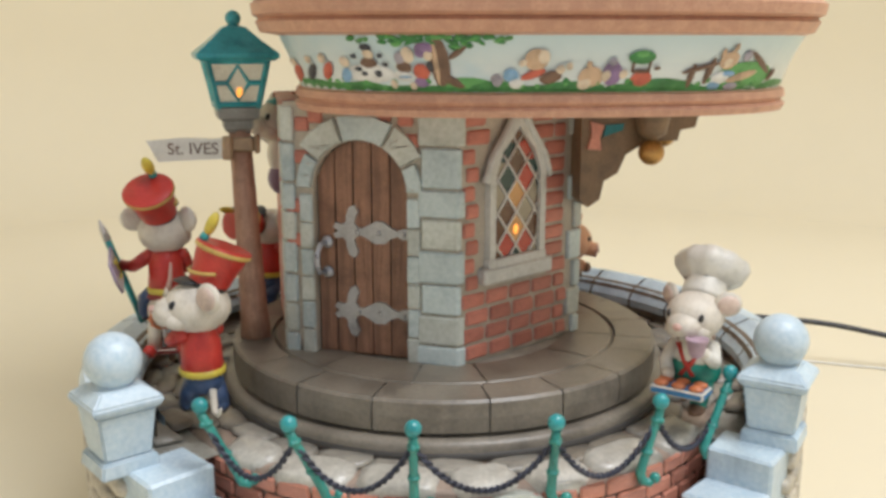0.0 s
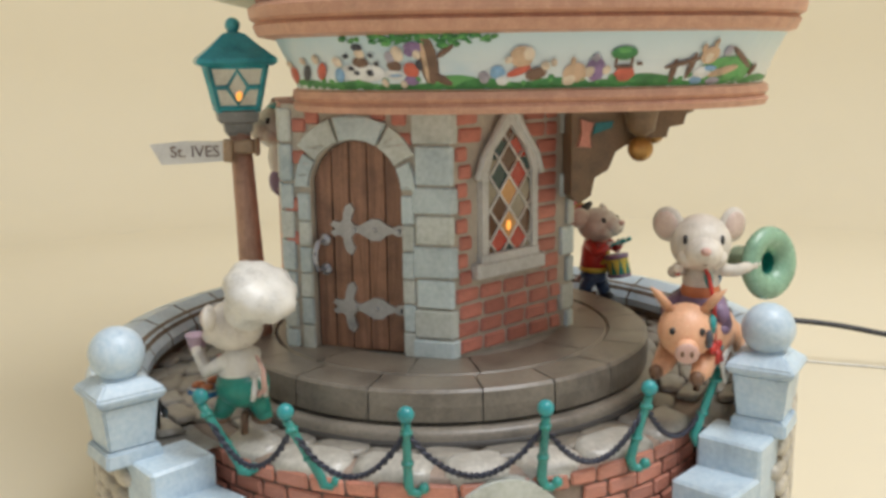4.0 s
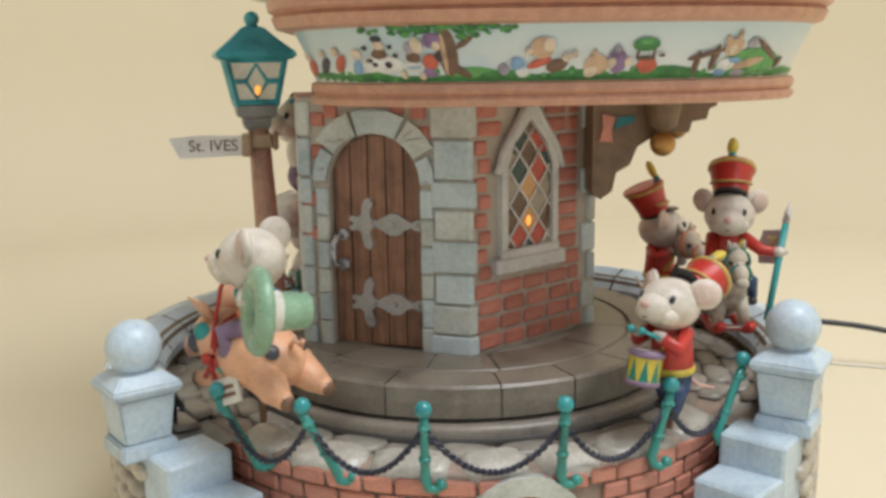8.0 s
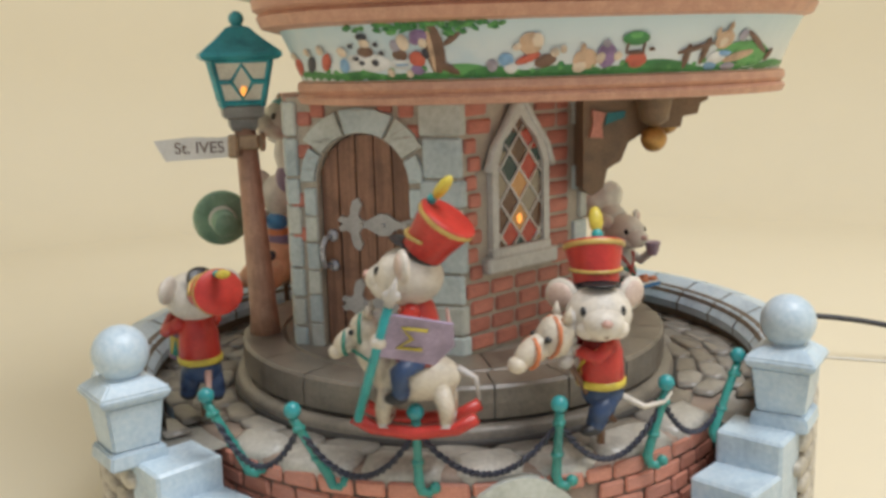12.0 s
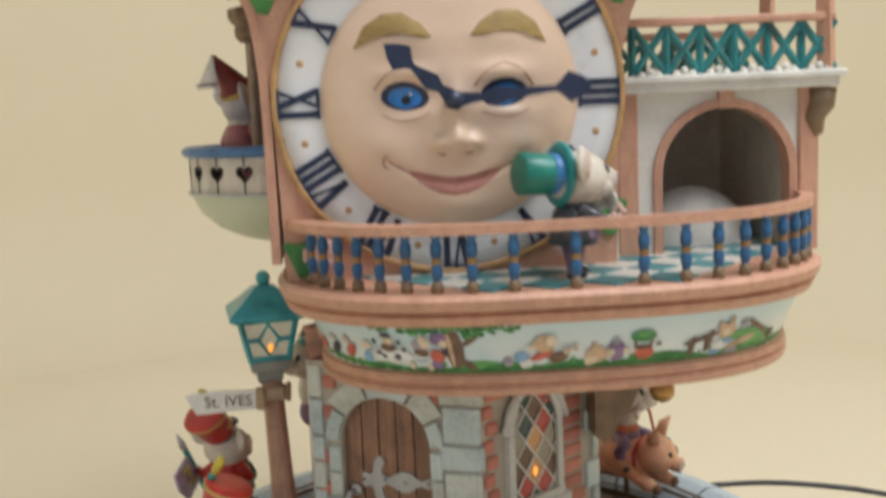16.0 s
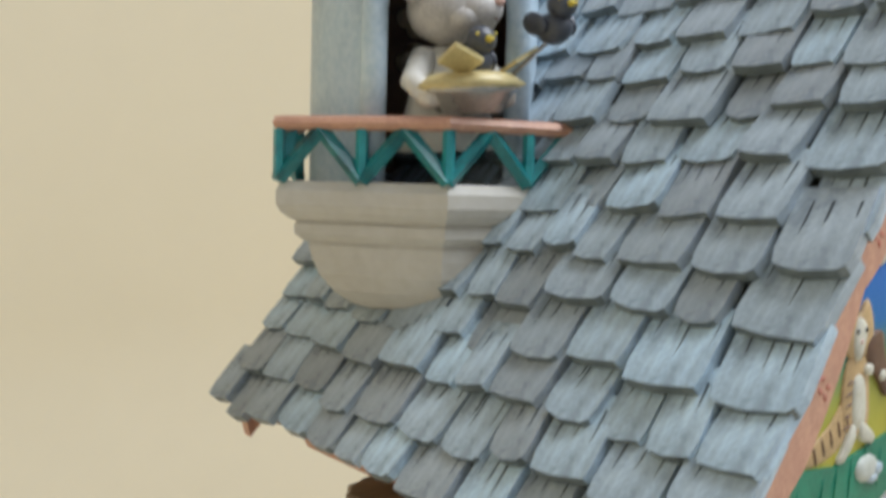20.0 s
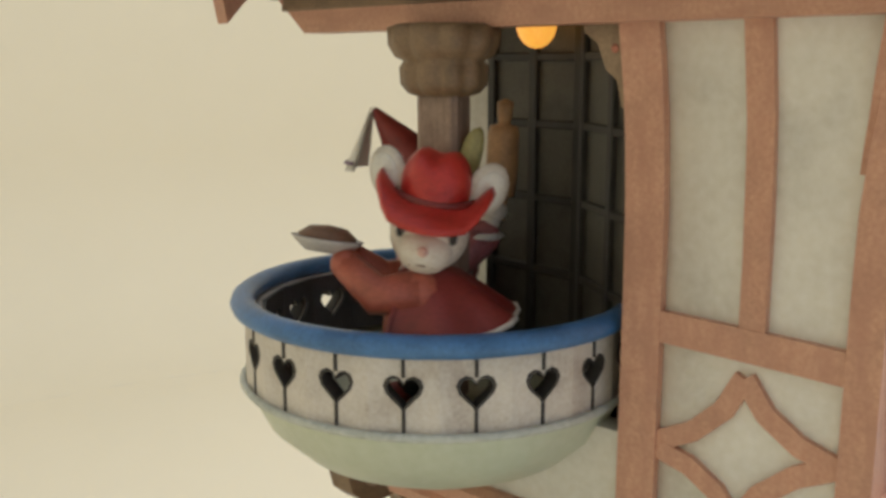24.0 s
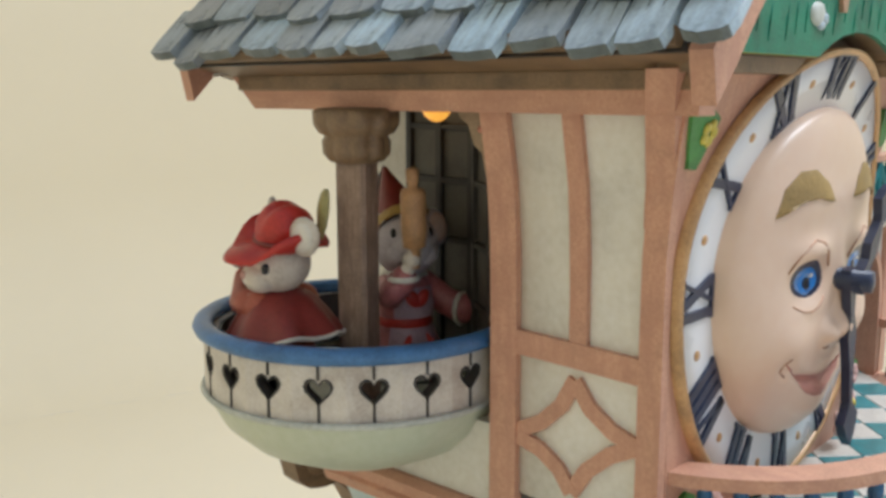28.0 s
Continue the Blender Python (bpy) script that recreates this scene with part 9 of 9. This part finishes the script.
def fig_top_hat():
    """Mouse in a green top hat and dark coat; faces +x."""
    bm = bmn()
    tube(bm, [(0, 0, -0.85), (0, 0, 0.4)], 0.12, 8, BRN)
    for s in (-1, 1):
        limb(bm, [(0, s * 0.3, 0.35), (0.12 * s, s * 0.32, -0.2), (0.2 * s, s * 0.34, -0.55)], 0.26, 0.2, PUR)
        ball(bm, (0.2 * s + 0.14, s * 0.34, -0.7), (0.34, 0.2, 0.17), None, BLK, 10, 7)
    lathe(bm, [(0.0, 0.2), (0.75, 0.25), (0.7, 0.8), (0.55, 1.3), (0.3, 1.6), (0.0, 1.65)], (0, 0), 18, mi=DGR)
    ball(bm, (0.1, 0, 0.55), (0.75, 0.72, 0.45), None, PUR, 14, 9)
    limb(bm, [(0.1, 0.5, 1.3), (0.6, 0.6, 1.1), (1.05, 0.35, 1.25)], 0.25, 0.2, DGR, WHT, 0.22)
    limb(bm, [(0.1, -0.5, 1.3), (0.6, -0.6, 1.0), (0.9, -0.4, 0.9)], 0.25, 0.2, DGR, WHT, 0.22)
    lathe(bm, [(0.32, 1.5), (0.42, 1.6), (0.34, 1.72)], (0.05, 0), 14, mi=BLU)
    lathe(bm, [(0.0, -0.0), (0.42, 0.02), (0.42, 0.12), (0.0, 0.14)], seg=16, mi=WHT, m=Matrix.Translation((1.25, 0.1, 1.55)) @ pose(0, 0, 0, 0, 80, 0))
    head(bm, (0.2, 0, 2.25), 0.95, 0, 4, ears=0.9)
    q = Matrix.Translation((-0.42, 0, 2.42)) @ pose(0, 0, 0, 0, -86, 0)
    lathe(bm, [(0.45, -0.05), (0.95, -0.1), (1.02, 0.0), (0.95, 0.06), (0.6, 0.04)], seg=24, mi=TEA, m=q)
    lathe(bm, [(0.6, 0.02), (0.62, 0.3), (0.66, 1.25), (0.6, 1.3), (0.0, 1.3)], seg=24, mi=GRN, m=q)
    lathe(bm, [(0.63, 0.06), (0.65, 0.34), (0.62, 0.36)], seg=24, mi=BLU, m=q)
    return bm


def fig_pie_king():
    """Crowned mouse holding a pie with blackbirds; faces +x."""
    bm = bmn()
    lathe(bm, [(0.0, 0.0), (1.05, 0.0), (0.95, 0.6), (0.72, 1.4), (0.55, 2.0), (0.3, 2.3), (0.0, 2.35)], (0, 0), 20, mi=WHT)
    for s in (-1, 1):
        limb(bm, [(0.1, s * 0.55, 2.0), (0.45, s * 0.95, 1.5), (0.85, s * 0.85, 1.15)], 0.3, 0.24, WHT, WF, 0.25)
    lathe(bm, [(0.0, 0.75), (0.62, 0.8), (0.84, 1.2), (0.98, 1.25), (0.98, 1.33), (0.9, 1.36)], (0.95, 0), 24, mi=21)
    lathe(bm, [(0.94, 1.28), (1.1, 1.38), (0.8, 1.62), (0.0, 1.76)], (0.95, 0), 24, mi=22, wave=lambda a, z: 1 + 0.03 * math.sin(11 * a))
    for a0 in (60, 200, 320):
        x, y = 0.95 + 0.55 * math.cos(radians(a0)), 0.55 * math.sin(radians(a0))
        flap = [Vector((x + u * math.cos(radians(a0 + v)), y + u * math.sin(radians(a0 + v)), z)) for u, v, z in ((0.0, 0, 1.58), (0.55, -52, 1.8), (0.78, 0, 2.1), (0.55, 52, 1.8))]
        add_faces(bm, flap + [p + Vector((0, 0, 0.09)) for p in flap], [(3, 2, 1, 0), (4, 5, 6, 7), (0, 1, 5, 4), (1, 2, 6, 5), (2, 3, 7, 6), (3, 0, 4, 7)], 22)
    for bx, by, bz in ((1.15, 0.0, 1.85), (1.75, 1.45, 2.55)):
        ball(bm, (bx, by, bz), (0.42, 0.34, 0.36), None, DGR, 14, 9)
        ball(bm, (bx + 0.28, by, bz + 0.45), 0.3, None, DGR, 12, 8)
        tube(bm, [(bx + 0.5, by, bz + 0.45), (bx + 0.78, by, bz + 0.42)], [0.11, 0.01], 6, YEL)
        for s in (-1, 1):
            ball(bm, (bx + 0.46, by + s * 0.18, bz + 0.55), 0.05, None, YEL, 6, 5)
            ball(bm, (bx - 0.15, by + s * 0.35, bz + 0.1), (0.42, 0.1, 0.25), pose(0, 0, 0, 0, 20, 0), DGR, 10, 6)
    tube(bm, [(1.2, 0.7, 1.5), (1.75, 1.4, 2.35)], 0.05, 5, GF)
    head(bm, (0.2, 0, 3.1), 0.86, 30, 4, fur=GF, ears=0.62)
    lathe(bm, [(0.62, 3.55), (0.72, 3.65), (0.7, 3.85), (0.58, 3.9)], (0.05, 0), 18, mi=WHT)
    ball(bm, (0.0, 0, 4.1), (0.62, 0.6, 0.6), None, RED, 16, 10)
    for k in range(6):
        a = k * math.pi / 3
        ball(bm, (0.0 + 0.55 * math.cos(a), 0.55 * math.sin(a), 4.2), 0.09, None, GLD, 8, 5)
    return bm


def fig_climber():
    bm = bmn()
    ball(bm, (0, 0, 1.2), (0.6, 0.6, 0.9), None, WHT, 16, 10)
    ball(bm, (0, 0, 0.2), (0.6, 0.6, 0.7), None, PUR, 16, 10)
    limb(bm, [(0, 0.5, 1.7), (0.3, 0.9, 2.2), (0.4, 0.9, 2.8)], 0.25, 0.2, WHT, WF, 0.2)
    limb(bm, [(0, -0.5, 1.7), (0.3, -0.9, 1.9), (0.5, -0.9, 2.4)], 0.25, 0.2, WHT, WF, 0.2)
    head(bm, (0.1, 0, 2.6), 0.95, 0, 0)
    ball(bm, (-0.1, 0, 3.25), (0.7, 0.7, 0.35), None, TEA, 14, 8)
    return bm


tan_wood = paint("rolling_pin_wood", (0.45, 0.26, 0.12), 0.5, 0.2, 0.2)
FIG_MATS = FM + [tan_wood, paint("pie_tin", (0.5, 0.48, 0.44), 0.25, 0.1, 0.05, metal=0.6), paint("pie_crust", (0.68, 0.56, 0.26), 0.35, 0.15, 0.1), paint("horse_cream", (0.56, 0.50, 0.40), 0.5, 0.18, 0.15), paint("dusty_rose", (0.41, 0.145, 0.155), 0.45, 0.2, 0.12), paint("pennant_lavender", (0.34, 0.27, 0.38), 0.4, 0.2, 0.12), paint("rust_jacket", (0.38, 0.10, 0.06), 0.45, 0.2, 0.12), paint("olive_feather", (0.36, 0.33, 0.13), 0.45, 0.25, 0.15), paint("lilac_grey_fur", (0.56, 0.53, 0.56), 0.5, 0.14, 0.12), paint("inner_ear", (0.60, 0.47, 0.40), 0.5, 0.14, 0.12)]


def figure(name, bm, label, group, size=(1.0, 1.0, 1.0)):
    bmesh.ops.scale(bm, vec=size, verts=bm.verts)
    return solo(name, bm, FIG_MATS, label, "figurine", group=group)


def build_figures():
    ring = "figurines circling the tower"
    f = {
        "chef": figure("chef_mouse_figurine", fig_chef(), "white mouse figurine in baker's hat with tray and cup", ring, (1.1, 1.12, 1.0)),
        "pig": figure("pig_rider_figurine", fig_pig_rider(), "mouse figurine holding a green hat and riding a spotted pig", ring),
        "drum": figure("drummer_figurine", fig_drummer(), "drummer mouse figurine in red jacket and tall red hat", ring, (1.1, 1.12, 1.0)),
        "lance": figure("lancer_figurine", fig_lancer(), "soldier mouse figurine with teal lance on a white rocking horse", ring, (1.06, 1.1, 1.0)),
        "hobby": figure("hobby_horse_figurine", fig_hobby(), "soldier mouse figurine in red jacket with a white hobby horse", ring, (1.1, 1.12, 1.0)),
        "gallant": figure("gallant_figurine", fig_gallant(), "mouse figurine in red cocked hat and dark red cloak", "dancing pair in the heart balcony", (1.3, 1.3, 1.34)),
        "lady": figure("lady_figurine", fig_lady(), "lady mouse figurine in lavender gown raising a rolling pin", "dancing pair in the heart balcony", (1.35, 1.35, 1.38)),
    }
    a = figure("top_hat_figurine", fig_top_hat(), "mouse figurine in green top hat and dark coat", "figurines circling the clock", (1.12, 1.12, 1.08))
    f["hat_a"] = a
    f["hat_b"] = copy_thing(a, Matrix())
    king = figure("pie_king_figurine", fig_pie_king(), "crowned white mouse figurine holding a blackbird pie", "", (1.25, 1.3, 1.16))
    king.matrix_basis = pose(-6.75 * U, 1.65 * U, 40.5 * U, 0, 0, -98)
    cl = figure("climber_figurine", fig_climber(), "white mouse figurine in teal cap clinging beside the tower", "")
    cl.matrix_basis = pose(-7.2 * U, 0.6 * U, 14.0 * U, 0, 0, -150)
    return f

build_setting()
base = build_base()
build_rope_fence()
build_tower()
build_balcony()
clock = build_clock()
house = build_house()
build_bowl()
build_turret()
build_annex()
build_lamp()
build_brackets()
HOUR, MINUTE = build_hands()
FIG = build_figures()
build_roof_tiles(house)


RING = {"chef": (-39.5, 10.7, 7.05), "pig": (58.0, 11.0, 7.5), "drum": (135, 10.9, 7.0), "lance": (-176, 11.0, 7.7), "hobby": (-145, 10.9, 7.1)}


def motions():
    rows_h, rows_m = [], []
    for k in range(29):
        a = -16.5 + 67.2 * (k - 16.5)
        rows_h.append((float(k), pose(CX * U, HAND_Y * U, (DZ - 0.1) * U, 0, a, 0)))
        rows_m.append((float(k), pose(CX * U, (HAND_Y + 0.28) * U, (DZ - 0.1) * U, 0, a + 136, 0)))
    walk(HOUR, rows_h)
    walk(MINUTE, rows_m)
    # five figures circle the tower clockwise, once in about fifteen seconds
    for name, (a0, r, z) in RING.items():
        rows = []
        for k in range(57):
            a = a0 - 23.7 * k * 0.5
            x, y = polar(RC, r, a)
            rows.append((k * 0.5, pose(x * U, y * U, z * U, 0, 0, a - 90)))
        walk(FIG[name], rows)
    # the dancing pair turns round the porch post
    for name, off, face, r in (("gallant", 0, -92, 2.1), ("lady", 180, -100, 1.95)):
        rows = []
        for k in range(113):
            t = k * 0.25
            a = 217 - 102.9 * (t - 24.05) + off
            x, y = polar((PC[0] + 0.44, PC[1] + 0.87), r, a)
            rows.append((t, pose(x * U, y * U, 23.85 * U, 0, 0, a + face)))
        walk(FIG[name], rows)
    # two top-hatted figures go round the clock house
    for name, a0, t0 in (("hat_a", -74, 16.0), ("hat_b", -109, 26.0)):
        rows = []
        for k in range(57):
            t = k * 0.5
            a = a0 + 50.0 * (t - t0)
            far = abs((a + 72.5 + 180) % 360 - 180)
            x, y = polar((0, 0), 9.6 - 7.2 * min(1.0, max(0.0, (far - 50) / 30)), a)
            rows.append((t, pose(x * U, y * U, 22.2 * U, 0, 0, a + 90)))
        walk(FIG[name], rows)


motions()
